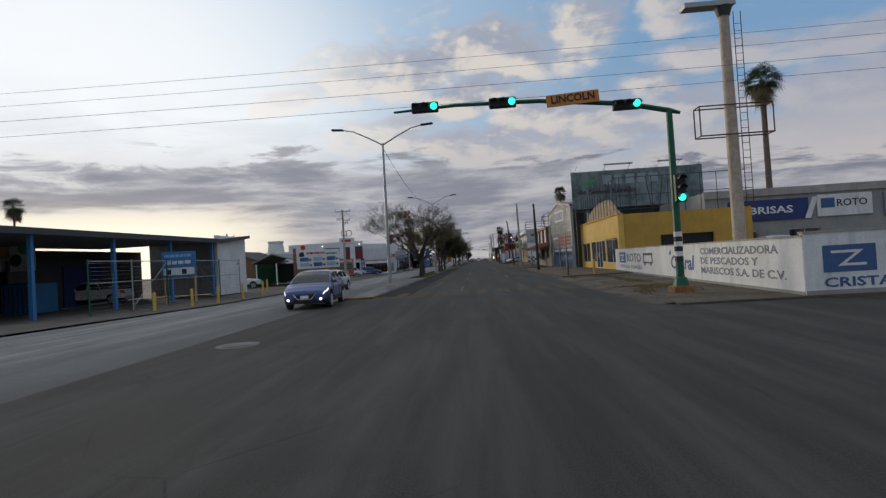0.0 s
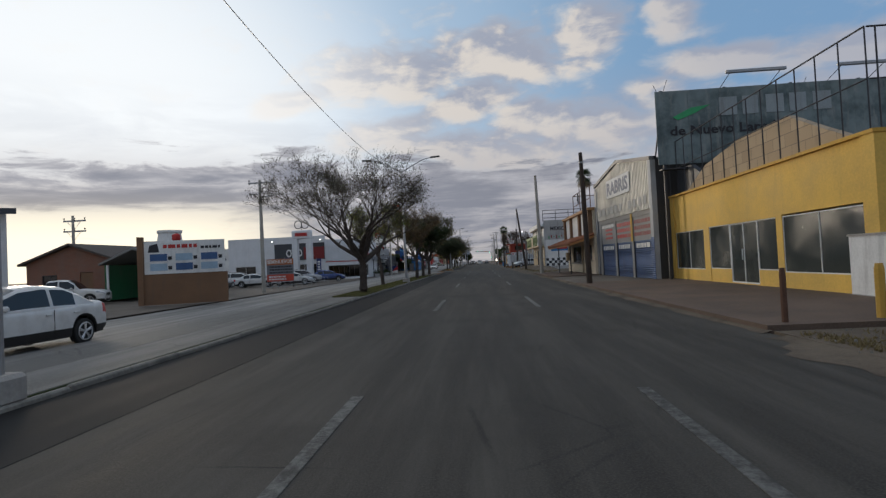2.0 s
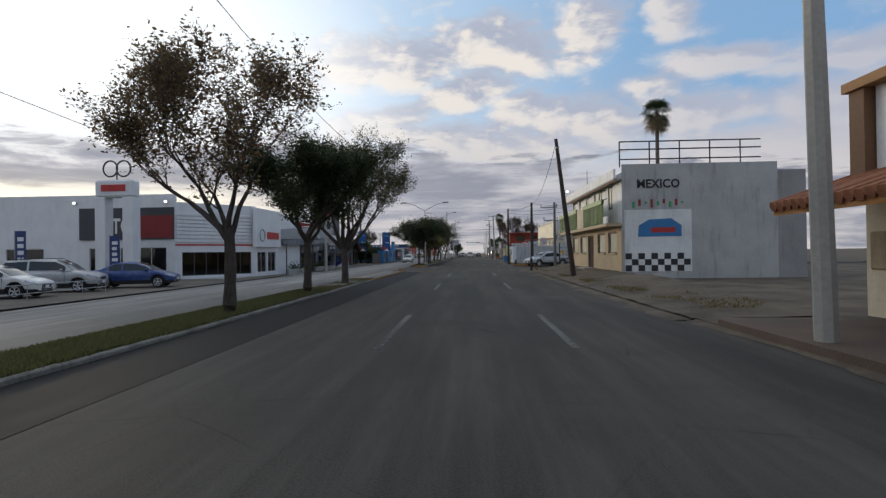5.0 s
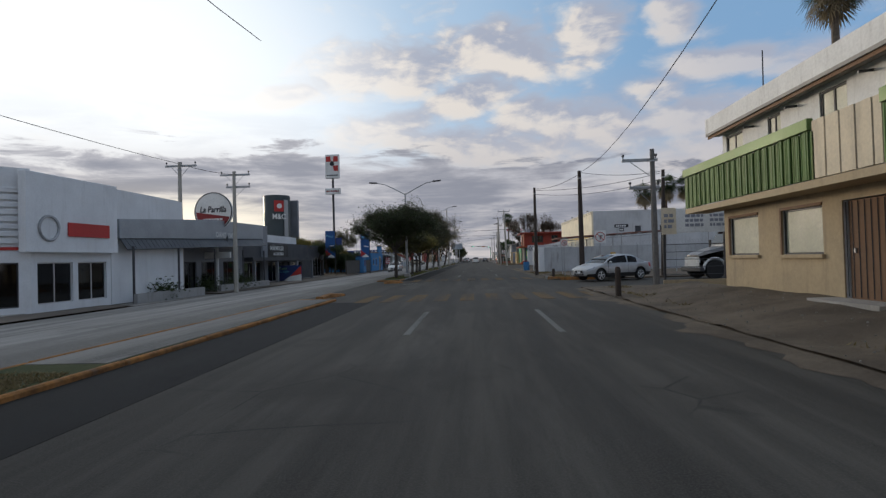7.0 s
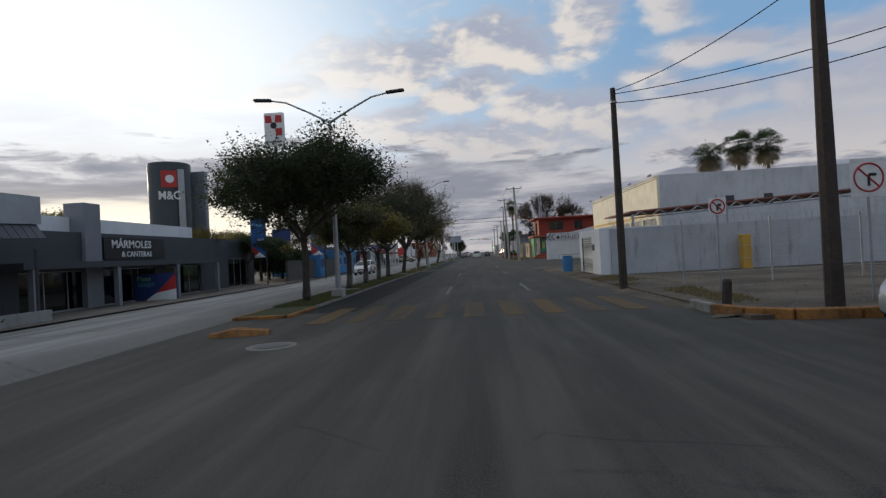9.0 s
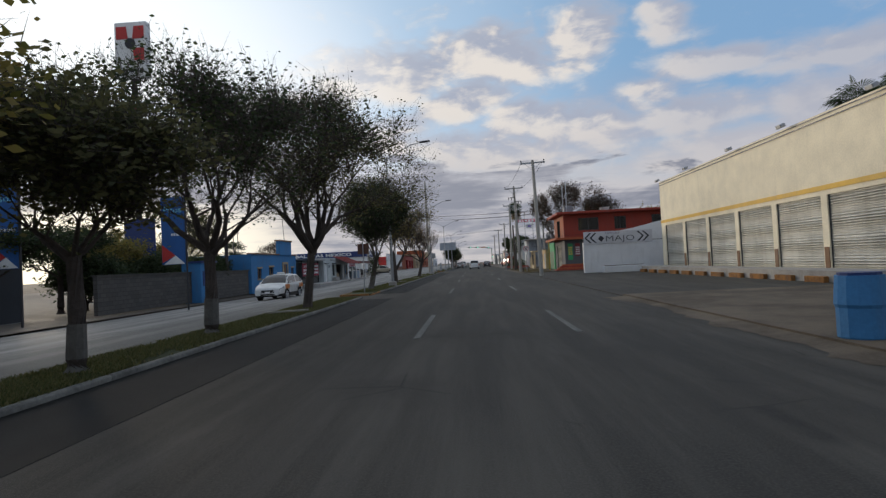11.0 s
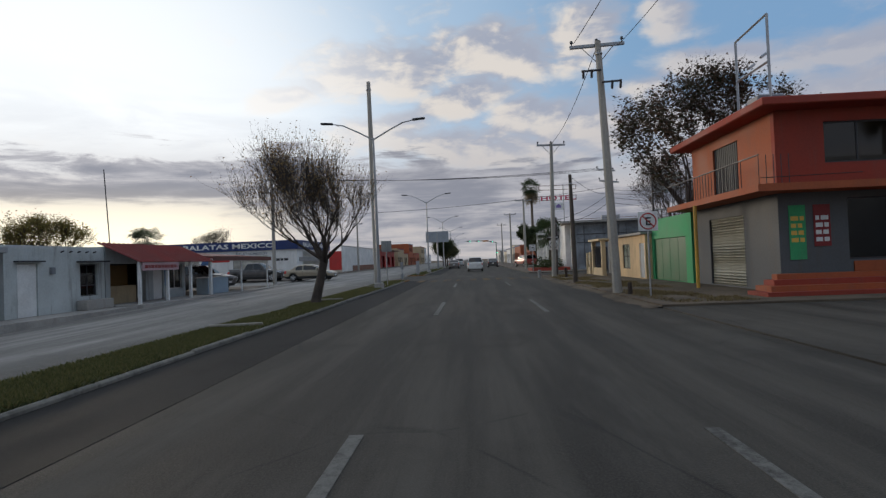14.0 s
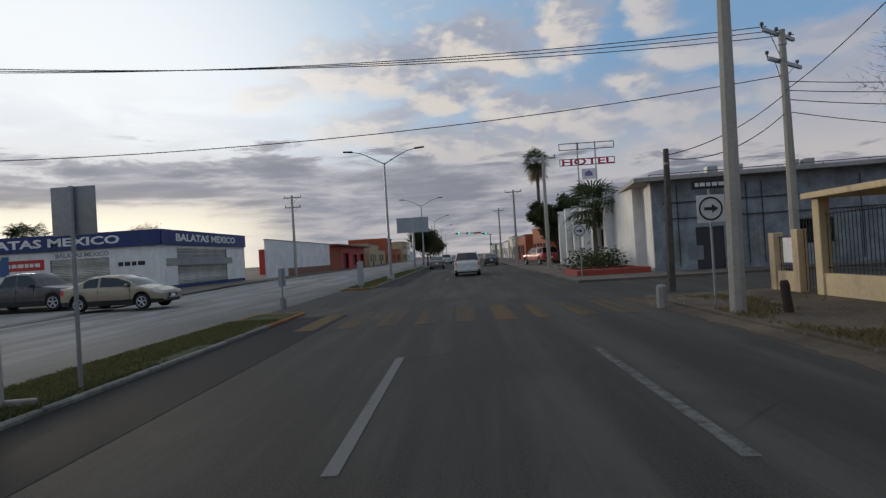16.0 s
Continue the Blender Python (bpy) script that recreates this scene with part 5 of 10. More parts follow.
for i, y in enumerate((274, 283, 291, 300, 310, 322)):
    tree(-6.0, y, 40 + i, "round green tree in the median far down the road", 1.7, 5.9 if i < 3 else 5.0, 4.8, 0.0, 6, 0.6, 3, 0.14, 6, LEAF_OLIVE if i % 3 else LEAF_DARK, 0.2, 5, twig_len=0.9)
tree(9.9, 197.6, 60, "dark leafy tree with drooping clusters behind a house", 3.2, 11.0, 7.0, 0.3, 6, 0.6, 4, 0.2, 3.5, LEAF_RUSTY, 0.17, 3, z=0.05, low=0.2, twig_len=0.8)
tree(15.5, 200.0, 61, "tall dark leafy tree behind the corner house", 3.0, 10.9, 6.2, 0.0, 6, 0.6, 4, 0.2, 3.5, LEAF_RUSTY, 0.16, 3, z=0.05, low=0.2, twig_len=0.8)
tree(17.0, 113.5, 62, "bare tree with a dense haze of twigs", 2.5, 8.5, 7.0, 0.0, 6, 0.6, 5, 0.22, 0, None, 0.1, 3, z=0.0, twig_len=0.8)
tree(13.8, 210.4, 63, "bare branching tree behind the houses", 2.2, 9.0, 8.4, 0.0, 5, 0.6, 5, 0.2, 0, None, 0.1, 2, z=0.0, twig_len=0.7)
tree(9.0, 251.0, 64, "dense dark evergreen tree by the pavement", 1.8, 7.0, 6.4, 0.0, 7, 0.5, 4, 0.25, 12, LEAF_DARK, 0.2, 4, z=0.05)
for i, (x, y, h) in enumerate(((-31, 178, 5.0), (-27, 168, 5.5), (-33, 150, 5.5), (-27, 140, 6.0), (26, 186, 7.5), (20, 192, 7.0), (-20.5, 157, 4.4), (-21.5, 161.5, 4.0), (-19.8, 152.5, 4.2), (-22, 147.5, 4.8))):
    tree(x, y, 70 + i, "bushy tree behind the roofs", 1.7, h, 5.0, 0.0, 5, 0.55, 4, 0.15, 5, LEAF_YELLOW if i % 2 else LEAF_DARK, 0.14, 3, z=0.0)
for i, (x, y, h) in enumerate(((-20.2, 158.4, 3.0), (-19.6, 161.9, 2.9), (-20.6, 165.2, 3.2), (-19.8, 168.3, 3.0), (-20.4, 171.0, 3.1), (-23.5, 168.0, 3.4), (-23.0, 163.0, 3.3))):
    tree(x, y, 90 + i, "dense dark bush behind the block wall of a yard", 0.35, h, 4.4, 0.0, 8, 0.6, 3, 0.08, 13, LEAF_DARK, 0.15, 6, limb_angle=1.2, z=0.0, twig_len=0.8, group="bushes in the yard")
tree(-21.6, 171.2, 98, "airy tree with clustered thin leaves behind a yard wall", 2.6, 7.2, 5.0, 0.0, 6, 0.5, 4, 0.11, 2.2, LEAF_OLIVE, 0.13, 3, z=0.0, twig_len=0.6, limb_angle=0.8)
fan_palm(17.0, 109.9, 14.0, 1, size=1.5)
fan_palm(28.1, 51.9, 17.2, 2, size=2.0, r=0.3)
fan_palm(12.0, 283.0, 15.4, 3, size=2.5, r=0.3)
fan_palm(-76.0, 82.0, 14.6, 5, size=1.9)
fan_palm(-64.0, 275.0, 7.6, 6, size=3.6, skirt=False)
tree(-68.0, 253.0, 110, "wide olive tree far behind the workshops", 2.5, 12.0, 12.5, 0.0, 8, 0.6, 4, 0.3, 3.2, LEAF_YELLOW, 0.26, 4, z=0.0, twig_len=1.5, group="")
tree(-62.0, 300.0, 111, "reddish thinning tree far behind the workshops", 3.0, 12.0, 11.0, 0.0, 6, 0.6, 4, 0.3, 2, LEAF_RUSTY, 0.22, 3, z=0.0, twig_len=1.2, group="")
fan_palm(8.2, 232.5, 4.0, 8, size=2.3, skirt=False, r=0.16, label="leaning palm with long feathery fronds beside a white wall")

# ---- houses on the right ----
def framed(parent, u0, u1, v0, v1, y, material, t=0.06, name="panel", label=""):
    return part(name, boxes((u0, u1, y, y + t, v0, v1), bevel=0.008), material, parent, label)


def roller_shutter(parent, u0, u1, v0, v1, y, material, label="closed ribbed roller shutter"):
    """Slats with real steps, between two guides under a box."""
    bm = bmesh.new()
    n = max(4, int((v1 - v0) / 0.11))
    h = (v1 - v0) / n
    prof = []
    for i in range(n):
        prof += [(y + 0.035, v0 + i * h), (y, v0 + (i + 0.35) * h), (y, v0 + (i + 0.8) * h)]
    prof.append((y + 0.035, v1))
    a = [bm.verts.new((u0, q, z)) for q, z in prof]
    b = [bm.verts.new((u1, q, z)) for q, z in prof]
    for i in range(len(prof) - 1):
        bm.faces.new((a[i], b[i], b[i + 1], a[i + 1]))
    s = part("roller_shutter", bm, material, parent, label)
    for a, b in ((u0 - 0.05, u0 + 0.03), (u1 - 0.03, u1 + 0.05)):
        part("guide", boxes((a, b, y - 0.03, y + 0.04, v0, v1)), DARK_STEEL, s)
    return s


def railing(parent, u0, u1, z0, z1, y, step, material=None, r=0.025, rails=2):
    rows = []
    n = max(1, round((u1 - u0) / step))
    for i in range(rails):
        z = z1 - (z1 - z0) * i / rails
        part("rail", bar((u0, y, z), (u1, y, z), r, 5), material or DARK_STEEL, parent)
    for i in range(n + 1):
        u = u0 + (u1 - u0) * i / n
        part("upright", bar((u, y, z0), (u, y, z1), r * 0.9, 4), material or DARK_STEEL, parent)


def boundary_wall():
    t = thing("boundary_wall", facing("R", 9.2, 36.6, 0.0, -3.0), "low white painted boundary wall with hand-lettered advertisements", "wall")
    part("wall", wall(24.8, 1.58, 0.18), WHITE, t)
    part("coping", boxes((-0.03, 24.8, -0.03, 0.21, 1.58, 1.63)), CONCRETE, t)
    part("plinth", boxes((0, 24.8, -0.02, -0.002, 0, 0.14)), GREY_WALL, t)
    m = part("emblem", boxes((1.4, 3.3, -0.012, -0.002, 0.66, 1.36)), INK_BLUE, t, "blue square emblem")
    part("emblem_stroke", prism([(1.7, 1.2), (2.9, 1.2), (2.2, 0.86), (2.9, 0.86), (2.9, 0.8), (1.9, 0.8), (2.6, 1.13), (1.7, 1.13)], -0.018, -0.013), INK_PALE, m)
    writing("lettering", "ROTO", 0.5, pose(3.7, -0.008, 0.76), INK_GREY, t, width=3.7, bold=0.02)
    writing("lettering", "CRISTALES Y PARTES", 0.2, pose(1.4, -0.008, 0.34), INK_GREY, t, width=6.0)
    part("emblem", boxes((7.9, 9.9, -0.012, -0.002, 1.14, 1.26), (7.9, 9.9, -0.012, -0.002, 0.70, 0.78), (7.9, 8.05, -0.012, -0.002, 0.78, 1.14), (9.75, 9.9, -0.012, -0.002, 0.78, 1.14), (8.15, 8.4, -0.012, -0.002, 0.58, 0.70), (9.4, 9.65, -0.012, -0.002, 0.58, 0.70)), INK, t, "dark outline of a vehicle's windscreen")
    writing("lettering", "el", 0.25, pose(13.0, -0.008, 1.15), INK_BLUE, t)
    writing("lettering", "Charal", 0.6, pose(13.2, -0.008, 0.52), INK_BLUE, t, width=3.2, shear=0.15, bold=0.015)
    for i, (w, s) in enumerate((("COMERCIALIZADORA", 6.3), ("DE PESCADOS Y", 5.0), ("MARISCOS S.A. DE C.V.", 6.7))):
        writing("lettering", w, 0.25, pose(17.2, -0.008, 1.16 - 0.37 * i), INK_GREY, t, width=s, bold=0.006)
    s = thing("boundary_wall", facing("S", 7.92, 11.8, 0.0, -2.0), "white painted return wall with a blue emblem and lettering", "wall")
    part("wall", wall(24, 1.66, 0.18), WHITE, s)
    part("coping", boxes((-0.03, 24, -0.03, 0.21, 1.66, 1.72)), CONCRETE, s)
    part("plinth", boxes((0, 24, -0.02, -0.002, 0, 0.16)), GREY_WALL, s)
    m = part("emblem", boxes((0.45, 1.75, -0.012, -0.002, 0.62, 1.32)), INK_BLUE, s, "blue emblem")
    part("emblem_stroke", prism([(0.65, 1.18), (1.45, 1.18), (1.0, 0.84), (1.5, 0.84), (1.5, 0.77), (0.8, 0.77), (1.25, 1.11), (0.65, 1.11)], -0.018, -0.013), INK_PALE, m)
    writing("lettering", "ROTO", 0.66, pose(2.0, -0.008, 0.64), INK_BLUE, s, width=3.0, bold=0.02)
    writing("lettering", "CRISTALES Y PARTES", 0.24, pose(0.45, -0.008, 0.24), INK_BLUE, s, width=4.7, bold=0.006)


boundary_wall()


def glass_shop():
    t = thing("glass_shop", facing("S", 16.2, 38.0, 0.1), "grey workshop behind a wall with a blue and white sign band", "building")
    shell(t, 30, 10, 5.2, GREY_WALL, ((5.8, 8.0, 0.1, 2.2), (12.6, 17.0, 0.1, 2.5), (1.0, 3.6, 1.0, 2.2)), parapet=0.3)
    window(t, 5.8, 8.0, 0.1, 2.2, 2)
    window(t, 1.0, 3.6, 1.0, 2.2, 2)
    part("sliding_door", boxes((12.6, 17.0, 0.1, 0.14, 0.1, 2.5)), SHEET_DARK, t)
    part("sign_band", boxes((1.6, 7.2, -0.12, -0.01, 2.9, 4.4), bevel=0.01), BLUE_DARK, t, "blue sign band")
    writing("lettering", "FABRISAS", 0.5, pose(1.9, -0.13, 3.4), INK_PALE, t, width=4.2, bold=0.015)
    part("sign_band", prism([(6.9, 2.9), (7.3, 2.9), (7.9, 4.4), (7.5, 4.4)], -0.14, -0.01), INK_PALE, t)
    part("sign_board", boxes((7.8, 11.6, -0.14, -0.01, 2.95, 4.5), bevel=0.01), WHITE, t, "white sign board")
    part("emblem", boxes((8.05, 9.0, -0.155, -0.143, 3.55, 4.25)), INK_BLUE, t)
    writing("lettering", "ROTO", 0.5, pose(9.15, -0.15, 3.62), INK, t, width=2.1, bold=0.01)
    part("sign_board", boxes((12.4, 19, -0.14, -0.01, 2.8, 4.4), bevel=0.01), MID_GREY, t)
    writing("lettering", "Charal", 0.6, pose(13.0, -0.15, 3.3), INK_BLUE, t, width=2.6)
    part("fascia", boxes((-0.1, 30.1, -0.16, -0.02, 4.7, 5.24)), CONCRETE, t)


glass_shop()


def big_sign_post():
    t = thing("sign_mast", pose(10.5, 20.8, 0.0), "tall pale weathered steel sign mast with an empty frame", "sign mast")
    part("mast", tube(bmesh.new(), ((0, 0, 0), (0, 0, 6), (0, 0, 11.6)), (0.27, 0.24, 0.2), 14), surface("flaking_cream_steel", (0.46, 0.38, 0.30), 0.7, 0.1, 0.3, 2.0, dirt=0.5, dirt_c=(0.18, 0.10, 0.06)), t)
    part("head_plate", boxes((-1.7, 0.4, -0.3, 0.3, 11.6, 11.8)), STEEL, t)
    part("collar", tube(bmesh.new(), ((0, 0, 11.2), (0, 0, 11.6)), (0.24, 0.36), 14), DARK_STEEL, t)
    for z in (6.1, 7.35):
        for y in (-0.3, 0.3):
            part("frame_bar", bar((-1.4, y, z), (1.6, y, z), 0.03, 4), RUST, t)
    for x in (-1.4, 1.6):
        for y in (-0.3, 0.3):
            part("frame_bar", bar((x, y, 6.1), (x, y, 7.35), 0.03, 4), RUST, t)
        for z in (6.1, 7.35):
            part("frame_bar", bar((x, -0.3, z), (x, 0.3, z), 0.03, 4), RUST, t)
    for x in (0.42, 0.72):
        part("ladder_rail", bar((x, 0.05, 3.0), (x, 0.05, 11.4), 0.018, 4), RUST, t)
    part("ladder_rungs", bars([((0.42, 0.05, 3.2 + 0.32 * i), (0.72, 0.05, 3.2 + 0.32 * i)) for i in range(25)], 0.012), RUST, t)


big_sign_post()


def yellow_shop():
    t = thing("yellow_shop", facing("R", 9.35, 49.42, 0.1), "yellow painted single-storey shop with dark show windows and a roof rail", "building")
    holes = ((0.3, 3.55, 0.5, 2.2), (4.1, 9.2, 0.05, 2.25), (9.55, 13.2, 0.5, 2.3))
    # side and back walls take a darker yellow than the front
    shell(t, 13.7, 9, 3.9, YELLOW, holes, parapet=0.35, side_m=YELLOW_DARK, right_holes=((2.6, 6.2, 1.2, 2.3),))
    pane = surface("dusty_greenish_glass", (0.042, 0.050, 0.046), 0.18, var=0.12, scale=0.6, spec=0.5, strength=0.02)
    for a, b, z0, n in ((0.3, 3.55, 0.5, 2), (4.1, 5.9, 0.55, 1), (7.95, 9.2, 0.55, 1), (9.55, 13.2, 0.5, 2)):
        window(t, a, b, z0, 2.25 if a > 4 else 2.2, n, INK_PALE, pane, inset=0.02, bar_w=0.03)
    for a, b in ((4.1, 5.9), (7.95, 9.2)):
        part("wall_below_window", boxes((a, b, 0.02, 0.18, 0, 0.55)), YELLOW, t)
    d = window(t, 5.9, 7.95, 0.05, 2.25, 2, INK_PALE, pane, inset=0.03, name="door", label="white-framed glass double door")
    part("door_handle", bars((((6.86, 0.0, 0.9), (6.86, 0.0, 1.3)), ((7.0, 0.0, 0.9), (7.0, 0.0, 1.3))), 0.02), INK_PALE, d)
    part("corner_post", boxes((13.35, 13.82, -0.08, 0.3, 0, 3.94)), YELLOW, t)
    part("corner_post", boxes((-0.1, 0.35, -0.06, 0.0, 0, 3.94)), YELLOW, t)
    part("coping", boxes((-0.05, 13.85, -0.12, 0.3, 3.9, 3.99)), YELLOW_DARK, t)
    # a broken line of stone-clad parapet behind the rail
    part("stone_parapet", prism([(1.2, 3.99), (3.5, 4.9), (6.7, 5.35), (9.7, 5.35), (11.3, 4.6), (12.7, 3.99)], 0.25, 0.5), STONE, t, "stone-clad parapet with a curved broken top")
    part("stone_parapet", prism([(0.1, 3.99), (0.1, 5.3), (1.9, 5.2), (3.4, 4.4), (2.1, 3.99)], 0.3, 0.5), DARK_GREY, t, "dark stained parapet piece")
    railing(t, 0.1, 13.7, 3.99, 6.45, -0.05, 1.0, rails=1)
    part("rail", bar((0.1, -0.05, 5.2), (13.7, -0.05, 5.2), 0.02, 4), DARK_STEEL, t)
    for i in range(8):
        u = 13.7
        part("upright", bar((u, 0.2 + i * 1.1, 3.9), (u, 0.2 + i * 1.1, 6.45), 0.025, 4), DARK_STEEL, t)
    part("rail", bar((13.7, 0, 6.45), (13.7, 8.8, 6.45), 0.025, 4), DARK_STEEL, t)
    part("rail", bar((13.7, 0, 5.2), (13.7, 8.8, 5.2), 0.02, 4), DARK_STEEL, t)
    part("brace", bars([((13.7, 2.4, 3.9), (13.7, 2.0, 6.45)), ((13.7, 2.8, 3.9), (13.7, 3.2, 6.45))], 0.03), DARK_STEEL, t)
    part("drain_pipe", bar((13.78, 4.2, 0.2), (13.78, 4.2, 3.6), 0.04, 6), YELLOW_DARK, t)
    for i in range(20):
        part("window_bar", bar((13.76, 3.0 + 0.15 * i, 1.2), (13.76, 3.0 + 0.15 * i, 2.3), 0.01, 4), DARK_STEEL, t)
    # black sheet stands in for the unlit room behind the bars
    part("room_dark_sheet", boxes((13.4, 13.44, 2.8, 6.4, 1.1, 2.4)), BLACK, t)


yellow_shop()


def billboard():
    t = thing("billboard", facing("S", 8.5, 48.4, 4.0), "large faded blue-green billboard on a steel frame above the roofs", "billboard")
    m, n = fresh("faded_billboard_sheet")
    p = coords(n)
    a = n.noise(p, 0.5, 6.0, 0.65)
    b = n.noise(n.vec("MULTIPLY", p, (3, 3, 0.5)), 1.0, 5.0, 0.7)
    col = n.mix(n.smooth(a, 0.35, 0.62), (0.06, 0.085, 0.09, 1), (0.19, 0.24, 0.24, 1))
    col = n.mix(n.math("MULTIPLY", n.smooth(b, 0.5, 0.68), 0.6), col, (0.28, 0.29, 0.27, 1))
    finish(n, m, col, 0.6, 0.0, b, 0.15)
    for i in range(8):
        part("sheet", boxes((i * 1.49, i * 1.49 + 1.48, -0.04 - 0.004 * (i % 2), 0.0, 1.5, 4.95)), m, t)
    part("emblem", prism([(0.75, 3.7), (1.6, 4.1), (2.5, 4.2), (1.8, 3.85), (1.0, 3.55)], -0.07, -0.05), GREEN_LIGHT, t, "faded green leaf shape")
    for i, w in enumerate((0.8, 0.7, 0.8, 0.75, 0.8)):
        part("faded_letter", boxes((2.9 + i * 1.05, 2.9 + i * 1.05 + w, -0.07, -0.05, 3.65, 4.5)), surface("pale_ghost_lettering", (0.30, 0.34, 0.35), 0.7, dirt=0.4), t)
    writing("lettering", "de Nuevo Laredo", 0.42, pose(0.6, -0.06, 2.85), INK, t, width=5.2, bold=0.015)
    for u in (0.3, 3.2, 6.2, 9.2, 11.7):
        part("upright", boxes((u - 0.06, u + 0.06, 0.0, 0.12, -3.9, 5.0)), DARK_STEEL, t)
        part("brace", bar((u, 0.1, 4.4), (u, 2.4, 0.0), 0.04, 5), DARK_STEEL, t)
    part("catwalk", boxes((0, 11.9, -0.5, -0.05, 1.2, 1.26)), DARK_STEEL, t)
    for u, w in ((2.8, 2.6), (7.6, 2.2)):
        part("lamp_arm", bars([((u + 0.2, -0.02, 4.95), (u + 0.2, -1.1, 5.3)), ((u + w - 0.2, -0.02, 4.95), (u + w - 0.2, -1.1, 5.3))], 0.02), DARK_STEEL, t)
        part("flood_lamp", boxes((u, u + w, -1.2, -1.05, 5.26, 5.4), bevel=0.02), STEEL, t)
    part("spikes", bars([((0.1, 0, 4.95), (-0.05, 0, 5.3)), ((0.4, 0, 4.95), (0.6, 0, 5.5)), ((6.8, 0, 4.95), (6.9, 0, 5.2)), ((11.5, 0, 4.95), (11.8, 0, 5.2))], 0.012), DARK_STEEL, t)


billboard()


def glass_shed():
    t = thing("sheet_metal_shed", facing("R", 7.85, 59.2, 0.08, 4.0), "tall ribbed sheet-metal workshop with a low gable and blue shutters", "building")
    W = 9.75
    holes = ((0.7, 3.4, 0.0, 3.3), (3.7, 6.3, 0.0, 3.3), (6.6, 9.1, 0.0, 3.3))
    part("lower_front", wall(W, 3.55, 0.15, holes), surface("weathered_grey_front", (0.30, 0.29, 0.27), dirt=0.4), t)
    gable = prism([(0, 3.55), (W, 3.55), (W, 6.0), (W * 0.48, 6.75), (0, 5.9)], -0.04, 0.1)
    part("gable_sheet", gable, SHEET, t, "weathered ribbed steel sheets")
    bm = bmesh.new()
    for i in range(44):
        u = 0.05 + i * 0.22
        top = 5.88 + (0.85 * u / (W * 0.48) if u < W * 0.48 else 0.85 - 0.75 * (u - W * 0.48) / (W * 0.52))
        box(bm, u, u + 0.05, -0.07, -0.04, 3.55, top - 0.02)
    part("sheet_ribs", bm, SHEET, t)
    for x0, z0, x1, z1 in ((0, 5.9, W * 0.48, 6.75), (W * 0.48, 6.75, W, 6.0)):
        part("gable_trim", prism([(x0 - 0.02, z0 - 0.12), (x1 + 0.02, z1 - 0.12), (x1 + 0.02, z1 + 0.06), (x0 - 0.02, z0 + 0.06)], -0.14, 0.2), DARK_STEEL, t)
        part("roof", prism([(x0, z0 - 0.05), (x1, z1 - 0.05), (x1, z1), (x0, z0)], 0.2, 14), SHEET_DARK, t)
    part("side_wall", boxes((0, 0.1, 0.15, 14, 0, 5.7)), SHEET, t)
    # near side sheets, far darker than the front and the other side
    part("side_wall", boxes((W - 0.1, W, 0.15, 14, 0, 5.9)), surface("dark_sheet_side", (0.05, 0.05, 0.052), 0.8, dirt=0.2), t, "dark side sheets")
    part("back_wall", boxes((0, W, 13.9, 14, 0, 5.7)), SHEET, t)
    part("corner_post", boxes((W - 0.34, W + 0.04, -0.115, -0.102, 0, 2.1)), BLUE_SHUTTER, t, "blue painted foot of the post")
    part("corner_post", boxes((W - 0.32, W + 0.02, -0.1, 0.15, 0, 6.02)), surface("pale_weathered_post", (0.45, 0.46, 0.46), dirt=0.35), t)
    part("corner_post", boxes((-0.05, 0.3, -0.1, 0.15, 0, 5.7)), MID_GREY, t)
    for u0, u1 in ((0.7, 3.4), (3.7, 6.3), (6.6, 9.1)):
        roller_shutter(t, u0, u1, 0.02, 2.0, 0.06, BLUE_SHUTTER, "blue roller shutter")
        part("upper_panel", boxes((u0, u1, 0.05, 0.1, 2.0, 3.3)), GREY_WALL, t)
    part("pier", boxes((6.32, 6.58, -0.03, 0.1, 2.0, 3.5)), YELLOW_DARK, t, "faded yellow pier")
    # hand-painted adverts on the upper panels
    part("emblem", boxes((1.6, 2.9, 0.03, 0.046, 2.3, 2.42), (1.6, 2.9, 0.03, 0.046, 2.55, 2.67), (1.6, 2.9, 0.03, 0.046, 2.8, 2.92)), RED, t, "red stripes")
    text_bars(t, 0.8, 3.3, 2.95, 3.25, 0.045, INK_PALE, 1, 1)
    text_bars(t, 3.8, 6.2, 2.2, 3.2, 0.045, RED, 3, 2)
    text_bars(t, 6.7, 9.1, 2.2, 3.2, 0.045, RED_DARK, 3, 4)
    for u in (1.0, 4.0, 6.9):
        text_bars(t, u, u + 2.0, 1.55, 1.95, 0.05, INK_PALE, 1, int(u * 7))
    part("sign_board", boxes((2.6, 6.7, -0.11, -0.08, 4.75, 5.85)), WHITE, t, "white sign board")
    writing("lettering", "RABRIS", 0.72, pose(2.8, -0.12, 4.95), INK_GREY, t, width=3.7, bold=0.03)
    for i, c in enumerate("NISSAN FORD"):
        if c != " ":
            part("ghost_letter", boxes((0.8 + i * 0.78, 1.2 + i * 0.78, -0.078, -0.072, 3.8, 4.25)), surface("ghost_letter_paint", (0.36, 0.36, 0.35), 0.7), t)


glass_shed()


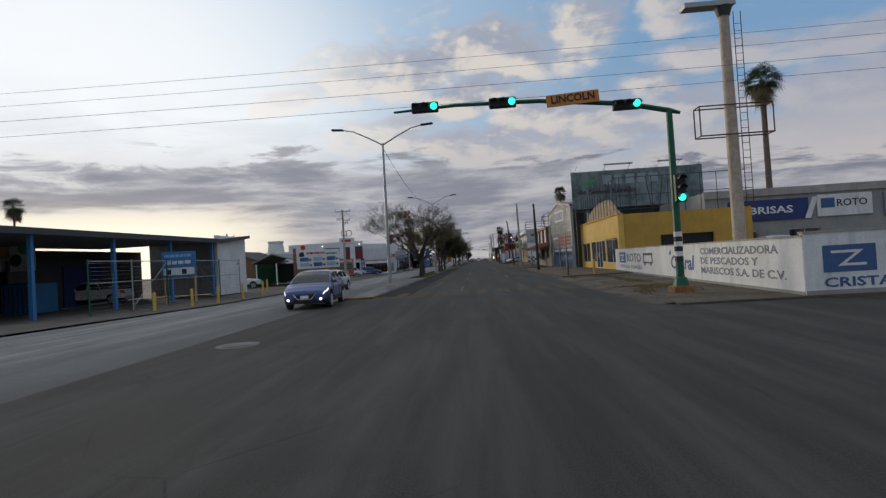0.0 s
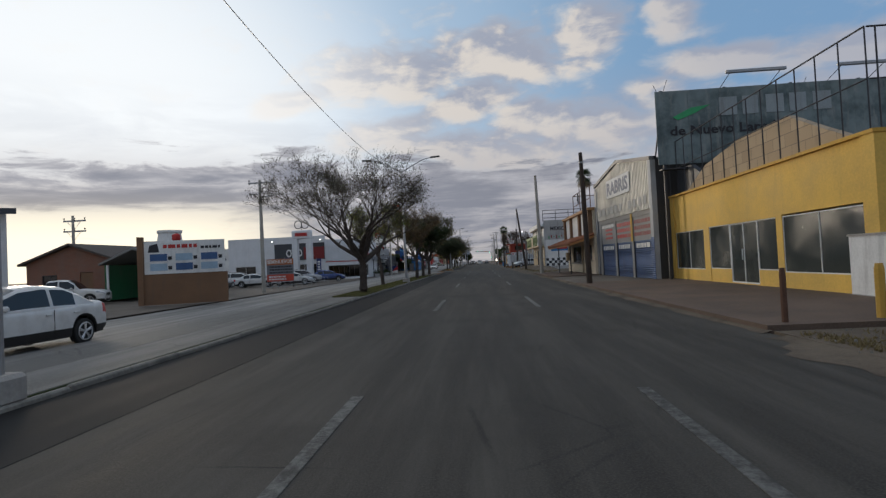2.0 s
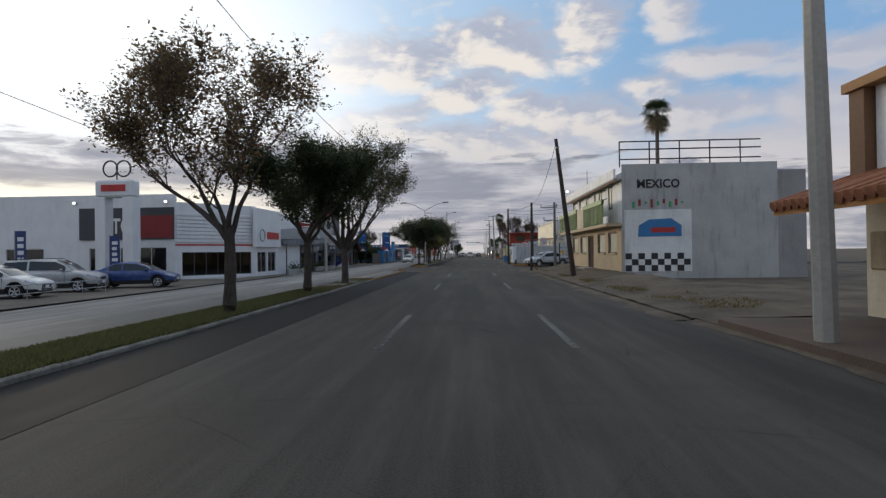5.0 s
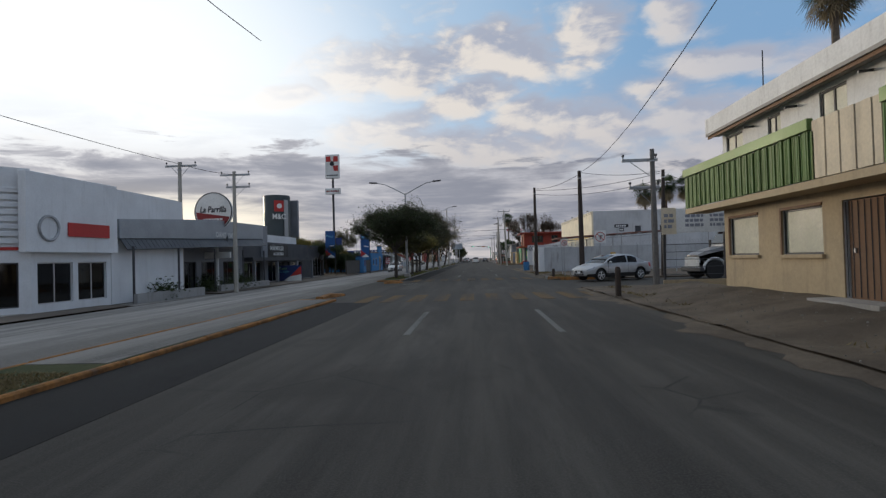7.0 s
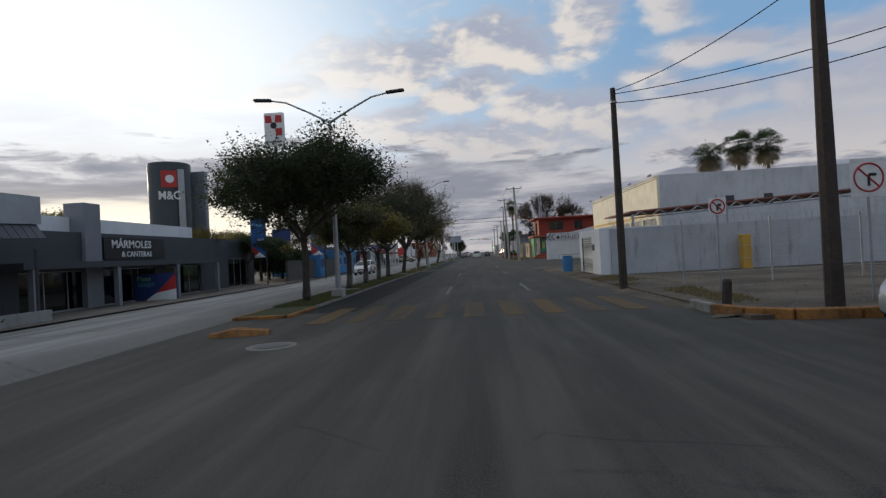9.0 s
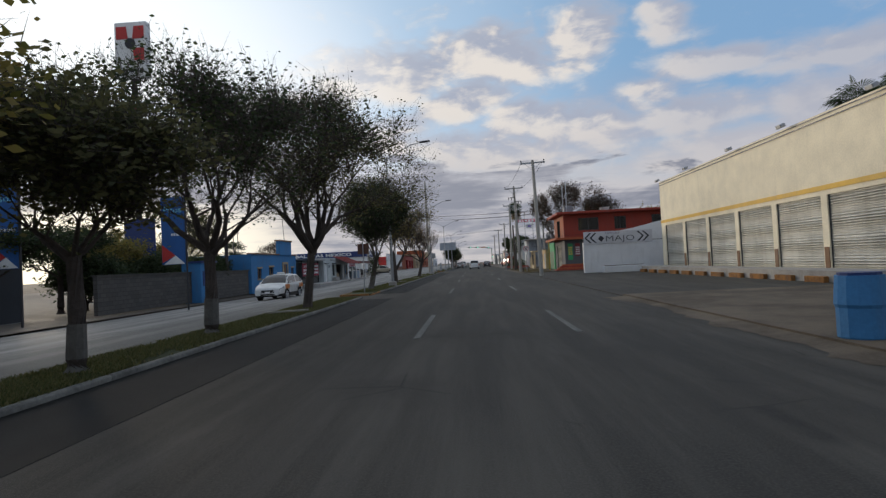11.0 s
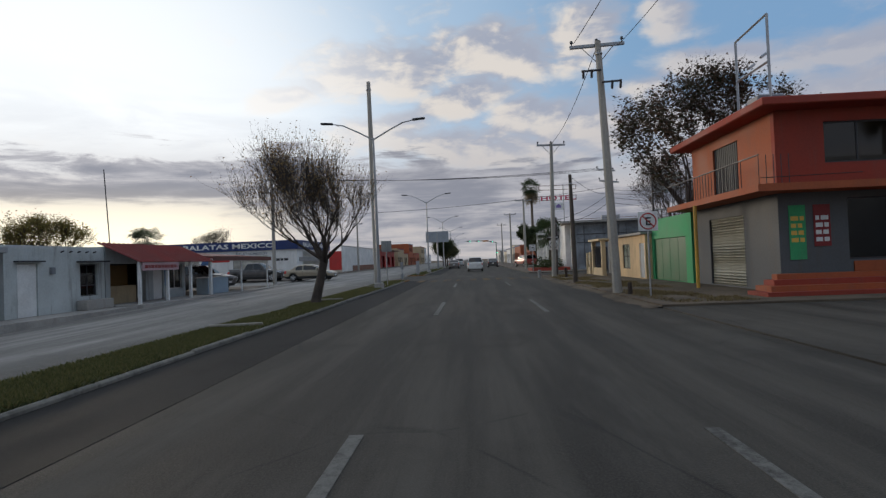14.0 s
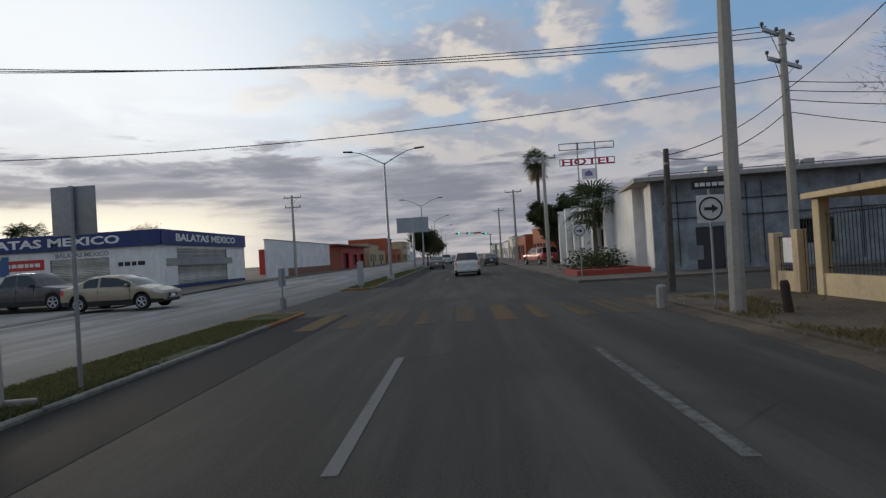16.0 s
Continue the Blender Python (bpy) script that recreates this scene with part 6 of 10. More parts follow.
def eaves_house():
    t = thing("corner_office", facing("R", 7.6, 70.4, 0.16), "cream two-storey office with brown piers and a clay tile eave", "building")
    W = 11.1
    holes = ((2.4, 6.2, 0.75, 2.0), (6.4, 7.2, 0.0, 2.05), (7.5, 10.1, 0.95, 2.0))
    shell(t, W, 9, 4.4, CREAM, holes, parapet=0.3)
    window(t, 2.4, 6.2, 0.75, 2.0, 4, DARK_STEEL, GLASS_DARK)
    window(t, 7.5, 10.1, 0.95, 2.0, 3, DARK_STEEL, GLASS_DARK)
    part("window_sill", boxes((7.3, 10.3, -0.1, 0.0, 0.85, 0.95)), CONCRETE, t)
    part("window_sill", boxes((2.3, 6.3, -0.1, 0.0, 0.65, 0.75)), CONCRETE, t)
    d = part("door", boxes((6.45, 7.15, 0.08, 0.13, 0.0, 2.0), bevel=0.01), TAN, t, "pale panelled door")
    part("door_handle", boxes((6.52, 6.58, 0.04, 0.08, 0.95, 1.05)), DARK_STEEL, d)
    for u in (0.0, 3.1, 6.8, 10.2):
        part("pier", boxes((u, u + (0.6 if u > 10 else 0.4), -0.28, -0.003, 2.6, 4.35)), BROWN, t, "brown painted pier")
    part("cornice", boxes((-0.1, W + 0.1, -0.36, 0.1, 4.3, 4.48)), surface("ochre_cornice", (0.36, 0.20, 0.09), dirt=0.3), t)
    for u0, u1 in ((0.45, 3.1), (3.55, 6.8), (7.25, 10.2)):
        part("upper_panel", boxes((u0, u1, -0.1, -0.004, 2.55, 4.3)), WHITE, t, "white plaster panel")
    # sloping tile eave
    part("eave_board", moved(prism([(-1.65, 1.95), (-1.65, 2.1), (-0.05, 2.6), (-0.05, 2.45)], -W - 0.1, 0.15), pose(0, 0, 0, 0, 0, 90)), surface("ochre_eave_paint", (0.42, 0.20, 0.07), dirt=0.3), t)
    eave = thing("tile_eave", Matrix(), "", "")
    eave.parent = t
    bm0 = tube(bmesh.new(), ((0, -1.72, 2.12), (0, -0.9, 2.4), (0, 0.0, 2.7)), (0.11, 0.11, 0.11), 6)
    first = None
    for i in range(48):
        if first is None:
            first = part("roof_tile", bm0, TILE, eave)
            ob = first
        else:
            ob = new("roof_tile", first.data)
            ob.parent = eave
        ob.location = (-0.05 + i * 0.237, 0, random.uniform(-0.012, 0.012))
    eave.name = "tile_row"
    for u in (9.4, 3.8):
        part("eave_post", bar((u, -1.35, -0.1), (u, -1.35, 2.05), 0.04, 6), DARK_STEEL, t)
    part("meter_box", boxes((0.5, 1.1, -0.3, -0.02, 0.9, 1.6), bevel=0.03), TAN, t)
    part("roof_frame", bars([((1.5, 0.4, 4.3), (1.5, 0.4, 6.3)), ((4.5, 0.4, 4.3), (4.5, 0.4, 6.6)), ((8.5, 0.4, 4.3), (8.5, 0.4, 6.3)), ((1.5, 3, 4.3), (1.5, 3, 6.3)), ((8.5, 3, 4.3), (8.5, 3, 6.3)), ((4.5, 3, 4.3), (4.5, 3, 6.6)),
                             ((1.5, 0.4, 6.3), (8.5, 0.4, 6.3)), ((1.5, 3, 6.3), (8.5, 3, 6.3)), ((1.5, 0.4, 6.3), (1.5, 3, 6.3)), ((8.5, 0.4, 6.3), (8.5, 3, 6.3)), ((1.5, 0.4, 5.4), (8.5, 0.4, 5.4))], 0.03), RUST, t, "rusty empty sign frame")
    part("floodlights", bars([((4.6, 0.2, 5.6), (5.6, 0.1, 5.9)), ((5.0, 0.2, 5.3), (5.4, 0.1, 6.1))], 0.05), DARK_STEEL, t)
    part("chimney_block", boxes((W - 0.9, W + 0.05, 0.5, 1.4, 4.4, 4.9)), GREY_WALL, t)


eaves_house()


def balcony_house():
    t = thing("balcony_house", facing("R", 7.6, 100.7, 0.42), "two-storey tan and white house with a green sheet-metal balcony", "building")
    W, H = 13.3, 5.0
    win = ((0.35, 2.0, 0.93, 2.02), (3.15, 4.75, 0.93, 2.02), (5.4, 7.0, 0.0, 2.05), (8.25, 9.9, 0.95, 2.02), (10.75, 12.35, 0.95, 2.02))
    up = ((0.25, 1.25, 3.85, 4.5), (2.6, 3.2, 3.9, 4.5), (4.75, 5.65, 3.85, 4.5), (7.1, 7.7, 3.7, 4.5), (8.4, 9.3, 3.7, 4.5), (10.6, 11.6, 3.3, 4.55))
    shell(t, W, 9, H, WHITE, win + up, parapet=0.3, side_m=GREY_WALL)
    part("ground_floor_render", moved(wall(W, 2.3, 0.03, win), pose(0, -0.035, 0)), TAN, t, "tan painted ground floor")
    for o in (win[0], win[1], win[3], win[4]):
        window(t, *o, 1, DARK_STEEL, PAPERED, inset=0.02, bar_w=0.045)
        part("window_sill", boxes((o[0] - 0.08, o[1] + 0.08, -0.12, -0.036, o[2] - 0.08, o[2])), TAN, t)
        part("window_reveal", boxes((o[0] - 0.07, o[0], -0.06, -0.036, o[2], o[3] + 0.07), (o[0], o[1], -0.06, -0.036, o[3], o[3] + 0.07)), BROWN, t, "dark painted window edge")
    d = part("door", boxes((5.45, 6.95, 0.06, 0.12, 0, 2.03), bevel=0.01), BROWN, t, "dark wooden door")
    part("door_handle", boxes((5.6, 5.67, 0.02, 0.06, 0.95, 1.05)), STEEL, d)
    for i in range(9):
        part("door_bar", bar((5.5 + 0.18 * i, -0.02, 0.05), (5.5 + 0.18 * i, -0.02, 2.0), 0.012, 4), DARK_STEEL, d)
    for o in up:
        window(t, *o, 2, DARK_STEEL, PAPERED, inset=0.03)
    part("eave", boxes((-0.2, W + 0.1, -0.42, 0.0, 4.62, 4.70)), CONCRETE, t)
    # thin brown strip draws the shadow line under the eave
    part("eave_shadow_strip", boxes((-0.2, W + 0.1, -0.36, -0.33, 4.54, 4.62)), BROWN, t)
    part("parapet_band", boxes((-0.2, W + 0.1, -0.42, -0.32, 4.70, 5.16)), WHITE, t)
    for u in (1.9, 3.9, 6.4, 10.0):
        part("roof_spout", bar((u, 0.05, 4.45), (u, -0.28, 4.42), 0.03, 6), DARK_STEEL, t)
    b = part("balcony_slab", boxes((-1.1, W, -0.78, -0.04, 2.30, 2.46)), TAN, t)
    for i in range(85):
        u = -1.1 + i * 0.16
        if 5.7 < u + 0.08 < 7.65:
            continue
        part("balcony_panel", boxes((u, u + 0.15, -0.77 - 0.025 * (i % 2), -0.72, 2.48, 3.46 + 0.012 * (i % 3))), GREEN_SHEET, b)
    for u0, u1 in ((-1.12, 5.66), (7.67, 12.52)):
        part("balcony_cap", boxes((u0, u1, -0.83, -0.70, 3.49, 3.74), bevel=0.01), GREEN_CAP, b, "pale green folded top sheet")
    for i in range(9):
        part("balcony_panel", boxes((5.72 + i * 0.215, 5.72 + i * 0.215 + 0.2, -0.77 - 0.02 * (i % 2), -0.72, 2.48, 3.66)), CREAM, b, "cream panel")
    part("balcony_rail", bar((12.5, -0.75, 3.66), (W, -0.75, 3.7), 0.025, 4), DARK_STEEL, b)
    part("balcony_panel", boxes((12.55, W, -0.76, -0.68, 2.46, 2.8)), WHITE, b, "white low wall")
    part("antenna", bar((0.5, 1, H - 0.3), (0.55, 1, H + 2.0), 0.02, 4), DARK_STEEL, t)
    part("entry_step", boxes((5.2, 7.3, -0.7, -0.04, -0.42, 0.02), (5.4, 7.1, -1.1, -0.7, -0.42, -0.15)), CONCRETE, t)
    part("foundation", boxes((0.02, W + 0.04, 0.02, 9, -0.45, 0.0)), GREY_WALL, t)
    # the painted end wall towards the crossing
    e = part("painted_end_wall", moved(boxes((0, 7.6, -0.06, -0.01, -0.40, 5.4)), pose(W, 0, 0, 0, 0, 90)), surface("pale_grey_end_wall", (0.42, 0.42, 0.41), dirt=0.4), t, "pale grey end wall with a painted car-wash advert")
    k = pose(W, 0, 0, 0, 0, 90)
    part("white_panel", moved(boxes((0.1, 3.4, -0.075, -0.062, 0.0, 3.1)), k), WHITE, e)
    for i in range(10):
        for j in range(3):
            if (i + j) % 2 == 0:
                part("checker", moved(boxes((0.12 + i * 0.32, 0.44 + i * 0.32, -0.085, -0.078, 0.02 + j * 0.3, 0.32 + j * 0.3)), k), INK, e)
    writing("lettering", "MEXICO", 0.42, k @ pose(0.75, -0.08, 4.2), INK, e, width=2.1, bold=0.015)
    part("painted_car", moved(prism([(0.75, 1.75), (0.8, 2.3), (1.3, 2.6), (2.4, 2.65), (2.9, 2.3), (2.9, 1.75)], -0.09, -0.078), k), BLUE, e, "painted blue shape")
    part("painted_car", moved(boxes((1.4, 2.6, -0.1, -0.091, 1.95, 2.2)), k), RED, e)
    for i in range(9):
        part("scribble", moved(boxes((0.5 + i * 0.3, 0.62 + i * 0.3, -0.075, -0.062, 3.2 + 0.1 * (i % 3), 3.5 + 0.12 * (i % 2))), k), ORANGE if i % 2 else GREEN_LIGHT, e, "worn painted letter")
    part("roof_rail", moved(bars([((0, 0.3, 5.3), (0, 0.3, 6.6)), ((1.5, 0.3, 5.3), (1.5, 0.3, 6.6)), ((3, 0.3, 5.3), (3, 0.3, 6.6)), ((4.5, 0.3, 5.3), (4.5, 0.3, 6.6)), ((6, 0.3, 5.3), (6, 0.3, 6.6)), ((0, 0.3, 6.6), (7, 0.3, 6.6)), ((0, 0.3, 6.2), (7, 0.3, 6.2)), ((0, 0.3, 5.7), (7, 0.3, 5.7))], 0.035), k), DARK_STEEL, t)


balcony_house()


def awning_shop():
    t = thing("open_shop", facing("S", 7.3, 105.6, 0.1), "open roofed yard shop with a weathered white banner board", "building")
    part("banner_board", boxes((0, 4.6, -0.06, 0.0, 2.15, 3.1)), WHITE, t)
    panel = part("banner_board", boxes((-0.02, 0.55, -0.075, -0.062, 2.1, 3.15)), CREAM, t, "faded cream menu panel")
    text_bars(panel, 0.08, 0.46, 2.3, 2.95, -0.077, INK_GREY, 3, 9)
    for i in range(4):
        text_bars(t, 0.9 + i * 0.95, 1.6 + i * 0.95, 2.35, 2.9, -0.065, INK_GREY, 3, i)
    part("roof", boxes((1.2, 7.6, -0.02, 0.9, 3.12, 3.2)), SHEET_DARK, t)
    for u in (0.05, 2.4, 4.6, 7.4):
        part("post", boxes((u, u + 0.08, 0.02, 0.1, 0, 3.12)), DARK_STEEL, t)
    part("low_wall", boxes((0, 7.5, -0.12, 0.0, -0.05, 0.3)), TAN, t)
    part("fence_wires", bars([((0, 0.06, 0.5 + i * 0.3), (7.4, 0.06, 0.5 + i * 0.3)) for i in range(5)], 0.012), DARK_STEEL, t)
    part("counter", boxes((3.4, 5.6, 0.4, 0.9, 0, 1.0)), MID_GREY, t)


awning_shop()


def walled_yard():
    t = thing("yard_wall", facing("S", 6.1, 133.3, 0.05), "white yard wall topped with coils of razor wire", "wall")
    part("wall", wall(26, 2.2, 0.18), surface("greyed_white_wall", (0.42, 0.43, 0.44), dirt=0.45), t)
    for i in range(10):
        u = 0.3 + i * 2.8
        part("wire_post", bar((u, -8.2, -0.1), (u, -8.2, 2.1), 0.035, 5), STEEL, t)
    coil = [(u * 0.05, 0.09 + 0.18 * math.cos(u * 1.1), 2.42 + 0.18 * math.sin(u * 1.1)) for u in range(520)]
    part("razor_wire", tube(bmesh.new(), coil, 0.008, 3, cap=False), STEEL, t)
    part("fence_wires", bars([((0.3, -8.2, 0.4 + 0.4 * i), (25.5, -8.2, 0.4 + 0.4 * i)) for i in range(5)], 0.007, 3), STEEL, t)
    g = thing("gatehouse", facing("R", 5.6, 138.4, 0.05), "small white gatehouse with a closed roller shutter", "building")
    shell(g, 5.0, 3.0, 2.25, WHITE_CLEAN, ((0.6, 3.2, 0, 1.9),), parapet=0.1)
    roller_shutter(g, 0.6, 3.2, 0.0, 1.9, 0.05, SHUTTER)
    part("lamp_box", boxes((3.6, 3.8, -0.1, 0, 1.2, 1.5)), MID_GREY, g)
    b = thing("water_barrel", pose(5.0, 139.3, 0.05), "blue plastic barrel beside the gatehouse", "barrel")
    part("drum", tube(bmesh.new(), ((0, 0, 0), (0, 0, 0.05), (0, 0, 0.45), (0, 0, 0.5), (0, 0, 0.9)), (0.28, 0.3, 0.3, 0.32, 0.29), 14), BLUE, b)
    part("lid", tube(bmesh.new(), ((0, 0, 0.9), (0, 0, 0.94)), 0.26, 14), BLUE_DARK, b)
    c = thing("carport", facing("S", 8.0, 136.5, 0.05), "long carport with a reddish sheet roof on lattice beams", "carport")
    part("roof", prism([(0, 3.1), (14, 3.75), (14.0, 3.83), (0, 3.18)], 0, 6), surface("rusty_red_sheet", (0.25, 0.10, 0.07), 0.7, var=0.35), c)
    rows = []
    for i in range(14):
        z = 2.8 + 0.046 * i
        rows += [((i, 0, z), (i + 1, 0, z + 0.046)), ((i, 0, z), (i + 0.5, 0, z + 0.32)), ((i + 0.5, 0, z + 0.32), (i + 1, 0, z + 0.046))]
    part("lattice_beam", bars(rows, 0.03), STEEL, c)
    for u in (0.1, 5, 10, 13.9):
        part("post", bar((u, 0, 0), (u, 0, 3.0 + 0.04 * u), 0.06, 6), STEEL, c)
    y = thing("steel_cabinet", pose(12.1, 132.9, 0.05), "rusty ochre steel post box by the fence", "cabinet")
    part("body", boxes((-0.2, 0.2, -0.2, 0.2, 0, 1.6), bevel=0.02), YELLOW_DARK, y)


walled_yard()


def store_house():
    t = thing("cream_store", facing("R", 13.95, 173.4, 0.4), "large cream and white store with a yellow stripe and roller shutters", "building")
    W, H = 23.2, 6.3
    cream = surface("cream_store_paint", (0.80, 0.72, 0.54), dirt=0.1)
    cols = [(0.8 + i * 3.7, 0.8 + i * 3.7 + 3.3) for i in range(6)]
    holes = tuple((a, b, 0.05, 3.0) for a, b in cols)
    # side and back walls are white, greyed in their colour for shade
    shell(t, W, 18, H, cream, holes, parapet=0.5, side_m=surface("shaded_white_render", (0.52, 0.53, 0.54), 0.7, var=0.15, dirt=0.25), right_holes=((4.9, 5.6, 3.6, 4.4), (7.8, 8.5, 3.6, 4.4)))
    for a, b in cols:
        roller_shutter(t, a, b, 0.05, 3.0, 0.08, SHUTTER)
        part("pillar_guard", boxes((b + 0.08, b + 0.36, -0.03, -0.002, 0.0, 0.9)), BROWN, t)
    part("stripe", boxes((-0.02, W + 0.02, -0.03, -0.003, 3.2, 3.4)), YELLOW, t, "yellow painted stripe")
    part("stripe", boxes((-0.02, W + 0.02, -0.03, -0.003, 6.0, 6.05), (-0.02, W + 0.02, -0.03, -0.003, 6.18, 6.22)), DARK_GREY, t, "dark trim lines")
    for u in (0.6, 6, 12, 17, 22.6):
        part("flood_lamp", moved(boxes((-0.2, 0.2, -0.35, -0.1, 0, 0.18), bevel=0.03), pose(u, -0.1, H + 0.05, 20, 0, 0)), STEEL, t)
    for u in (4.9, 7.8):
        w = part("window", moved(boxes((u, u + 0.7, 0.05, 0.09, 3.6, 4.4)), pose(W, 0.2, 0, 0, 0, 90)), DARK_GREY, t)
    part("loading_step", boxes((-0.2, W, -1.6, -0.001, -0.4, 0.05)), CONCRETE, t)
    for i in range(0, 11):
        part("kerb_block", boxes((i * 2.05, i * 2.05 + 1.2, -1.8, -1.62, -0.4, -0.15), bevel=0.02), KERB_YELLOW, t)
    for i, (x, y, h) in enumerate(((26.4, 170, 11.2), (29.6, 170, 11.9), (32.8, 170, 11.8))):
        fan_palm(x, y, h, 20 + i, "fan palm rising behind the white store", size=2.0, skirt=True)


store_house()


def paint_shop_wall():
    t = thing("sign_wall", facing("S", 8.6, 176.2, 0.05, 3.0), "white wall with a painted paint-shop sign board", "wall")
    part("wall", wall(7.2, 2.45, 0.25), WHITE_CLEAN, t)
    s = part("sign_board", boxes((0.05, 5.6, -0.06, -0.01, 2.3, 3.3), bevel=0.01), surface("pale_grey_sign", (0.55, 0.55, 0.57), 0.5), t, "pale sign board")
    writing("lettering", "MAJO", 0.46, pose(1.85, -0.065, 2.48), INK, s, width=2.3, bold=-0.008)
    writing("lettering", "PAPELERIA", 0.16, pose(1.8, -0.065, 3.05), INK_GREY, s, width=1.2)
    for k in range(2):
        for sgn, c in ((1, 0.1 + k * 0.42), (-1, 5.35 - k * 0.42)):
            part("chevron", prism([(c, 2.8), (c + sgn * 0.42, 3.2), (c + sgn * 0.58, 3.2), (c + sgn * 0.16, 2.8), (c + sgn * 0.58, 2.4), (c + sgn * 0.42, 2.4)], -0.075, -0.062), INK, s)
    part("emblem", moved(boxes((-0.18, 0.18, -0.075, -0.062, -0.18, 0.18)), pose(1.45, 0, 2.72, 0, 40, 0)), INK, s)
    part("gable_cap", prism([(2.6, 2.5), (7.2, 2.5), (7.2, 3.9), (6.3, 3.95), (4.2, 3.5), (2.6, 3.25)], 0.02, 0.22), WHITE_CLEAN, t, "white sloping gable")
    p = thing("planter", facing("S", 9.9, 174.9, 0.04), "white painted masonry planter with stones", "planter")
    part("trough", boxes((0, 3.2, 0, 0.7, 0, 0.52), bevel=0.02), WHITE_CLEAN, p)
    part("soil", boxes((0.1, 3.1, 0.1, 0.6, 0.5, 0.56)), SOIL, p)
    rk = random.Random(4)
    for i in range(7):
        bm = bmesh.new()
        bmesh.ops.create_icosphere(bm, subdivisions=1, radius=rk.uniform(0.12, 0.26))
        for v in bm.verts:
            v.co *= rk.uniform(0.8, 1.15)
        ob = part("rock", bm, CONCRETE)
        ob.location = (13.4 + i * 0.42, 175.3 + rk.uniform(-0.2, 0.2), 0.15)
        tagged(ob, "loose grey rock at the foot of the wall", "rock", "rocks by the wall")


paint_shop_wall()


def corner_house():
    t = thing("red_corner_house", facing("S", 9.2, 188.7, 0.1), "two-storey terracotta corner house with grey ground floor and balcony", "building")
    W, D = 13.5, 6.4
    s_holes = ((2.1, 4.6, 0.95, 2.9), (8.0, 10.0, 0.9, 2.4))
    s_up = ((1.5, 3.6, 4.0, 5.3), (5.2, 6.4, 4.0, 5.3), (9.0, 11.5, 4.0, 5.3))
    # ground-floor grey is darkened in colour for the shadow lying on it
    CHAR = surface("dark_grey_plaster", (0.11, 0.115, 0.12), dirt=0.3)
    part("front_wall", wall(W, 3.15, 0.2, s_holes), CHAR, t, "grey painted ground floor")
    part("upper_wall", moved(wall(W, 5.7, 0.2, s_up, 3.15), pose(0, 0, 0)), ORANGE, t, "terracotta painted upper floor")
    r_holes = ((1.4, 4.2, 0.05, 2.6),)
    side = pose(0, D, 0, 0, 0, -90)
    part("side_wall", moved(wall(D - 0.2, 3.15, 0.2, r_holes), side), CHAR, t)
    part("upper_wall", moved(wall(D - 0.2, 5.7, 0.2, ((2.0, 4.0, 3.5, 5.3),), 3.15), side), ORANGE_LIGHT, t)
    part("back_wall", boxes((0.2, W, D - 0.2, D, 0, 5.7)), ORANGE, t)
    part("side_wall", boxes((W - 0.2, W, 0.2, D - 0.2, 0, 5.7)), ORANGE, t)
    part("roof", boxes((-0.75, W + 0.4, -0.85, D + 0.5, 5.7, 5.95), bevel=0.03), ORANGE, t, "overhanging flat roof with red edge")
    part("balcony_slab", boxes((-1.05, W + 0.2, -0.95, -0.01, 3.1, 3.32), (-1.05, -0.01, -0.008, D + 0.3, 3.1, 3.32)), ORANGE_LIGHT, t, "orange-edged balcony slab")
    for o in s_holes:
        window(t, *o, 2, DARK_STEEL, GLASS_DARK)
    for o in s_up:
        window(t, *o, 2, DARK_STEEL, GLASS_DARK)
    part("upper_door", moved(boxes((2.0, 4.0, 0.08, 0.12, 3.5, 5.3)), side), CHAR, t)
    part("door_grille", moved(bars([((2.1 + 0.15 * i, 0.03, 3.5), (2.1 + 0.15 * i, 0.03, 5.3)) for i in range(13)], 0.012), side), BLACK, t)
    # grimy slats, their colour also darkened for the shade they hang in
    sh = roller_shutter(t, 1.4, 4.2, 0.05, 2.6, 0.06, ribbed("shaded_grimy_shutter", (0.22, 0.22, 0.18), 0.1, 2, dirt=0.3))
    sh.matrix_basis = side
    for i in range(26):
        v = i * 0.24
        part("baluster", bar((-0.98, 0.2 + v, 3.32), (-0.98, 0.2 + v, 4.2), 0.012, 4), DARK_STEEL, t)
    part("balcony_rail", bar((-0.98, -0.9, 4.2), (-0.98, D + 0.2, 4.2), 0.025, 5), DARK_STEEL, t)
    for i in range(5):
        part("baluster", bar((-0.98 + 0.22 * i, -0.88, 3.32), (-0.98 + 0.22 * i, -0.88, 4.2), 0.012, 4), DARK_STEEL, t)
    for i, (c, m) in enumerate(((0.35, GREEN_LIGHT), (1.05, RED_DARK))):
        part("poster", boxes((0.3 + i * 0.75, 0.8 + i * 0.75, -0.03, -0.004, 1.0 + 0.4 * i, 2.7)), m, t, "hanging advert banner")
        text_bars(t, 0.35 + i * 0.75, 0.75 + i * 0.75, 1.5, 2.4, -0.031, INK_PALE if i else YELLOW, 4, i)
    part("sign_board", boxes((2.2, 4.4, -0.05, -0.01, 0.55, 0.9)), ORANGE_LIGHT, t)
    for k in range(4):
        part("step", boxes((-1.2 + 0.25 * k, W - 3, -1.5 + 0.3 * k, -0.3, -0.05 + 0.16 * k - (0.16 if k else 0), 0.11 + 0.16 * k)), ORANGE if k % 2 == 0 else ORANGE_LIGHT, t, "orange painted step")
    part("awning_post", bar((-1.15, 3.5, -0.1), (-1.15, 3.5, 3.1), 0.07, 8), YELLOW_DARK, t)
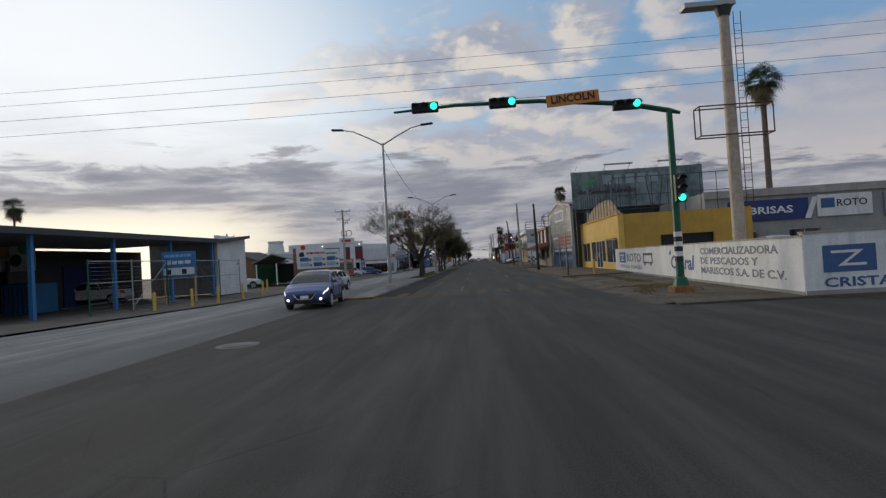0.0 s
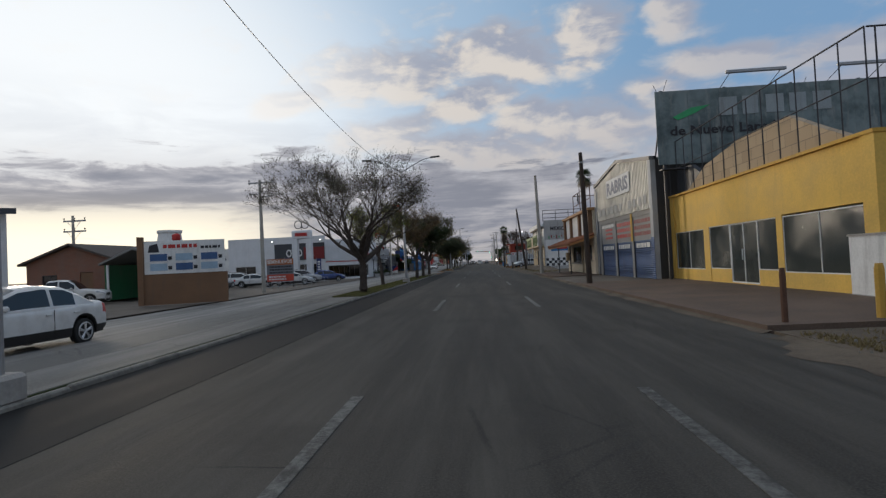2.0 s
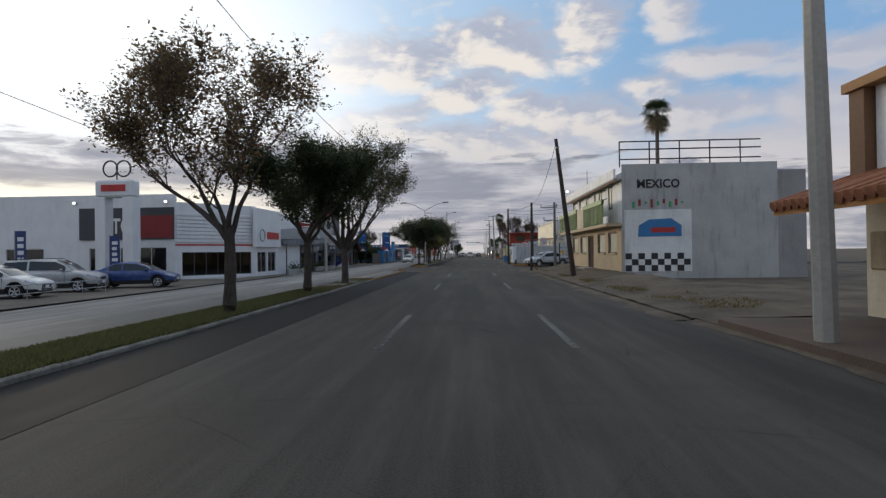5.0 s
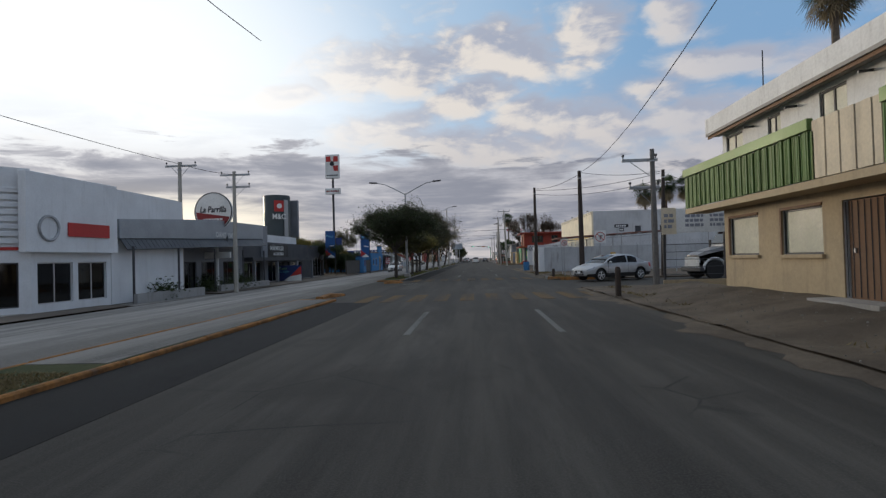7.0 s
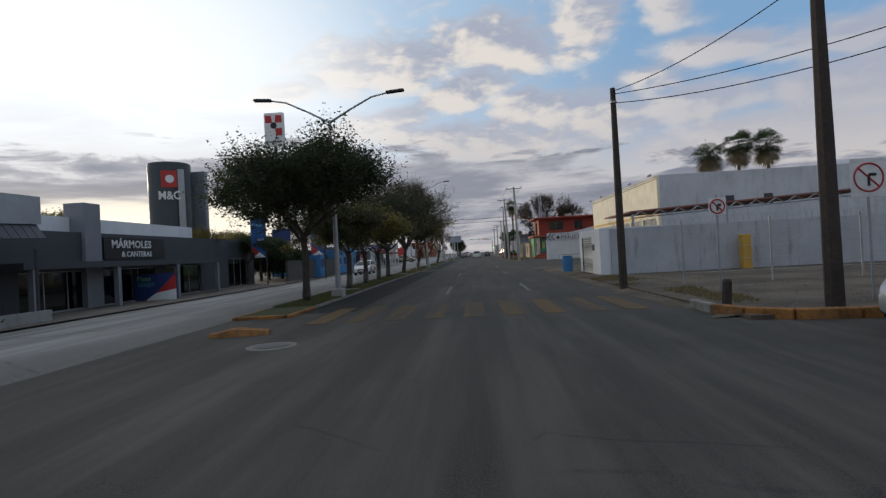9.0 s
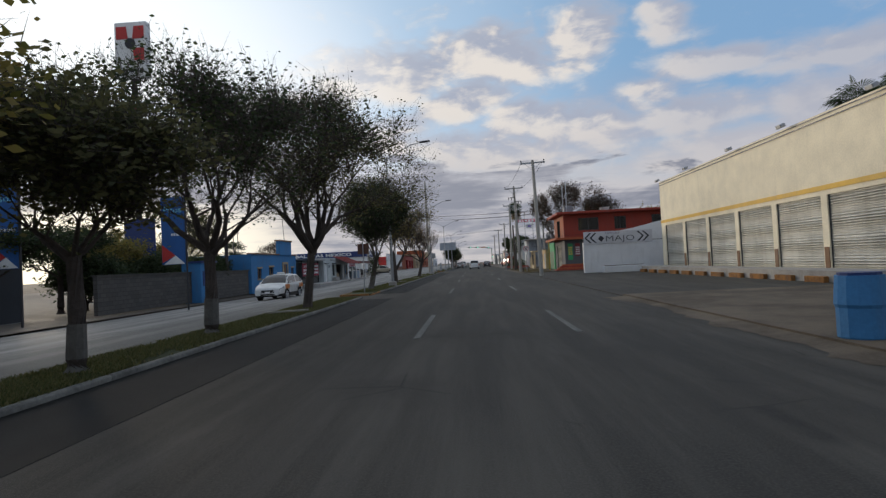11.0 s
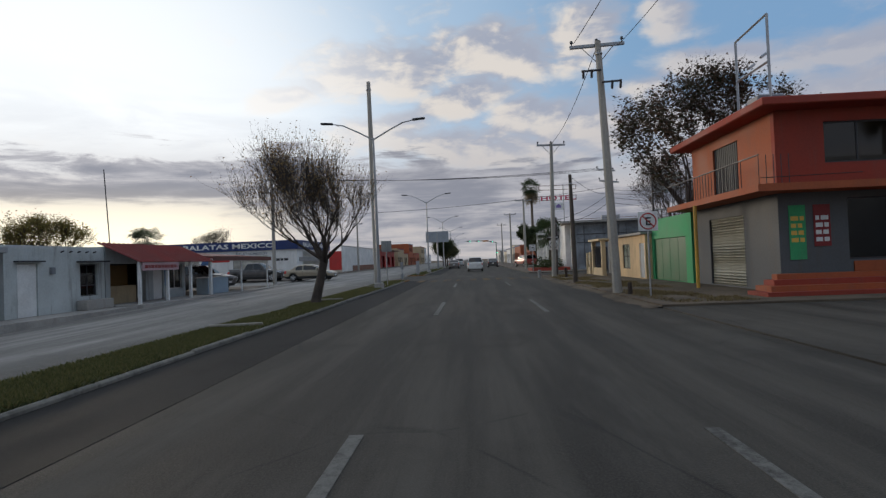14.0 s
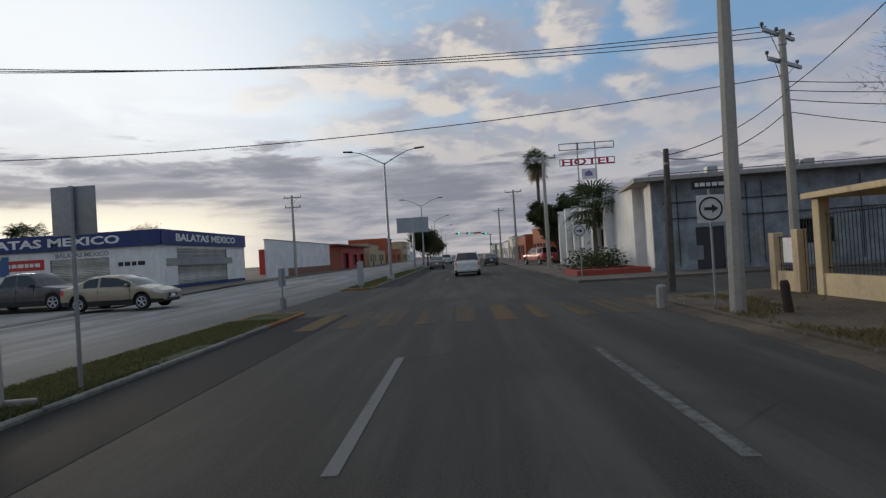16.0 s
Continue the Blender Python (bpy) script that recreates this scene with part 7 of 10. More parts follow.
    part("roof_frame", bars([((0.6, 1.2, 5.9), (0.6, 1.2, 9.3)), ((0.6, 3.4, 5.9), (0.6, 3.4, 9.2)), ((0.6, 1.2, 9.3), (0.6, 3.4, 9.2)), ((0.6, 1.2, 7.7), (0.6, 3.4, 7.7)), ((0.6, 1.7, 8.0), (0.9, 1.9, 8.2)), ((0.6, 2.5, 7.9), (0.9, 2.7, 8.1))], 0.05), STEEL, t)
    part("roof_tank", boxes((0.4, 1.3, 1.6, 2.4, 5.95, 6.7), bevel=0.05), MID_GREY, t)
    part("roof_block", boxes((4.2, 5.0, 1, 1.8, 5.95, 6.4)), CONCRETE, t)
    part("electric_wire", bar((-0.95, -0.9, 3.5), (2.0, -0.9, 3.55), 0.012, 4), BLACK, t)


corner_house()


def green_front():
    t = thing("green_garage", facing("R", 9.1, 200.6, 0.08), "mint green garage front with dark green door leaves for shadowed opening", "building")
    shell(t, 5.3, 5, 3.1, GREEN_LIGHT, ((0.3, 4.6, 0.02, 2.1),), parapet=0.15)
    # dark green of the leaves includes the shadow inside the garage opening
    for i in range(4):
        part("door_leaf", boxes((0.32 + i * 1.07, 0.32 + i * 1.07 + 1.05, 0.06, 0.1, 0.03, 2.08), bevel=0.01), GREEN_DARK, t)


green_front()


def yellow_house():
    t = thing("yellow_bungalow", facing("R", 8.75, 207.2, 0.08), "small pale yellow bungalow with a barred window", "building")
    h = ((2.2, 3.7, 0.5, 1.95), (5.6, 6.4, 0.05, 1.95))
    shell(t, 6.6, 6, 2.4, surface("pale_yellow_plaster", (0.66, 0.47, 0.26), dirt=0.35), h, parapet=0.05)
    window(t, *h[0], 2, DARK_STEEL, surface("greenish_window_pane", (0.12, 0.16, 0.13), 0.3, var=0.3, spec=0.5), inset=0.05, rows=2)
    part("door", boxes((5.62, 6.38, 0.05, 0.09, 0.06, 1.93)), WHITE, t)
    part("door_bars", bars([((5.65 + 0.1 * i, -0.02, 0.1), (5.65 + 0.1 * i, -0.02, 1.9)) for i in range(8)], 0.01), WHITE, t)
    part("roof_edge", boxes((-0.1, 6.7, -0.25, 6.1, 2.4, 2.52)), CONCRETE, t)
    f = thing("iron_fence", facing("R", 8.1, 212.1, 0.08), "cream masonry porch front with pillars and black iron bars", "fence")
    wash = surface("stained_cream_plaster", (0.58, 0.46, 0.28), dirt=0.5, dirt_c=(0.16, 0.12, 0.08))
    for u, h in ((0.0, 1.55), (1.05, 1.6), (1.95, 2.3), (4.72, 2.3)):
        part("pillar", boxes((u, u + 0.26, -0.13, 0.13, 0, h), bevel=0.015), wash, f)
    for a, b, h in ((0.26, 1.05, 1.45), (2.21, 4.72, 1.95)):
        part("low_wall", boxes((a, b, -0.09, 0.09, 0, 0.52)), wash, f)
        for i in range(int((b - a) / 0.12)):
            part("iron_bar", bar((a + 0.06 + i * 0.12, 0, 0.52), (a + 0.06 + i * 0.12, 0, h), 0.011, 4), DARK_STEEL, f)
        part("iron_rail", bars([((a, 0, h - 0.04), (b, 0, h - 0.04)), ((a, 0, 0.66), (b, 0, 0.66))], 0.016), DARK_STEEL, f)
    part("poster", boxes((0.5, 0.95, -0.03, -0.015, 0.75, 1.4)), INK_PALE, f, "torn pale notice tied to the bars")
    for i in range(5):
        part("gate_bar", bar((1.38 + i * 0.12, 0, 0.05), (1.38 + i * 0.12, 0, 1.9), 0.011, 4), DARK_STEEL, f)
    part("porch_roof", boxes((1.85, 5.05, -0.32, 2.6, 2.3, 2.44), bevel=0.01), wash, f, "flat porch roof slab")
    part("porch_wall", boxes((1.95, 5.0, 2.4, 2.6, 0, 2.3)), wash, f)
    part("porch_door", boxes((2.9, 3.8, 2.36, 2.4, 0.02, 2.0)), BROWN, f)


yellow_house()


def empty_frame():
    t = thing("empty_billboard", facing("S", 12.0, 209.0, 0.1), "tall empty steel sign frame on posts behind a bungalow", "sign frame")
    for u in (0.0, 1.9):
        part("post", boxes((u - 0.05, u + 0.05, -0.05, 0.05, 0, 6.8)), DARK_STEEL, t)
    for z in (4.3, 5.5, 6.75):
        part("crossbar", boxes((0.06, 1.84, -0.04, 0.04, z - 0.04, z + 0.04)), STEEL, t)
    part("torn_sheet", boxes((0.1, 1.8, 0.0, 0.012, 5.6, 6.7)), GLASS_CLEAR, t, "clear torn plastic sheet")


empty_frame()


def grey_store():
    t = thing("grey_store", facing("S", 9.2, 224.6, 0.08, -8.0), "weathered grey wall building with conduits and a flat roof edge", "building")
    grey = surface("mottled_grey_wall", (0.26, 0.28, 0.30), 0.85, var=0.45, scale=1.2, dirt=0.55, dirt_c=(0.10, 0.09, 0.09))
    shell(t, 18, 12, 4.5, grey, ((2.0, 3.3, 0.0, 2.1), (6.5, 8.2, 1.0, 2.2)), parapet=0.1, side_m=WHITE)
    part("door", boxes((2.02, 3.28, 0.05, 0.1, 0, 2.08)), DARK_STEEL, t)
    window(t, 6.5, 8.2, 1.0, 2.2, 2, DARK_STEEL, GLASS_DARK)
    part("roof_edge", boxes((-0.9, 18.2, -0.7, 12.2, 4.5, 4.7)), CONCRETE, t)
    for u in (1.2, 4.4, 5.1, 9.4, 11.0, 13.2):
        part("conduit", bar((u, -0.05, 0.2), (u, -0.05, 4.2), 0.025, 5), DARK_STEEL, t)
    for z in (2.6, 3.4):
        part("conduit", bar((0.5, -0.06, z), (16, -0.06, z), 0.025, 5), DARK_STEEL, t)
    for u in (0.4, 1.6, 3.6, 5.2):
        part("notice", boxes((u, u + 0.7, -0.02, -0.003, 0.5, 1.2)), MID_GREY, t)
    for u in (3.0, 4.2, 6.8, 7.5):
        part("roof_unit", boxes((u, u + 0.5, 1, 1.6, 4.7, 5.2)), STEEL, t)
    part("roof_rail", bars([((0, 0.2, 4.9), (18, 0.2, 4.9))] + [((u, 0.2, 4.7), (u, 0.2, 4.92)) for u in range(0, 18, 2)], 0.02), RUST, t)
    w = thing("white_hall", facing("R", 9.0, 247.5, 0.1), "plain white windowless hall along the pavement", "building")
    shell(w, 20.5, 10, 4.6, WHITE, ((3, 4.6, 0, 2.4), (8, 9.0, 1.4, 2.6), (13, 14, 1.4, 2.6)), parapet=0.2)
    window(w, 8, 9.0, 1.4, 2.6, 1)
    window(w, 13, 14, 1.4, 2.6, 1)
    part("door", boxes((3.02, 4.58, 0.05, 0.1, 0, 2.38)), BROWN, w)
    for i in range(6):
        part("fin", boxes((i * 3.2, i * 3.2 + 0.5, -0.5, -0.004, 0, 4.8)), WHITE, w)
    bush = bmesh.new()
    rb = random.Random(3)
    for i in range(1800):
        leaf(bush, rb, Vector((rb.gauss(0, 0.8), rb.gauss(0, 1.2), abs(rb.gauss(0.6, 0.35)))), 0.2)
    ob = part("shrub", bush, LEAF_DARK)
    ob.location = (7.6, 230.0, 0.05)
    tagged(ob, "dense dark shrub at the foot of a wall", "shrub")
    p = thing("red_planter", pose(6.8, 225.5, 0.06), "low red brick planter wall round an empty bed", "planter")
    part("border", boxes((-1.5, 2.2, -0.8, -0.6, 0, 0.3), (-1.5, 2.2, 3.0, 3.2, 0, 0.3), (-1.5, -1.3, -0.6, 3.0, 0, 0.3), (2.0, 2.2, -0.6, 3.0, 0, 0.3)), surface("red_oxide", (0.30, 0.06, 0.04), 0.8), p)
    part("bed", boxes((-1.3, 2.0, -0.6, 3.0, 0, 0.2)), surface("red_gravel", (0.22, 0.09, 0.06), 0.9, var=0.4), p)


grey_store()


def hotel_sign():
    t = thing("hotel_sign", facing("S", 9.6, 249.5, 0.0), "roof-high steel frame sign with red hotel letters", "sign")
    for u in (1.5, 3.2):
        part("leg", bar((u, 0, 0), (u, 0, 11.6), 0.07, 6), STEEL, t)
    for z in (9.4, 10.0, 10.9, 11.5):
        part("frame_bar", bar((-0.2, 0, z), (5.0, 0, z), 0.04, 5), RUST, t)
    for u in (-0.2, 1.6, 3.2, 5.0):
        part("frame_bar", bars([((u, 0, 9.4), (u, 0, 10.0)), ((u, 0, 10.9), (u, 0, 11.5))], 0.035), RUST, t)
    s = part("panel", boxes((1.8, 3.1, -0.1, 0, 8.0, 9.0)), WHITE, t)
    part("emblem", prism([(2.1, 8.3), (2.8, 8.3), (2.8, 8.6), (2.45, 8.85), (2.1, 8.6)], -0.12, -0.102), surface("violet_emblem", (0.22, 0.16, 0.38), 0.5), s)
    writing("lettering", "HOTEL", 0.6, pose(0.0, -0.06, 9.42), surface("hotel_red", (0.50, 0.05, 0.10), 0.5), t, width=4.9, bold=0.02)


hotel_sign()


def far_row(side, x, y, n, seed):
    """Plain low shops and houses further down the road."""
    rng = random.Random(seed)
    for i in range(n):
        w, h = rng.uniform(9, 15), rng.choice((3.4, 3.8, 4.4, 6.2))
        m = rng.choice((WHITE, CREAM, TAN, GREY_WALL, WHITE_CLEAN, ORANGE_LIGHT))
        yy = y + w if side == "R" else y
        t = thing("shop_house", facing(side, x + rng.uniform(-0.5, 0.5) * (1 if side == "R" else -1), yy, 0.08 if side == "R" else 0.3), "plain flat-roofed shop house further down the road", "building", "far shop houses")
        holes = [(1.0 + k * 2.8, 2.9 + k * 2.8, 0.05 if k % 2 else 0.9, 2.3) for k in range(int((w - 1.5) / 2.8))]
        if h > 6:
            holes += [(a, b, 3.9, 5.1) for a, b, _, _ in list(holes)]
        shell(t, w, 9, h, m, tuple(holes), parapet=0.3)
        for o in holes:
            window(t, *o, 2, DARK_STEEL, GLASS_DARK)
        part("cornice", boxes((-0.05, w + 0.05, -0.12, -0.003, h - 0.25, h)), rng.choice((RED_DARK, BLUE_DARK, CONCRETE, CONCRETE)), t)
        y += w + rng.uniform(0.3, 2.0)


far_row("R", 9.2, 262, 9, 5)

# ---- houses on the left ----
def tyre_yard():
    t = thing("open_shed", facing("L", -21.9, 21.8, -0.2), "long open-fronted shed with a grey roof and a white end wall", "building")
    part("end_wall", boxes((18.9, 24.3, 0.0, 0.25, 0, 4.95)), WHITE, t, "white end wall")
    part("end_wall_return", boxes((24.05, 24.3, 0.25, 9, 0, 4.9)), WHITE, t)
    part("vent", boxes((22.4, 22.7, -0.02, -0.002, 2.5, 2.6)), BLACK, t)
    part("roof", prism([(-3, 4.25), (18.9, 4.4), (24.3, 4.95), (24.3, 5.1), (18.9, 4.6), (-3, 4.45)], -0.4, 10), surface("grey_sheet_roof", (0.30, 0.30, 0.29), 0.6, dirt=0.3), t)
    part("roof_edge", prism([(-3, 4.15), (18.9, 4.3), (24.3, 4.85), (24.3, 5.12), (18.9, 4.62), (-3, 4.47)], -0.5, -0.42), DARK_GREY, t)
    part("back_wall", boxes((-3, 24, 9.8, 10, 0, 4.2)), BLOCK, t)
    part("side_wall", boxes((-3, -2.8, 0, 9.8, 0, 4.2)), BLOCK, t)
    for u in (0, 6, 12, 18):
        part("post", boxes((u, u + 0.2, 0, 0.2, 0, 4.3)), BLUE, t)
    # charcoal colour here stands for the dark interior of the open shed
    part("dark_inner_wall", boxes((8, 18.8, 8.4, 8.55, 0, 3.4)), DARK_GREY, t)
    part("roller_gate", boxes((12.5, 16.5, 8.3, 8.38, 0, 3.0)), BLUE_DARK, t)
    f = thing("mesh_fence", facing("L", -19.6, 22.5, -0.15), "steel-framed mesh fence along the yard", "fence")
    for i in range(6):
        part("fence_post", bar((i * 3.4, 0, 0), (i * 3.4, 0, 2.8), 0.04, 6), STEEL if i % 2 else GREEN_STEEL, f)
    part("fence_rail", bars([((0, 0, z), (17, 0, z)) for z in (1.6, 2.7)] + [((3.4, 0, 0.2), (6.8, 0, 2.6)), ((10.2, 0, 2.6), (13.6, 0, 0.2))], 0.025), STEEL, f)
    part("fence_wires", bars([((0, 0, 0.2 + 0.2 * i), (17, 0, 0.2 + 0.2 * i)) for i in range(13)], 0.006, 3), STEEL, f)
    s = thing("advert_board", facing("S", -20.3, 30.0, -0.1), "blue and white tyre advert board on legs", "sign")
    b = part("board", boxes((0, 2.2, -0.05, 0, 1.65, 3.2), bevel=0.01), BLUE, s)
    part("panel", boxes((0.1, 2.1, -0.065, -0.052, 1.75, 2.2)), INK_PALE, b)
    text_bars(b, 0.3, 1.9, 2.35, 2.7, -0.055, INK_PALE, 1, 5)
    text_bars(b, 0.2, 2.0, 2.8, 3.1, -0.055, surface("sky_blue", (0.25, 0.45, 0.62), 0.5), 1, 6)
    part("tyre_picture", boxes((0.3, 0.6, -0.075, -0.066, 1.8, 2.1), (1.3, 1.6, -0.075, -0.066, 1.8, 2.1)), INK, b)
    for u in (0.1, 2.05):
        part("leg", bar((u, 0.03, 0), (u, 0.03, 1.7), 0.04, 6), YELLOW_DARK, s)
    for i, (x, y) in enumerate(((-17.6, 24.6), (-17.4, 28.0), (-17.3, 31.0), (-17.2, 34.5), (-17.4, 38.6), (-20.2, 46.6))):
        post(x, y, 1.0, 0.09, YELLOW, "yellow painted steel bollard guarding the yard").location.z = -0.2
    b2 = thing("banner_stand", facing("S", -31.2, 30.0, -0.2), "white food banner with a green emblem on a fence", "banner")
    part("banner", boxes((0, 2.6, -0.03, 0, 2.7, 5.0)), INK_PALE, b2)
    part("emblem", disc(bmesh.new(), (1.9, -0.04, 4.2), 0.45, "y", 0.02), GREEN_LIGHT, b2)
    part("emblem", disc(bmesh.new(), (1.3, -0.04, 3.4), 0.4, "y", 0.02), GREEN_DARK, b2)
    part("emblem", boxes((0.1, 0.9, -0.04, -0.031, 3.6, 4.3)), TAN, b2)
    for u in (0.05, 2.55):
        part("pole", bar((u, 0.03, 0), (u, 0.03, 5.0), 0.04, 6), RUST, b2)
    c = thing("blue_container", facing("S", -30.3, 29.2, -0.25), "blue steel storage box at the yard entrance", "container")
    part("body", boxes((0, 1.8, 0, 2.4, 0, 1.9), bevel=0.03), BLUE, c)
    part("lid", boxes((-0.03, 1.83, -0.03, 2.43, 1.9, 1.98)), BLUE_DARK, c)
    part("ribs", boxes(*[(0.2 + 0.3 * i, 0.26 + 0.3 * i, -0.04, -0.002, 0.1, 1.8) for i in range(6)]), BLUE_DARK, c)


tyre_yard()


def brick_house():
    t = thing("brick_house", facing("S", -34.0, 61.0, -0.1), "low red-brown brick house with a dark gabled roof", "building")
    W = 7.2
    part("front_wall", wall(W, 2.9, 0.2, ((1.2, 2.4, 0.9, 2.0), (4.2, 5.2, 0, 2.1))), BRICK, t)
    window(t, 1.2, 2.4, 0.9, 2.0, 2, DARK_STEEL, GLASS_DARK)
    part("door", boxes((4.22, 5.18, 0.06, 0.1, 0, 2.08)), BROWN, t)
    part("gable", prism([(0, 2.9), (W, 2.9), (W / 2, 4.1)], 0.0, 0.2), BRICK, t)
    part("side_wall", boxes((W - 0.2, W, 0.2, 9, 0, 2.9)), BRICK, t)
    part("side_wall", boxes((0, 0.2, 0.2, 9, 0, 2.9)), BRICK, t)
    part("back_wall", boxes((0, W, 9, 9.2, 0, 2.9)), BRICK, t)
    part("roof", prism([(-0.4, 2.75), (W / 2, 4.15), (W + 0.4, 2.75), (W + 0.4, 2.9), (W / 2, 4.3), (-0.4, 2.9)], -0.4, 9.4), surface("dark_shingle", (0.09, 0.075, 0.065), 0.9), t)
    s = thing("store_shed", facing("S", -26.6, 59.0, -0.1), "dark open shed with a gabled roof beside a brick house", "shed")
    part("roof", prism([(-0.3, 2.5), (2.2, 3.5), (5.2, 2.6), (5.2, 2.75), (2.2, 3.65), (-0.3, 2.65)], 0, 8), surface("weathered_grey_roof", (0.2, 0.2, 0.19), 0.8), s)
    part("back_wall", boxes((0, 5, 7.8, 8, 0, 2.5)), DARK_GREY, s)
    part("side_wall", boxes((0, 0.15, 0.2, 7.8, 0, 2.5)), GREEN_DARK, s)
    for u in (0.2, 2.6, 4.8):
        part("post", boxes((u, u + 0.12, 0.1, 0.22, 0, 2.5)), WHITE, s)
    b = thing("shop_sign", facing("S", -19.3, 52.0, -0.2, 18.0), "white shop sign board with small adverts over brown wall", "sign")
    part("wall", boxes((0, 4.6, 0, 0.25, 0, 1.75)), BROWN, b)
    p = part("board", boxes((0.2, 4.5, -0.03, 0.03, 1.75, 3.65), bevel=0.01), WHITE, b)
    for i in range(3):
        for j in range(2):
            part("picture", boxes((0.5 + i * 1.35, 1.4 + i * 1.35, -0.045, -0.032, 1.95 + j * 0.55, 2.35 + j * 0.55)), INK_BLUE if (i + j) % 2 else surface("pale_blue_print", (0.35, 0.48, 0.6), 0.6), p)
            part("picture", boxes((1.45 + i * 1.35, 1.65 + i * 1.35, -0.045, -0.032, 2.0 + j * 0.55, 2.2 + j * 0.55)), INK, p)
    text_bars(p, 1.2, 3.0, 3.15, 3.5, -0.035, RED, 1, 8)
    text_bars(p, 3.2, 4.3, 3.1, 3.35, -0.035, INK, 1, 9)
    part("emblem", prism([(0.4, 3.0), (0.5, 3.4), (0.9, 3.5), (1.0, 3.0)], -0.045, -0.032), INK, p)
    part("pillar", boxes((-0.15, 0.15, -0.1, 0.25, 0, 3.9)), BROWN, b)
    c = part("cone_chimney", tube(bmesh.new(), ((0, 0, 2.5), (0, 0, 5.2), (0, 0, 5.3), (0, 0, 5.5)), (1.35, 0.95, 1.05, 1.05), 16), WHITE)
    c.location = (-27.8, 57.6 + 12, 0)
    tagged(c, "white tapered concrete cooling tower behind the roofs", "tower")
    r = thing("water_tank", pose(-20.0, 57.0, -0.1), "small red tank on a post above the sign", "tank")
    part("post", bar((0, 0, 0), (0, 0, 3.8), 0.06, 6), DARK_STEEL, r)
    part("tank", tube(bmesh.new(), ((0, 0, 3.8), (0, 0, 3.9), (0, 0, 4.2), (0, 0, 4.3)), (0.15, 0.26, 0.26, 0.12), 12), RED, r)


brick_house()


def dealership():
    t = thing("car_dealership", facing("S", -36.5, 99.5, -0.3), "modern white car dealership with a dark sign band", "building")
    W, H = 14.3, 6.5
    s_holes = ((1.0, 4.0, 0.1, 2.5), (7.6, 13.6, 0.05, 2.5))
    part("front_wall", wall(W, H, 0.25, s_holes), WHITE_CLEAN, t)
    window(t, 1.0, 4.0, 0.1, 2.5, 2, ALU, GLASS)
    window(t, 7.6, 13.6, 0.05, 2.5, 5, ALU, GLASS)
    part("dark_band", boxes((6.9, 14.25, -0.12, -0.003, 3.1, 5.5), bevel=0.01), DARK_GREY, t, "charcoal band")
    part("red_band", boxes((11.2, 14.2, -0.14, -0.122, 3.2, 4.9)), RED_DARK, t, "dark red panel")
    writing("lettering", "OTO", 1.1, pose(8.6, -0.13, 3.6), INK_PALE, t, width=2.4, bold=0.04)
    # the angled corner with louvres over a row of panes, then the short end front
    k1 = pose(W, 0, 0, 0, 0, 50)
    part("angled_wall", moved(wall(6.5, 5.9, 0.25, ((0.5, 6.1, 0.3, 2.1),)), k1), WHITE_CLEAN, t)
    window(t, 0.5, 6.1, 0.3, 2.1, 6, DARK_STEEL, GLASS).matrix_basis = k1
    part("red_line", moved(boxes((0, 6.4, -0.03, -0.003, 2.6, 2.72)), k1), RED, t)
    for i in range(8):
        part("louver", moved(boxes((0.05, 6.3, -0.09, -0.004, 2.85 + i * 0.29, 3.06 + i * 0.29), bevel=0.02), k1), WHITE_CLEAN, t)
    k2 = k1 @ pose(6.5, 0, 0, 0, 0, 38)
    part("end_wall", moved(wall(4.6, 5.7, 0.25, ((0.3, 2.2, 0.35, 2.1), (2.5, 4.3, 0.35, 2.1))), k2), WHITE_CLEAN, t)
    window(t, 0.3, 2.2, 0.35, 2.1, 2, ALU, GLASS).matrix_basis = k2
    window(t, 2.5, 4.3, 0.35, 2.1, 2, ALU, GLASS).matrix_basis = k2
    part("fascia_block", moved(boxes((-0.6, 4.65, -0.35, -0.01, 2.5, 5.75), bevel=0.02), k2), WHITE_CLEAN, t)
    ring = tube(bmesh.new(), [(0.5 + 0.5 * math.cos(a), -0.38, 3.5 + 0.5 * math.sin(a)) for a in [2 * math.pi * i / 20 for i in range(21)]], 0.06, 5, cap=False)
    part("emblem", moved(ring, k2), STEEL, t, "steel ring emblem")
    part("sign_block", moved(boxes((1.5, 4.0, -0.42, -0.36, 3.2, 3.8)), k2), RED, t, "red brand lettering drawn as a plain block")
    e = k2 @ Vector((4.6, 0, 0))
    f = k1 @ Vector((6.5, 0, 0))
    bm = bmesh.new()
    for z in (5.2, 5.35):
        bm.faces.new([bm.verts.new((x, y, z)) for x, y in ((0.3, 0.3), (W, 0.3), (f.x - 0.3, f.y), (e.x - 0.3, e.y), (e.x - 0.3, 16), (0.3, 16))])
    part("roof", bm, ROOF, t)
    part("back_wall", boxes((0, e.x, 16, 16.2, 0, 5.7)), WHITE_CLEAN, t)
    part("side_wall", boxes((0, 0.25, 0.26, 16, 0, 6.2)), WHITE_CLEAN, t)
    part("side_wall", boxes((e.x - 0.25, e.x, e.y + 0.05, 16, 0, 5.7)), WHITE_CLEAN, t)
    part("floor_slab", boxes((0.25, e.x - 0.3, 0.3, 16, 0, 0.06)), CONCRETE, t)
    for u in (6.5, 13.6):
        part("flood_lamp", boxes((u, u + 0.3, -0.3, -0.13, 5.8, 6.0), bevel=0.03), STEEL, t)
        part("lamp_lens", boxes((u + 0.04, u + 0.26, -0.325, -0.305, 5.82, 5.98)), LAMP_WHITE, t, "lit lamp")
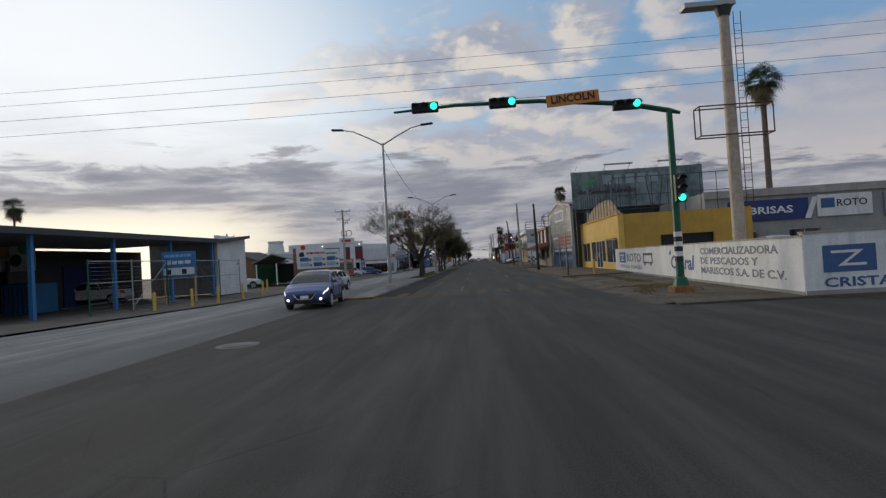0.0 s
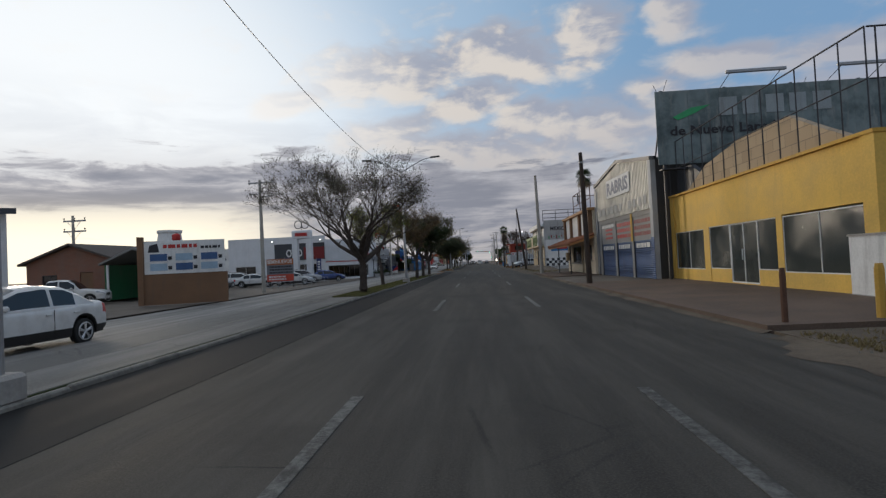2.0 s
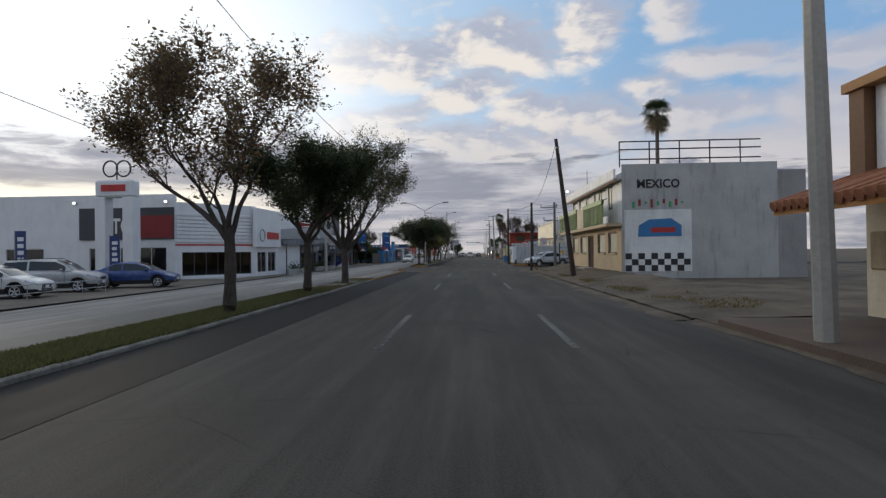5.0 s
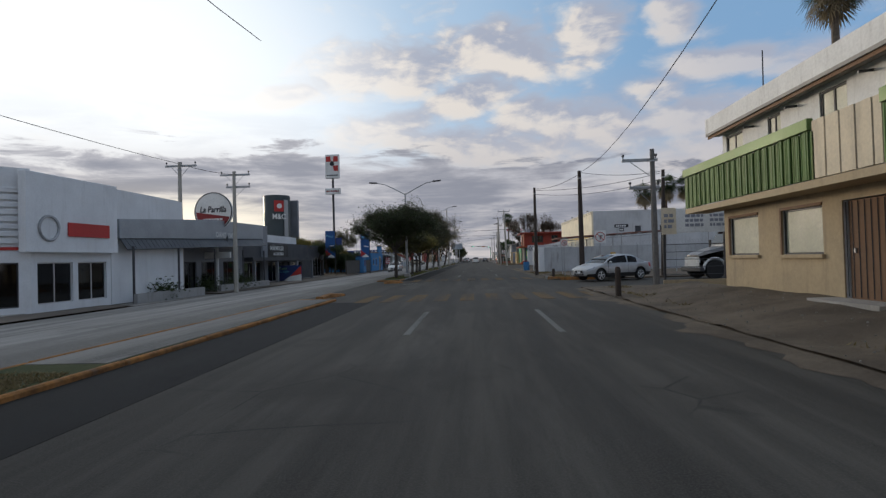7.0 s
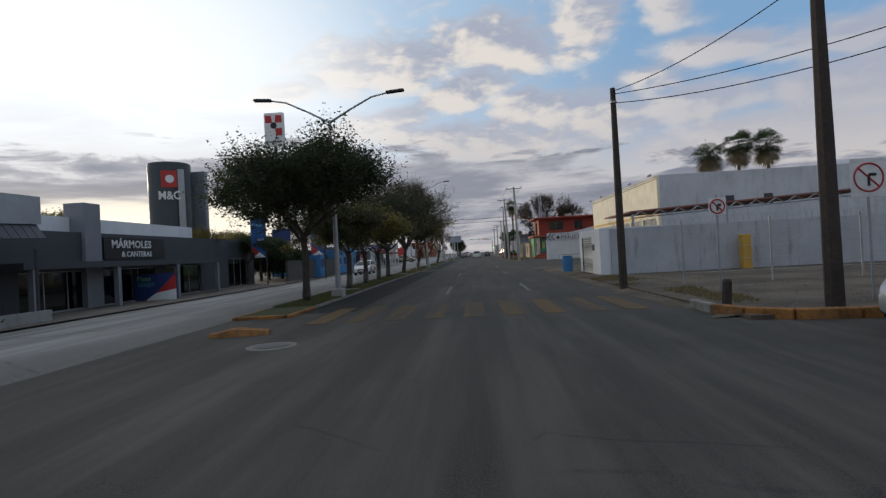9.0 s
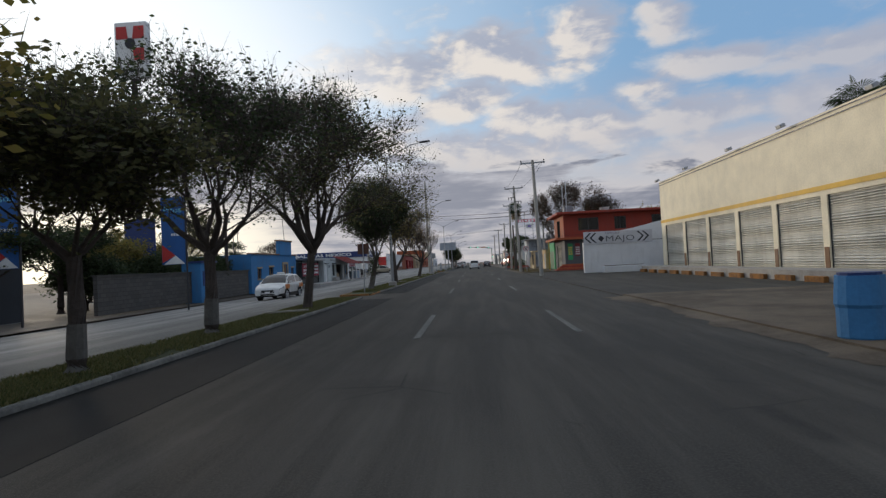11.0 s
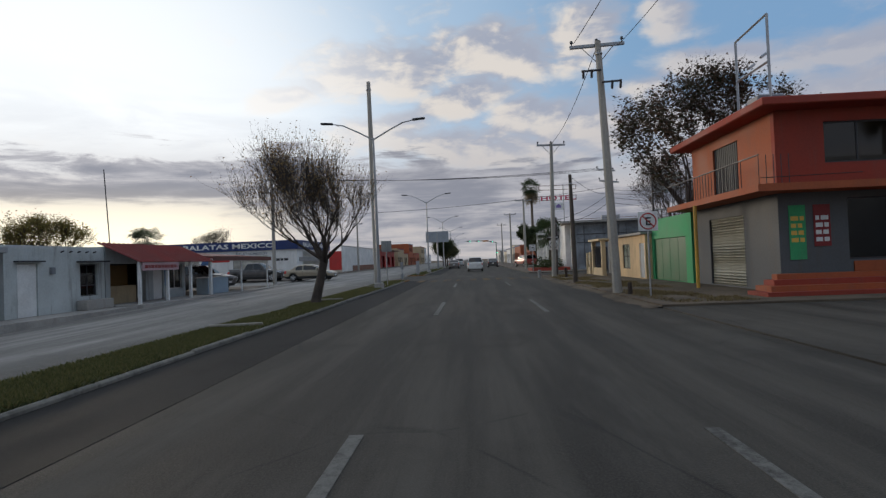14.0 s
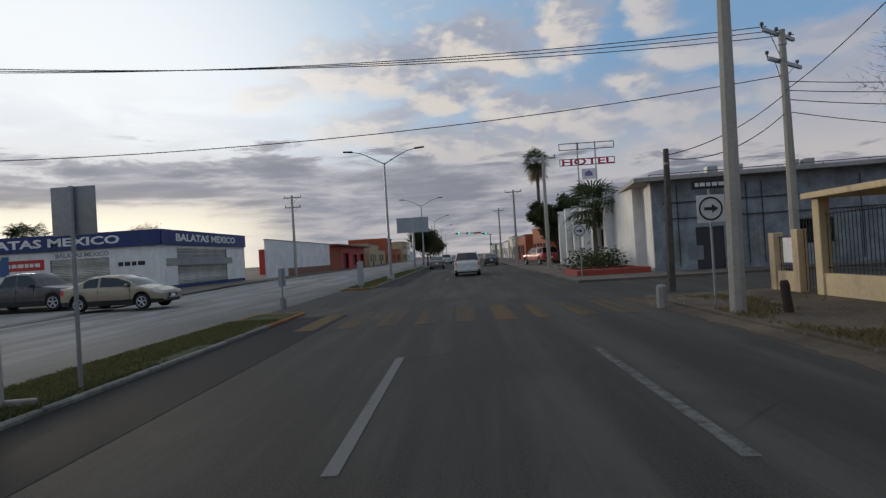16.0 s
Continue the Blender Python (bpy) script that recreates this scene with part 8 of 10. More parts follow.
    # the portal with its emblem
    p = thing("entrance_portal", facing("S", -25.7, 95.6, -0.3), "tall white portal with a red block and ring emblem", "portal")
    for u in (0, 1.95):
        part("leg", boxes((u, u + 0.75, 0, 0.9, 0, 5.9), bevel=0.04), WHITE_CLEAN, p)
    part("crossbeam", boxes((0, 2.7, 0, 0.9, 5.9, 7.1), bevel=0.12), WHITE_CLEAN, p)
    part("red_block", boxes((0.5, 2.2, -0.05, -0.003, 6.3, 6.75)), RED, p)
    for u in (0.88, 1.83):
        part("ring", tube(bmesh.new(), [(u + 0.5 * math.cos(a), 0.4, 7.9 + 0.55 * math.sin(a)) for a in [2 * math.pi * i / 20 for i in range(21)]], 0.06, 5, cap=False), DARK_STEEL, p)
    part("ring_post", bar((1.35, 0.4, 7.1), (1.35, 0.4, 7.6), 0.05, 5), DARK_STEEL, p)
    h = thing("white_hall", facing("S", -66.0, 103.0, -0.3), "long plain white hall with painted marks beside the dealership", "building")
    shell(h, 29, 12, 5.4, WHITE, ((3, 5, 0, 2.4),), parapet=0.2)
    part("door", boxes((3.02, 4.98, 0.05, 0.1, 0, 2.38)), MID_GREY, h)
    part("blue_panel", boxes((18, 22.5, -0.02, -0.003, 2.9, 4.4)), surface("pale_blue_panel", (0.3, 0.45, 0.58), 0.6), h)
    text_bars(h, 14, 26, 1.4, 2.2, -0.004, INK_GREY, 1, 12)
    s = thing("used_car_sign", facing("S", -21.4, 75.7, -0.25), "orange, grey and red used-car sign board", "sign")
    b = part("board", boxes((0, 2.75, -0.06, 0, 0.6, 2.85), bevel=0.01), MID_GREY, s)
    part("panel", boxes((0.02, 2.73, -0.075, -0.062, 2.25, 2.83)), surface("rust_orange_print", (0.42, 0.14, 0.05), 0.5), b)
    part("panel", boxes((0.02, 2.73, -0.075, -0.062, 0.62, 1.3)), surface("red_print", (0.5, 0.07, 0.04), 0.5), b)
    writing("lettering", "SEMINUEVOS", 0.34, pose(0.1, -0.08, 2.4), INK_PALE, b, width=2.5, bold=0.012)
    text_bars(b, 0.3, 2.6, 1.35, 2.2, -0.062, INK, 3, 14)
    text_bars(b, 0.2, 2.0, 0.7, 1.2, -0.076, INK_PALE, 2, 15)
    for u in (0.1, 2.6):
        part("leg", boxes((u, u + 0.08, 0.0, 0.08, 0, 0.62)), DARK_STEEL, s)
    for x, y, z1 in ((-27.5, 77.0, 3.4), (-23.5, 86.5, 3.2), (-20.5, 89.5, 3.0)):
        q = thing("feather_banner", facing("S", x, y, -0.25), "narrow dark blue vertical banner on a pole", "banner", "dealer banners")
        part("pole", bar((0, 0, 0), (0, 0, z1), 0.025, 5), STEEL, q)
        f = part("flag", boxes((0.03, 0.6, -0.01, 0.01, 0.5, z1 - 0.05)), BLUE_DARK, q)
        text_bars(f, 0.15, 0.48, 0.8, z1 - 0.3, -0.011, INK_PALE, 6, int(-x))
    g = thing("rail_fence", facing("L", -18.0, 66.5, -0.3), "low steel rail fence along the dealer's lot", "fence")
    railing(g, 0, 19, 0.0, 0.7, 0, 1.6, STEEL, 0.02, 2)


dealership()


def restaurant():
    t = thing("grill_restaurant", facing("L", -19.2, 109.8, -0.35), "low grey restaurant with a deep dark awning and pale roof band", "building")
    W = 17.5
    holes = tuple((0.8 + i * 3.3, 3.4 + i * 3.3, 0.2 if i != 2 else 0.0, 2.1) for i in range(5))
    shell(t, W, 10, 4.0, MID_GREY, holes, parapet=0.2)
    for i, o in enumerate(holes):
        window(t, *o, 3, DARK_STEEL, GLASS_DARK)
    part("roof_band", prism([(-0.4, 3.3), (W + 0.4, 3.9), (W + 0.4, 5.0), (W * 0.55, 4.9), (-0.4, 4.25)], -1.6, -1.45), surface("pale_steel_band", (0.34, 0.36, 0.38), 0.45, 0.3), t, "pale sheet roof band")
    part("roof_top", prism([(-0.4, 3.4), (W + 0.4, 4.0), (W + 0.4, 4.1), (-0.4, 3.5)], -1.45, 0.5), DARK_GREY, t)
    for i in range(44):
        u = -0.3 + i * 0.41
        part("awning_strip", moved(boxes((0, 0.39, -0.02, 0.02, -0.72, 0)), pose(u, -1.5, 3.32 + 0.0135 * i * 0.41 * 2.4, -35, 0, 0)), DARK_GREY, t)
    for u in (0.2, 4.4, 8.8, 13.2, 17.2):
        part("post", bar((u, -1.9, 0), (u, -1.9, 2.9), 0.06, 6), DARK_STEEL, t)
    writing("lettering", "CARNES ASADAS", 0.34, pose(9.6, -1.62, 3.75), INK_PALE, t, width=3.2, bold=0.01)
    part("low_wall", boxes((0, 6.8, -2.2, -2.0, 0, 0.5), (9, W, -2.2, -2.0, 0, 0.5)), GREY_WALL, t)
    part("roof_unit", boxes((5, 6, 3, 4, 4.0, 4.7), bevel=0.03), STEEL, t)
    s = thing("round_sign", facing("S", -18.4, 121.0, -0.35), "round white and maroon restaurant sign on a white post", "sign")
    part("post", boxes((-0.12, 0.12, 0, 0.2, 0, 4.6)), INK_PALE, s)
    d = part("disc", disc(bmesh.new(), (0, -0.1, 5.6), 1.32, "y", 0.3, 32), INK_PALE, s)
    poly = [(1.24 * math.cos(a), 5.6 + 1.24 * math.sin(a)) for a in [math.pi + 0.02 + (math.pi - 0.35) * i / 16 for i in range(17)]]
    part("maroon_field", prism(poly, -0.27, -0.252), RED_DARK, d)
    writing("lettering", "La Parrilla", 0.42, pose(-0.95, -0.27, 5.55, 0, 0, 0), INK, d, width=1.9, shear=0.2, bold=0.012)
    text_bars(d, -0.7, 0.7, 4.75, 5.15, -0.272, INK_PALE, 2, 21)
    part("rim", tube(bmesh.new(), [(1.33 * math.cos(a), -0.25, 5.6 + 1.33 * math.sin(a)) for a in [2 * math.pi * i / 32 for i in range(33)]], 0.04, 5, cap=False), DARK_STEEL, d)
    part("arrow_board", boxes((-0.9, 1.1, -0.05, 0.05, 2.3, 2.75), bevel=0.02), INK_PALE, s)
    part("name_board", boxes((-0.8, 0.9, -0.05, 0.05, 3.3, 3.9), bevel=0.02), DARK_GREY, s)
    text_bars(s, -0.7, 0.8, 3.35, 3.85, -0.052, INK_PALE, 2, 22)
    for i, (x, y) in enumerate(((-17.6, 113.0), (-17.8, 118.6), (-17.6, 122.5), (-17.8, 124.2))):
        bush = bmesh.new()
        rb = random.Random(90 + i)
        for j in range(700):
            leaf(bush, rb, Vector((rb.gauss(0, 0.45), rb.gauss(0, 0.5), abs(rb.gauss(0.45, 0.28)))), 0.16)
        ob = part("shrub", bush, LEAF_DARK)
        ob.location = (x, y, -0.3)
        tagged(ob, "dark clipped shrub by the forecourt", "shrub", "forecourt shrubs")


restaurant()


def stone_showroom():
    t = thing("stone_showroom", facing("L", -20.0, 128.2, -0.35), "dark stone showroom with a grey cylinder tower", "building")
    W = 26.0
    holes = ((1.0, 5.4, 0.1, 2.0), (6.4, 11.0, 0.1, 2.0), (12.2, 16.6, 0.1, 2.0), (21, 24.6, 0.1, 2.4))
    shell(t, W, 10, 3.9, DARK_GREY, holes, parapet=0.2)
    for o in holes:
        window(t, *o, 3, STEEL, GLASS_DARK)
    part("plinth", boxes((0, W, -0.06, -0.003, 0, 0.1)), CONCRETE, t)
    part("white_parapet", boxes((0, 16.8, 0.6, 0.85, 3.9, 4.7)), WHITE_CLEAN, t)
    part("white_block", boxes((4.9, 6.1, -0.2, 0.9, 0.0, 5.4), bevel=0.02), MID_GREY, t, "grey rendered pier")
    part("sign_board", boxes((6.4, 12.0, -0.1, -0.003, 2.5, 3.7)), BLACK, t)
    writing("lettering", "MÁRMOLES", 0.42, pose(7.0, -0.12, 3.15), INK_PALE, t, width=3.6, bold=0.012)
    writing("lettering", "& CANTERAS", 0.3, pose(7.8, -0.12, 2.65), INK_PALE, t, width=2.8, bold=0.01)
    part("canopy", boxes((-0.3, 17, -1.4, -0.004, 2.1, 2.4)), DARK_GREY, t)
    for u in (0.2, 5.6, 11.2, 16.4):
        part("canopy_post", boxes((u, u + 0.25, -1.35, -1.1, 0, 2.1)), MID_GREY, t)
    part("cylinder_tower", tube(bmesh.new(), ((20.2, 4.0, 0), (20.2, 4.0, 9.9), (20.2, 4.0, 10.0)), (1.55, 1.55, 1.5), 32), surface("slate_cladding", (0.045, 0.06, 0.066), 0.4, var=0.12), t, "slate grey cylinder tower")
    part("tower_fin", boxes((21.8, 22.3, 2.0, 4.6, 0, 9.6), bevel=0.02), MID_GREY, t)
    part("tower_fin", boxes((22.32, 22.7, 2.6, 4.4, 0, 9.3)), DARK_GREY, t)
    k = pose(20.2, 4.0, 0, 0, 0, -62)
    part("emblem", moved(boxes((-0.55, 0.55, -1.62, -1.55, 8.0, 9.3)), k), RED, t, "red emblem")
    part("emblem_dot", moved(disc(bmesh.new(), (0.05, -1.64, 8.65), 0.3, "y", 0.03), k), INK_PALE, t)
    writing("lettering", "M&C", 0.62, k @ pose(-0.75, -1.62, 7.1), INK_PALE, t, width=1.5, bold=0.02)
    part("glass_strip", moved(boxes((0.6, 1.05, -1.6, -1.35, 0.5, 9.4)), k), STEEL, t)
    s = thing("tile_advert", facing("S", -20.0, 137.2, -0.35), "blue, white and red advert board standing on the forecourt", "sign")
    b = part("board", boxes((0, 2.5, -0.05, 0.03, 0.02, 1.6)), BLUE_DARK, s)
    part("red_corner", prism([(1.3, 0.5), (2.48, 1.58), (2.48, 0.7)], -0.065, -0.052), RED, b)
    part("white_field", prism([(0.6, 0.05), (2.48, 0.05), (2.48, 0.7), (1.3, 0.5)], -0.065, -0.052), INK_PALE, b)
    writing("lettering", "Pisos", 0.28, pose(0.2, -0.06, 1.2), surface("lime_ink", (0.25, 0.5, 0.2), 0.5), b, width=0.8)
    writing("lettering", "AZULEJOS", 0.22, pose(0.2, -0.06, 0.88), surface("teal_ink", (0.1, 0.35, 0.45), 0.5), b, width=1.0)
    for y, x in ((158.0, -15.9), (151.5, -19.0)):
        q = thing("tall_banner", facing("S", x, y, -0.3), "tall blue banner with red and white corner on a pole", "banner", "tall blue banners")
        part("pole", bar((1.25, 0.02, 0), (1.25, 0.02, 5.8), 0.05, 6), DARK_STEEL, q)
        f = part("cloth", boxes((0, 1.2, -0.02, 0.02, 2.3, 5.7)), surface("banner_blue", (0.03, 0.10, 0.28), 0.7), q)
        writing("lettering", "Pisos", 0.3, pose(0.15, -0.025, 4.9), surface("banner_teal", (0.2, 0.5, 0.6), 0.6), f, width=0.9)
        part("red_corner", prism([(0.02, 2.4), (0.02, 3.3), (0.7, 2.75)], -0.035, -0.022), RED, f)
        part("white_corner", prism([(0.1, 2.32), (0.7, 2.75), (1.18, 2.32)], -0.035, -0.022), INK_PALE, f)
        text_bars(f, 0.5, 1.1, 3.7, 3.9, -0.022, INK_PALE, 1, 31)


stone_showroom()


def tower_sign():
    t = thing("tower_sign", facing("S", -22.4, 164.8, -0.3), "very tall steel pole sign with a red star-shaped emblem", "sign")
    part("pole", tube(bmesh.new(), ((1.05, 0.1, 0), (1.05, 0.1, 14.6)), 0.17, 10), DARK_STEEL, t)
    b = part("panel", boxes((0, 2.1, -0.2, 0.3, 14.4, 18.0), bevel=0.05), INK_PALE, t, "white light-box panel")
    for s1, s2 in ((-1, 1), (1, 1), (1, -1), (-1, -1)):
        if (s1, s2) == (-1, -1):
            continue
        c = Vector((1.05, 0, 16.6))
        part("emblem_piece", prism([(c.x + s1 * 0.15, c.z + s2 * 0.3), (c.x + s1 * 0.9, c.z + s2 * 0.3), (c.x + s1 * 0.9, c.z + s2 * 1.1), (c.x + s1 * 0.25, c.z + s2 * 1.1)], -0.23, -0.202), RED, b)
    part("emblem_dot", disc(bmesh.new(), (1.05, -0.23, 16.6), 0.34, "y", 0.04), INK, b)
    text_bars(b, 0.2, 1.9, 14.7, 15.0, -0.204, INK, 1, 41)
    p = part("lower_panel", boxes((-0.1, 2.2, -0.15, 0.25, 12.0, 12.9), bevel=0.03), INK_PALE, t)
    text_bars(p, 0.1, 2.0, 12.25, 12.65, -0.153, RED_DARK, 1, 42)
    part("low_banner", boxes((0.3, 2.3, -0.3, -0.26, 3.0, 5.4)), BLUE_DARK, t)


tower_sign()


def blue_house():
    t = thing("blue_house", facing("L", -17.0, 171.6, -0.2), "bright blue plastered house with a raised central front", "building")
    W = 10.4
    holes = ((1.2, 2.0, 1.1, 1.9), (3.6, 4.6, 1.0, 2.0), (6.9, 7.9, 0.0, 2.2), (9.0, 9.7, 1.1, 1.9))
    shell(t, W, 8, 3.0, BLUE, holes, parapet=0.2)
    for o in (holes[0], holes[1], holes[3]):
        window(t, *o, 2, BROWN, GLASS_DARK)
        part("window_surround", boxes((o[0] - 0.1, o[1] + 0.1, -0.05, -0.003, o[3], o[3] + 0.12), (o[0] - 0.1, o[1] + 0.1, -0.07, -0.003, o[2] - 0.1, o[2])), TAN, t)
    d = part("door", boxes((6.92, 7.88, 0.06, 0.11, 0, 2.18)), BROWN, t)
    part("door_surround", boxes((6.7, 6.9, -0.06, -0.003, 0, 2.4), (7.9, 8.1, -0.06, -0.003, 0, 2.4), (6.9, 7.9, -0.06, -0.003, 2.2, 2.4)), TAN, t)
    part("raised_front", boxes((5.9, 8.9, -0.12, 0.2, 3.0, 4.2)), BLUE, t, "raised blue front")
    part("coping", boxes((5.8, 9.0, -0.2, 0.3, 4.2, 4.32)), BROWN, t)
    part("coping", boxes((-0.05, 5.9, -0.1, 0.3, 3.0, 3.1), (8.9, W + 0.05, -0.1, 0.3, 3.0, 3.1)), BROWN, t)
    part("roof_frame", bars([((1.6, 2, 2.8), (1.6, 2, 5.3)), ((2.4, 2, 2.8), (2.4, 2, 5.0)), ((1.6, 2, 5.0), (2.7, 2, 4.8)), ((0.6, 3, 2.8), (0.6, 3, 4.2)), ((0.2, 3, 4.0), (1.1, 3, 4.0))], 0.03), DARK_STEEL, t)
    b = thing("block_wall", facing("L", -17.2, 155.0, -0.2), "grey-brown block wall in front of a yard", "wall")
    part("wall", wall(16.5, 1.75, 0.2), BLOCK, b)
    part("coping", boxes((-0.05, 16.55, -0.05, 0.25, 1.75, 1.83)), BLOCK, b)
    n = thing("blue_kiosk", facing("L", -16.6, 163.2, -0.25), "small blue steel kiosk by the pavement", "kiosk")
    part("body", boxes((0, 1.8, 0, 1.2, 0, 2.4), bevel=0.03), BLUE, n)
    part("roof", boxes((-0.1, 1.9, -0.1, 1.3, 2.4, 2.5)), BLUE_DARK, n)
    part("hatch", boxes((0.2, 1.6, -0.03, -0.002, 1.0, 1.9)), BLUE_DARK, n)


blue_house()


def workshop_row():
    t = thing("red_stall", facing("L", -16.6, 182.5, 0.0), "dark open stall with red lettered banners", "stall")
    part("roof", boxes((-0.2, 6.0, -0.6, 5, 2.3, 2.45)), DARK_GREY, t)
    part("roof_edge", boxes((-0.2, 6.0, -0.66, -0.605, 2.32, 2.5)), STEEL, t)
    part("back_wall", boxes((0, 5.8, 4.6, 4.8, 0, 2.3)), DARK_GREY, t)
    part("low_wall", boxes((0.1, 5.7, 0.12, 0.22, 0, 0.6)), BLOCK, t)
    for a, b in ((0.2, 2.7), (3.0, 5.5)):
        c = part("banner", boxes((a, b, -0.02, 0.02, 0.8, 2.05)), surface("red_banner_cloth", (0.30, 0.03, 0.05), 0.8, dirt=0.15), t, "red banner with white lettering")
        if a < 1:
            writing("lettering", "AUTO", 0.3, pose(a + 0.3, -0.024, 1.62), INK_PALE, c, width=1.2)
            text_bars(c, a + 0.2, b - 0.2, 0.92, 1.55, -0.022, INK_PALE, 2, 51)
        else:
            text_bars(c, a + 0.2, b - 0.2, 0.95, 1.95, -0.022, INK_PALE, 3, 53)
    for u in (0.1, 2.8, 5.6):
        part("post", boxes((u, u + 0.1, 0.02, 0.12, 0, 2.3)), DARK_STEEL, t)
    slab("pavement", -17.0, -14.75, 182.0, 209.4, 0.045, CONCRETE, label="broken concrete pavement in front of the workshops", category="pavement", thick=0.5)
    w = thing("white_workshop", facing("L", -16.2, 188.6, 0.05), "stained white workshop with a steel door", "building")
    shell(w, 5.05, 7, 2.55, surface("stained_white_wall", (0.50, 0.53, 0.52), dirt=0.55), ((0.55, 1.45, 0, 1.9), (3.6, 4.6, 0.55, 1.85)), parapet=0.1)
    part("door", boxes((0.57, 1.43, 0.04, 0.09, 0, 1.88), bevel=0.01), INK_PALE, w)
    part("lintel_shade", boxes((0.4, 1.6, -0.2, -0.003, 1.95, 2.0)), DARK_STEEL, w)
    part("meter_box", boxes((2.0, 2.2, -0.1, -0.003, 1.5, 1.75), bevel=0.01), MID_GREY, w)
    window(w, 3.6, 4.6, 0.55, 1.85, 2, DARK_STEEL, GLASS_DARK, rows=3)
    part("window_awning", boxes((3.4, 4.8, -0.45, -0.003, 1.92, 1.98)), DARK_STEEL, w)
    part("low_bench", boxes((3.3, 4.9, -0.5, -0.05, 0.0, 0.4), bevel=0.02), CONCRETE, w)
    for i in range(5):
        part("roof_stub", bar((2.6 + i * 0.45, 0.1, 2.3), (2.6 + i * 0.45, -0.12, 2.36), 0.03, 5), DARK_STEEL, w)
    r = thing("red_roofed_shop", facing("L", -16.2, 193.72, 0.05), "pale open-fronted shop under a red sheet roof on posts", "building")
    shell(r, 6.5, 7, 2.6, surface("grimy_pale_wall", (0.40, 0.43, 0.44), dirt=0.5), ((0.3, 2.9, 0.0, 1.85), (3.5, 4.4, 0.0, 1.85), (4.9, 6.2, 0.5, 1.8)), parapet=0.05)
    part("inner_panel", boxes((0.32, 2.88, 0.9, 1.0, 0, 1.8)), surface("ochre_partition", (0.22, 0.13, 0.05), 0.8, dirt=0.4), r, "brown and ochre partition inside")
    part("counter", boxes((0.5, 2.6, 0.3, 0.75, 0.0, 0.85), bevel=0.02), TAN, r)
    # charcoal sheet behind the openings stands for the dark interior
    part("dark_inner_wall", boxes((0.25, 6.25, 2.6, 2.7, 0.05, 2.4)), DARK_GREY, r)
    part("door", boxes((3.52, 4.38, 0.08, 0.12, 0.06, 1.83)), INK_PALE, r)
    part("notice", boxes((4.5, 4.8, -0.02, -0.003, 0.7, 1.6)), BLUE, r, "faded blue notice")
    window(r, 4.9, 6.2, 0.5, 1.8, 2, ALU, GLASS_DARK)
    roof_red = surface("red_sheet_roof", (0.20, 0.035, 0.03), 0.7, var=0.3, dirt=0.3)
    for i in range(10):
        u = -0.1 + i * 0.68
        rib = [(u, 0.0), (u + 0.03, 0.05), (u + 0.07, 0.05), (u + 0.10, 0.0), (u + 0.35, 0.0), (u + 0.38, 0.05), (u + 0.42, 0.05), (u + 0.45, 0.0), (u + 0.675, 0.0), (u + 0.675, -0.02), (u, -0.02)]
        part("roof_sheet", moved(prism(rib, 0.0, 2.1), pose(0, -1.62, 1.88, 25, 0, 0)), roof_red, r)
    for u in (0.05, 2.2, 4.3, 6.4):
        part("post", boxes((u, u + 0.12, -1.5, -1.38, 0, 1.9)), INK_PALE, r)
    b = part("sign_board", boxes((0.1, 3.0, -1.6, -1.55, 1.5, 1.84)), surface("pinkish_sign_board", (0.45, 0.30, 0.32), 0.6, dirt=0.3), r, "faded pinkish sign board")
    text_bars(b, 0.25, 2.85, 1.55, 1.79, -1.602, RED_DARK, 1, 52)
    part("plinth", boxes((-0.1, 6.6, -1.7, -0.003, -0.3, 0.06), bevel=0.02), CONCRETE, r)
    c = thing("carport", facing("L", -14.9, 200.4, 0.1), "reddish-brown carport roof on white posts", "carport")
    part("roof", moved(prism([(-0.2, 2.0), (-0.2, 2.1), (5.5, 2.62), (5.5, 2.52)], -8.6, 0.0), pose(0, 0, 0, 0, 0, 90)), surface("brown_sheet_roof", (0.16, 0.05, 0.04), 0.7, var=0.3), c)
    part("fascia", boxes((0.0, 8.6, -0.26, -0.205, 1.86, 2.12)), surface("rusty_fascia", (0.13, 0.05, 0.04), 0.7, var=0.3), c)
    for u in (0.2, 4.1, 8.4):
        for y in (0.0, 5.2):
            part("post", bar((u, y, -0.05), (u, y, 2.02 + 0.08 * y), 0.055, 6), INK_PALE, c)
    k = thing("snack_counter", facing("L", -15.6, 201.6, 0.05), "pale blue painted counter under the carport", "counter")
    part("body", boxes((0, 2.6, 0, 0.7, 0, 0.95), bevel=0.02), surface("pale_blue_paint", (0.30, 0.38, 0.46), 0.6, dirt=0.3), k)
    part("top", boxes((-0.05, 2.65, -0.05, 0.75, 0.95, 1.0), bevel=0.01), INK_PALE, k)
    a = tagged(part("antenna_mast", bar((0.2, 0, 0), (-0.35, 0, 9.5), 0.04, 5), DARK_STEEL), "thin leaning steel antenna mast behind the workshops", "antenna")
    a.matrix_basis = pose(-28.2, 211.6, 0)


workshop_row()


